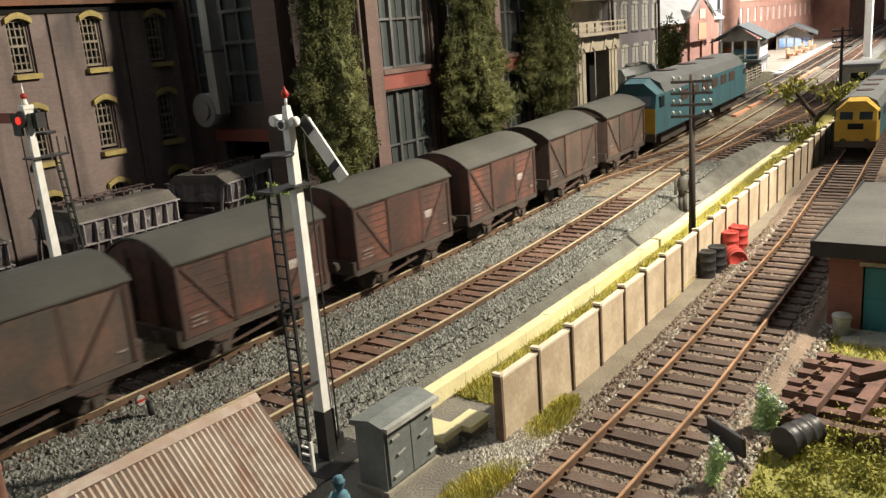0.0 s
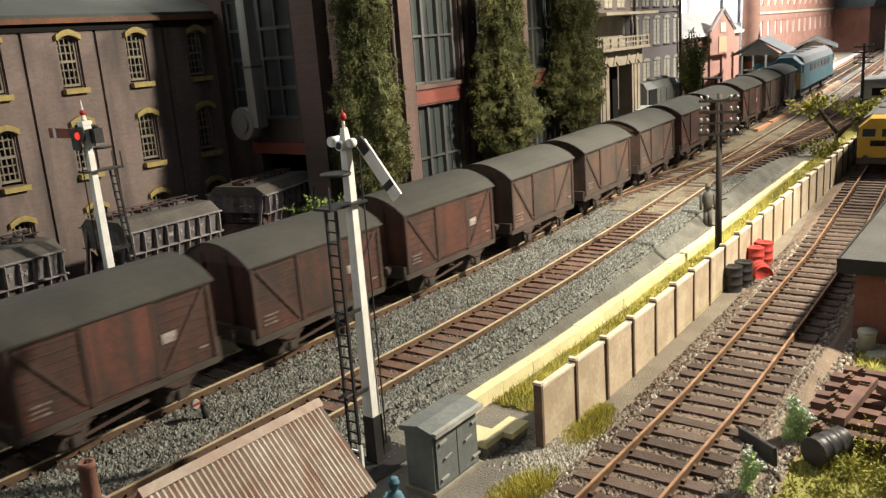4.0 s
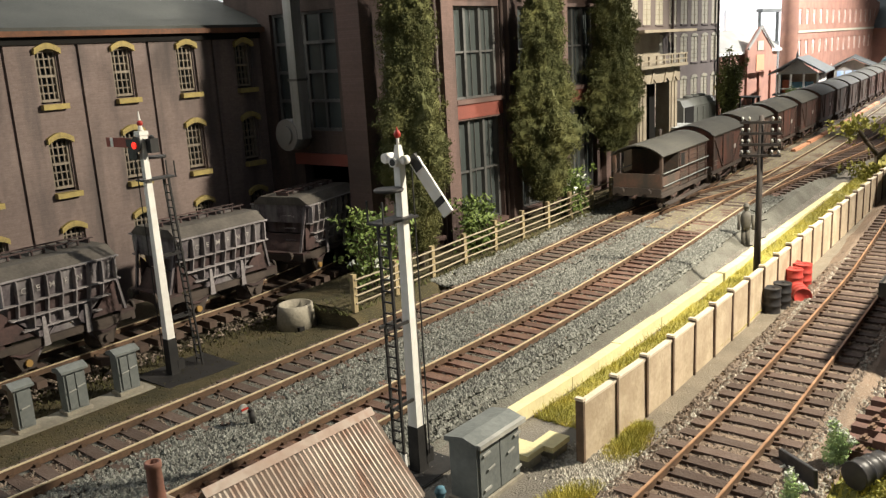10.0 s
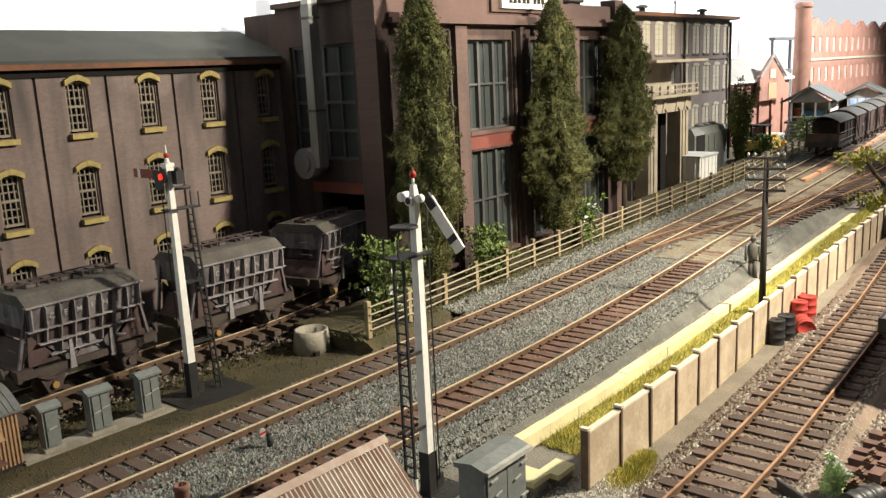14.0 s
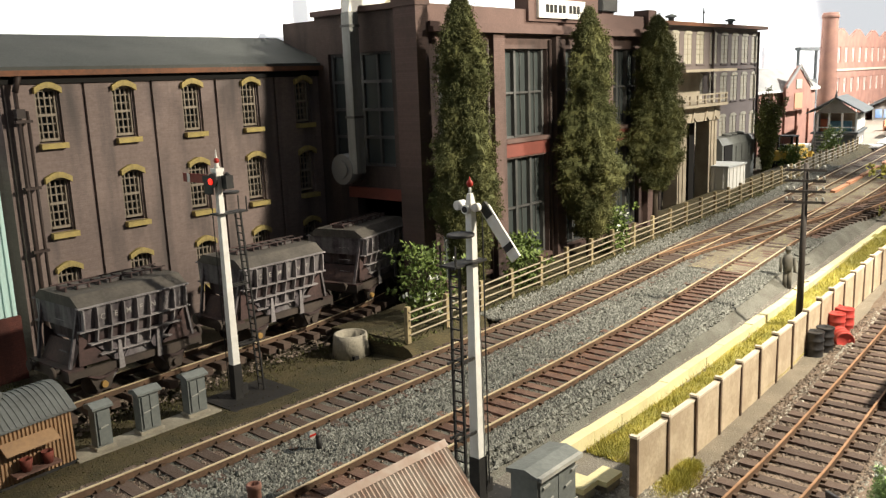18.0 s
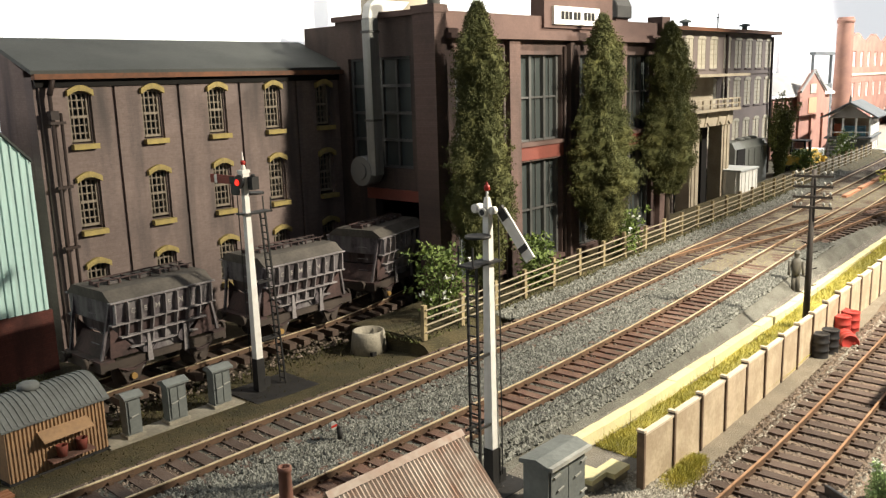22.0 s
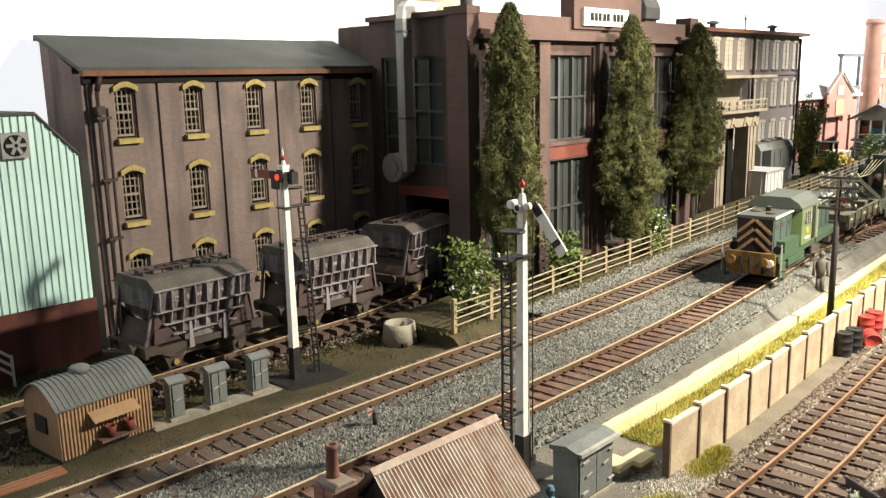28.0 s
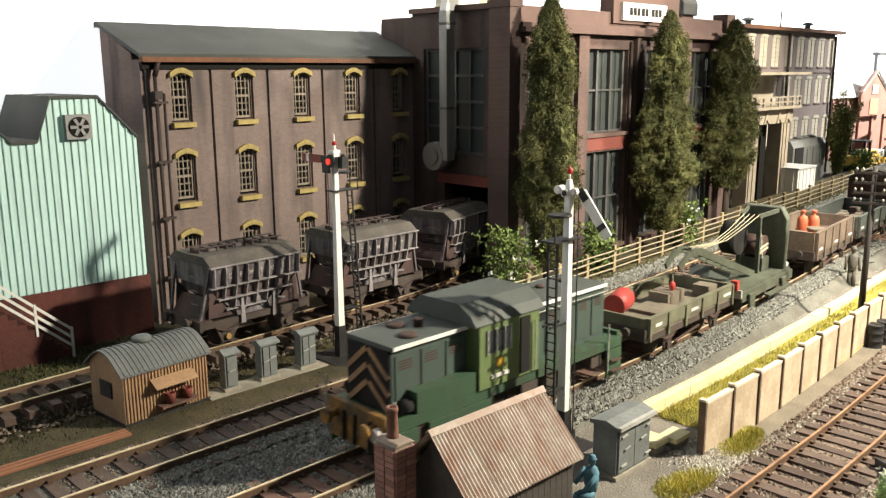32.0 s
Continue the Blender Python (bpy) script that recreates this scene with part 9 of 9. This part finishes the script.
# brick hut by the yard siding
def yard_hut():
    t = thing("brick_hut", (3.0, 0.29, -0.10), "flat-roofed red-brown brick hut with a teal door", "hut", rz=1.5)
    L, D, H = 0.95, 0.60, 0.285
    side = holed(B(), 0.0, D, 0, H - 0.02, 0.0, 0.025, [(0.30, 0.50, -0.01, 0.22)], axis="x")
    part("door_wall", side, M_HUTBRICK, t)
    part("side_wall", box(B(), 0.0255, L, D - 0.025, D, 0, H - 0.02), M_HUTBRICK2, t)
    part("side_wall", box(B(), 0.0255, L, 0, 0.025, 0, H - 0.02), M_HUTBRICK2, t)
    part("end_wall", box(B(), L - 0.025, L, 0.0255, D - 0.0255, 0, H - 0.02), M_HUTBRICK, t)
    door = part("door", bevelled(box(B(), 0.008, 0.018, 0.305, 0.495, 0.0, 0.215), 0.002), M_TEALDOOR, t, "teal painted door")
    part("door_rail", box(B(), 0.004, 0.0078, 0.305, 0.495, 0.10, 0.112), M_TEALDOOR, door)
    part("lintel", box(B(), -0.006, -0.0005, 0.29, 0.51, 0.222, 0.236), M_CONC, t)
    part("wall_band", box(B(), -0.006, L, D + 0.0005, D + 0.005, H - 0.05, H - 0.021), M_CABPALE, t, "grey band under the roof")
    part("roof", bevelled(box(B(), -0.045, L + 0.04, -0.04, D + 0.045, H - 0.0195, H + 0.012), 0.003), M_FELT, t, "flat grey felt roof")
    for a, b, c, d in ((-0.05, -0.0455, -0.045, D + 0.05), (-0.0455, L + 0.04, D + 0.0455, D + 0.051)):
        part("roof_edge", box(B(), a, b, c, d, H - 0.03, H + 0.02), M_SIGBLACK, t, "black roof edge")
    part("doorstep", bevelled(box(B(), -0.12, -0.0005, 0.16, 0.54, -0.01, 0.008), 0.003), M_CABPALE, t)
    return t


M_HUTBRICK = brick_mat("hut_brick", (0.27, 0.115, 0.08), (0.19, 0.085, 0.065), (0.85, 0.8, 0.75), along="yz")
M_HUTBRICK2 = brick_mat("hut_brick_long", (0.27, 0.115, 0.08), (0.19, 0.085, 0.065), (0.85, 0.8, 0.75))
M_FELT = mat("roof_felt", (0.085, 0.083, 0.076), 0.9, second=(0.055, 0.054, 0.05), fine=900, coarse=40, mix=0.8, bump=0.4)
M_TEALDOOR = mat("teal_door", (0.03, 0.15, 0.17), 0.6, second=(0.025, 0.11, 0.13), fine=600, coarse=90)
yard_hut()
dust = thing("metal_dustbin", (2.93, 0.835, -0.102), "dented galvanised dustbin beside the brick hut", "dustbin")
part("body", lathe(B(), [(0.024, 0), (0.028, 0.06), (0.030, 0.062), (0.028, 0.066)], n=16), M_CABPALE, dust)
part("lid", lathe(B(), [(0.031, 0), (0.028, 0.008), (0.006, 0.012)], (0, 0, 0.0665), 16), M_CABPALE, dust)

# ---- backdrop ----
# the board glows by itself, standing in for lamp light on white
M_BACKDROP_GLOW = glow("backdrop_glow", (0.90, 0.92, 0.95), 0.85)
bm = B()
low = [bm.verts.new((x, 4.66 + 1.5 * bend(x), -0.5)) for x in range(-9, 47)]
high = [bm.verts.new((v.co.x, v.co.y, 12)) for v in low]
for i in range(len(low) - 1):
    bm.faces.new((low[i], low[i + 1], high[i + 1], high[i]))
solo("backdrop", bm, M_BACKDROP_GLOW, "plain white backdrop board behind the layout, made to glow", "", kind="structure")


# ---- what moves ----
def ride(ob, far, rows, y0, way):
    """Key a vehicle along a line: rows of (seconds, place of the train), far: the vehicle's place in it."""
    keys = []
    for t, s in rows:
        x = s + far
        a = math.degrees(math.atan2(way(x + 0.15) - way(x - 0.15), 0.3))
        keys.append((t, pose(U * x, U * (y0 + way(x)), U * rise(x), 0, -math.degrees(math.atan2(rise(x + 0.15) - rise(x - 0.15), 0.3)), a)))
    walk(ob, keys)


def motions():
    goods = [(0, -5.46), (3, -2.505), (6, 0.45), (6.5, 0.945), (7, 1.445), (8, 2.46), (9, 3.49), (10, 4.53), (11, 5.60), (12, 6.68), (14, 8.86), (16.5, 11.6), (20, 15.4), (26, 22.0), (32, 28.6)]
    ride(TAIL, 0.39, goods, 2.5195, bend)
    for i, v in enumerate(VANS):
        ride(v, 0.875 + 0.77 * i + 0.308, goods, 2.5195, bend)
    ride(ENGINE, 0.875 + 0.77 * 13 + 1.26, goods, 2.5195, bend)
    works = [(0, 27.0), (8, 20.6), (16, 14.0), (20, 10.7), (22, 9.15), (24, 7.42), (24.5, 6.95), (26.5, 5.18), (27, 4.76), (28, 3.95), (29, 3.15), (30, 2.38), (31, 1.63), (32, 0.87)]
    for ob, d in CONSIST:
        ride(ob, 0.56 + d, works, 2.0305, bend_near)


motions()
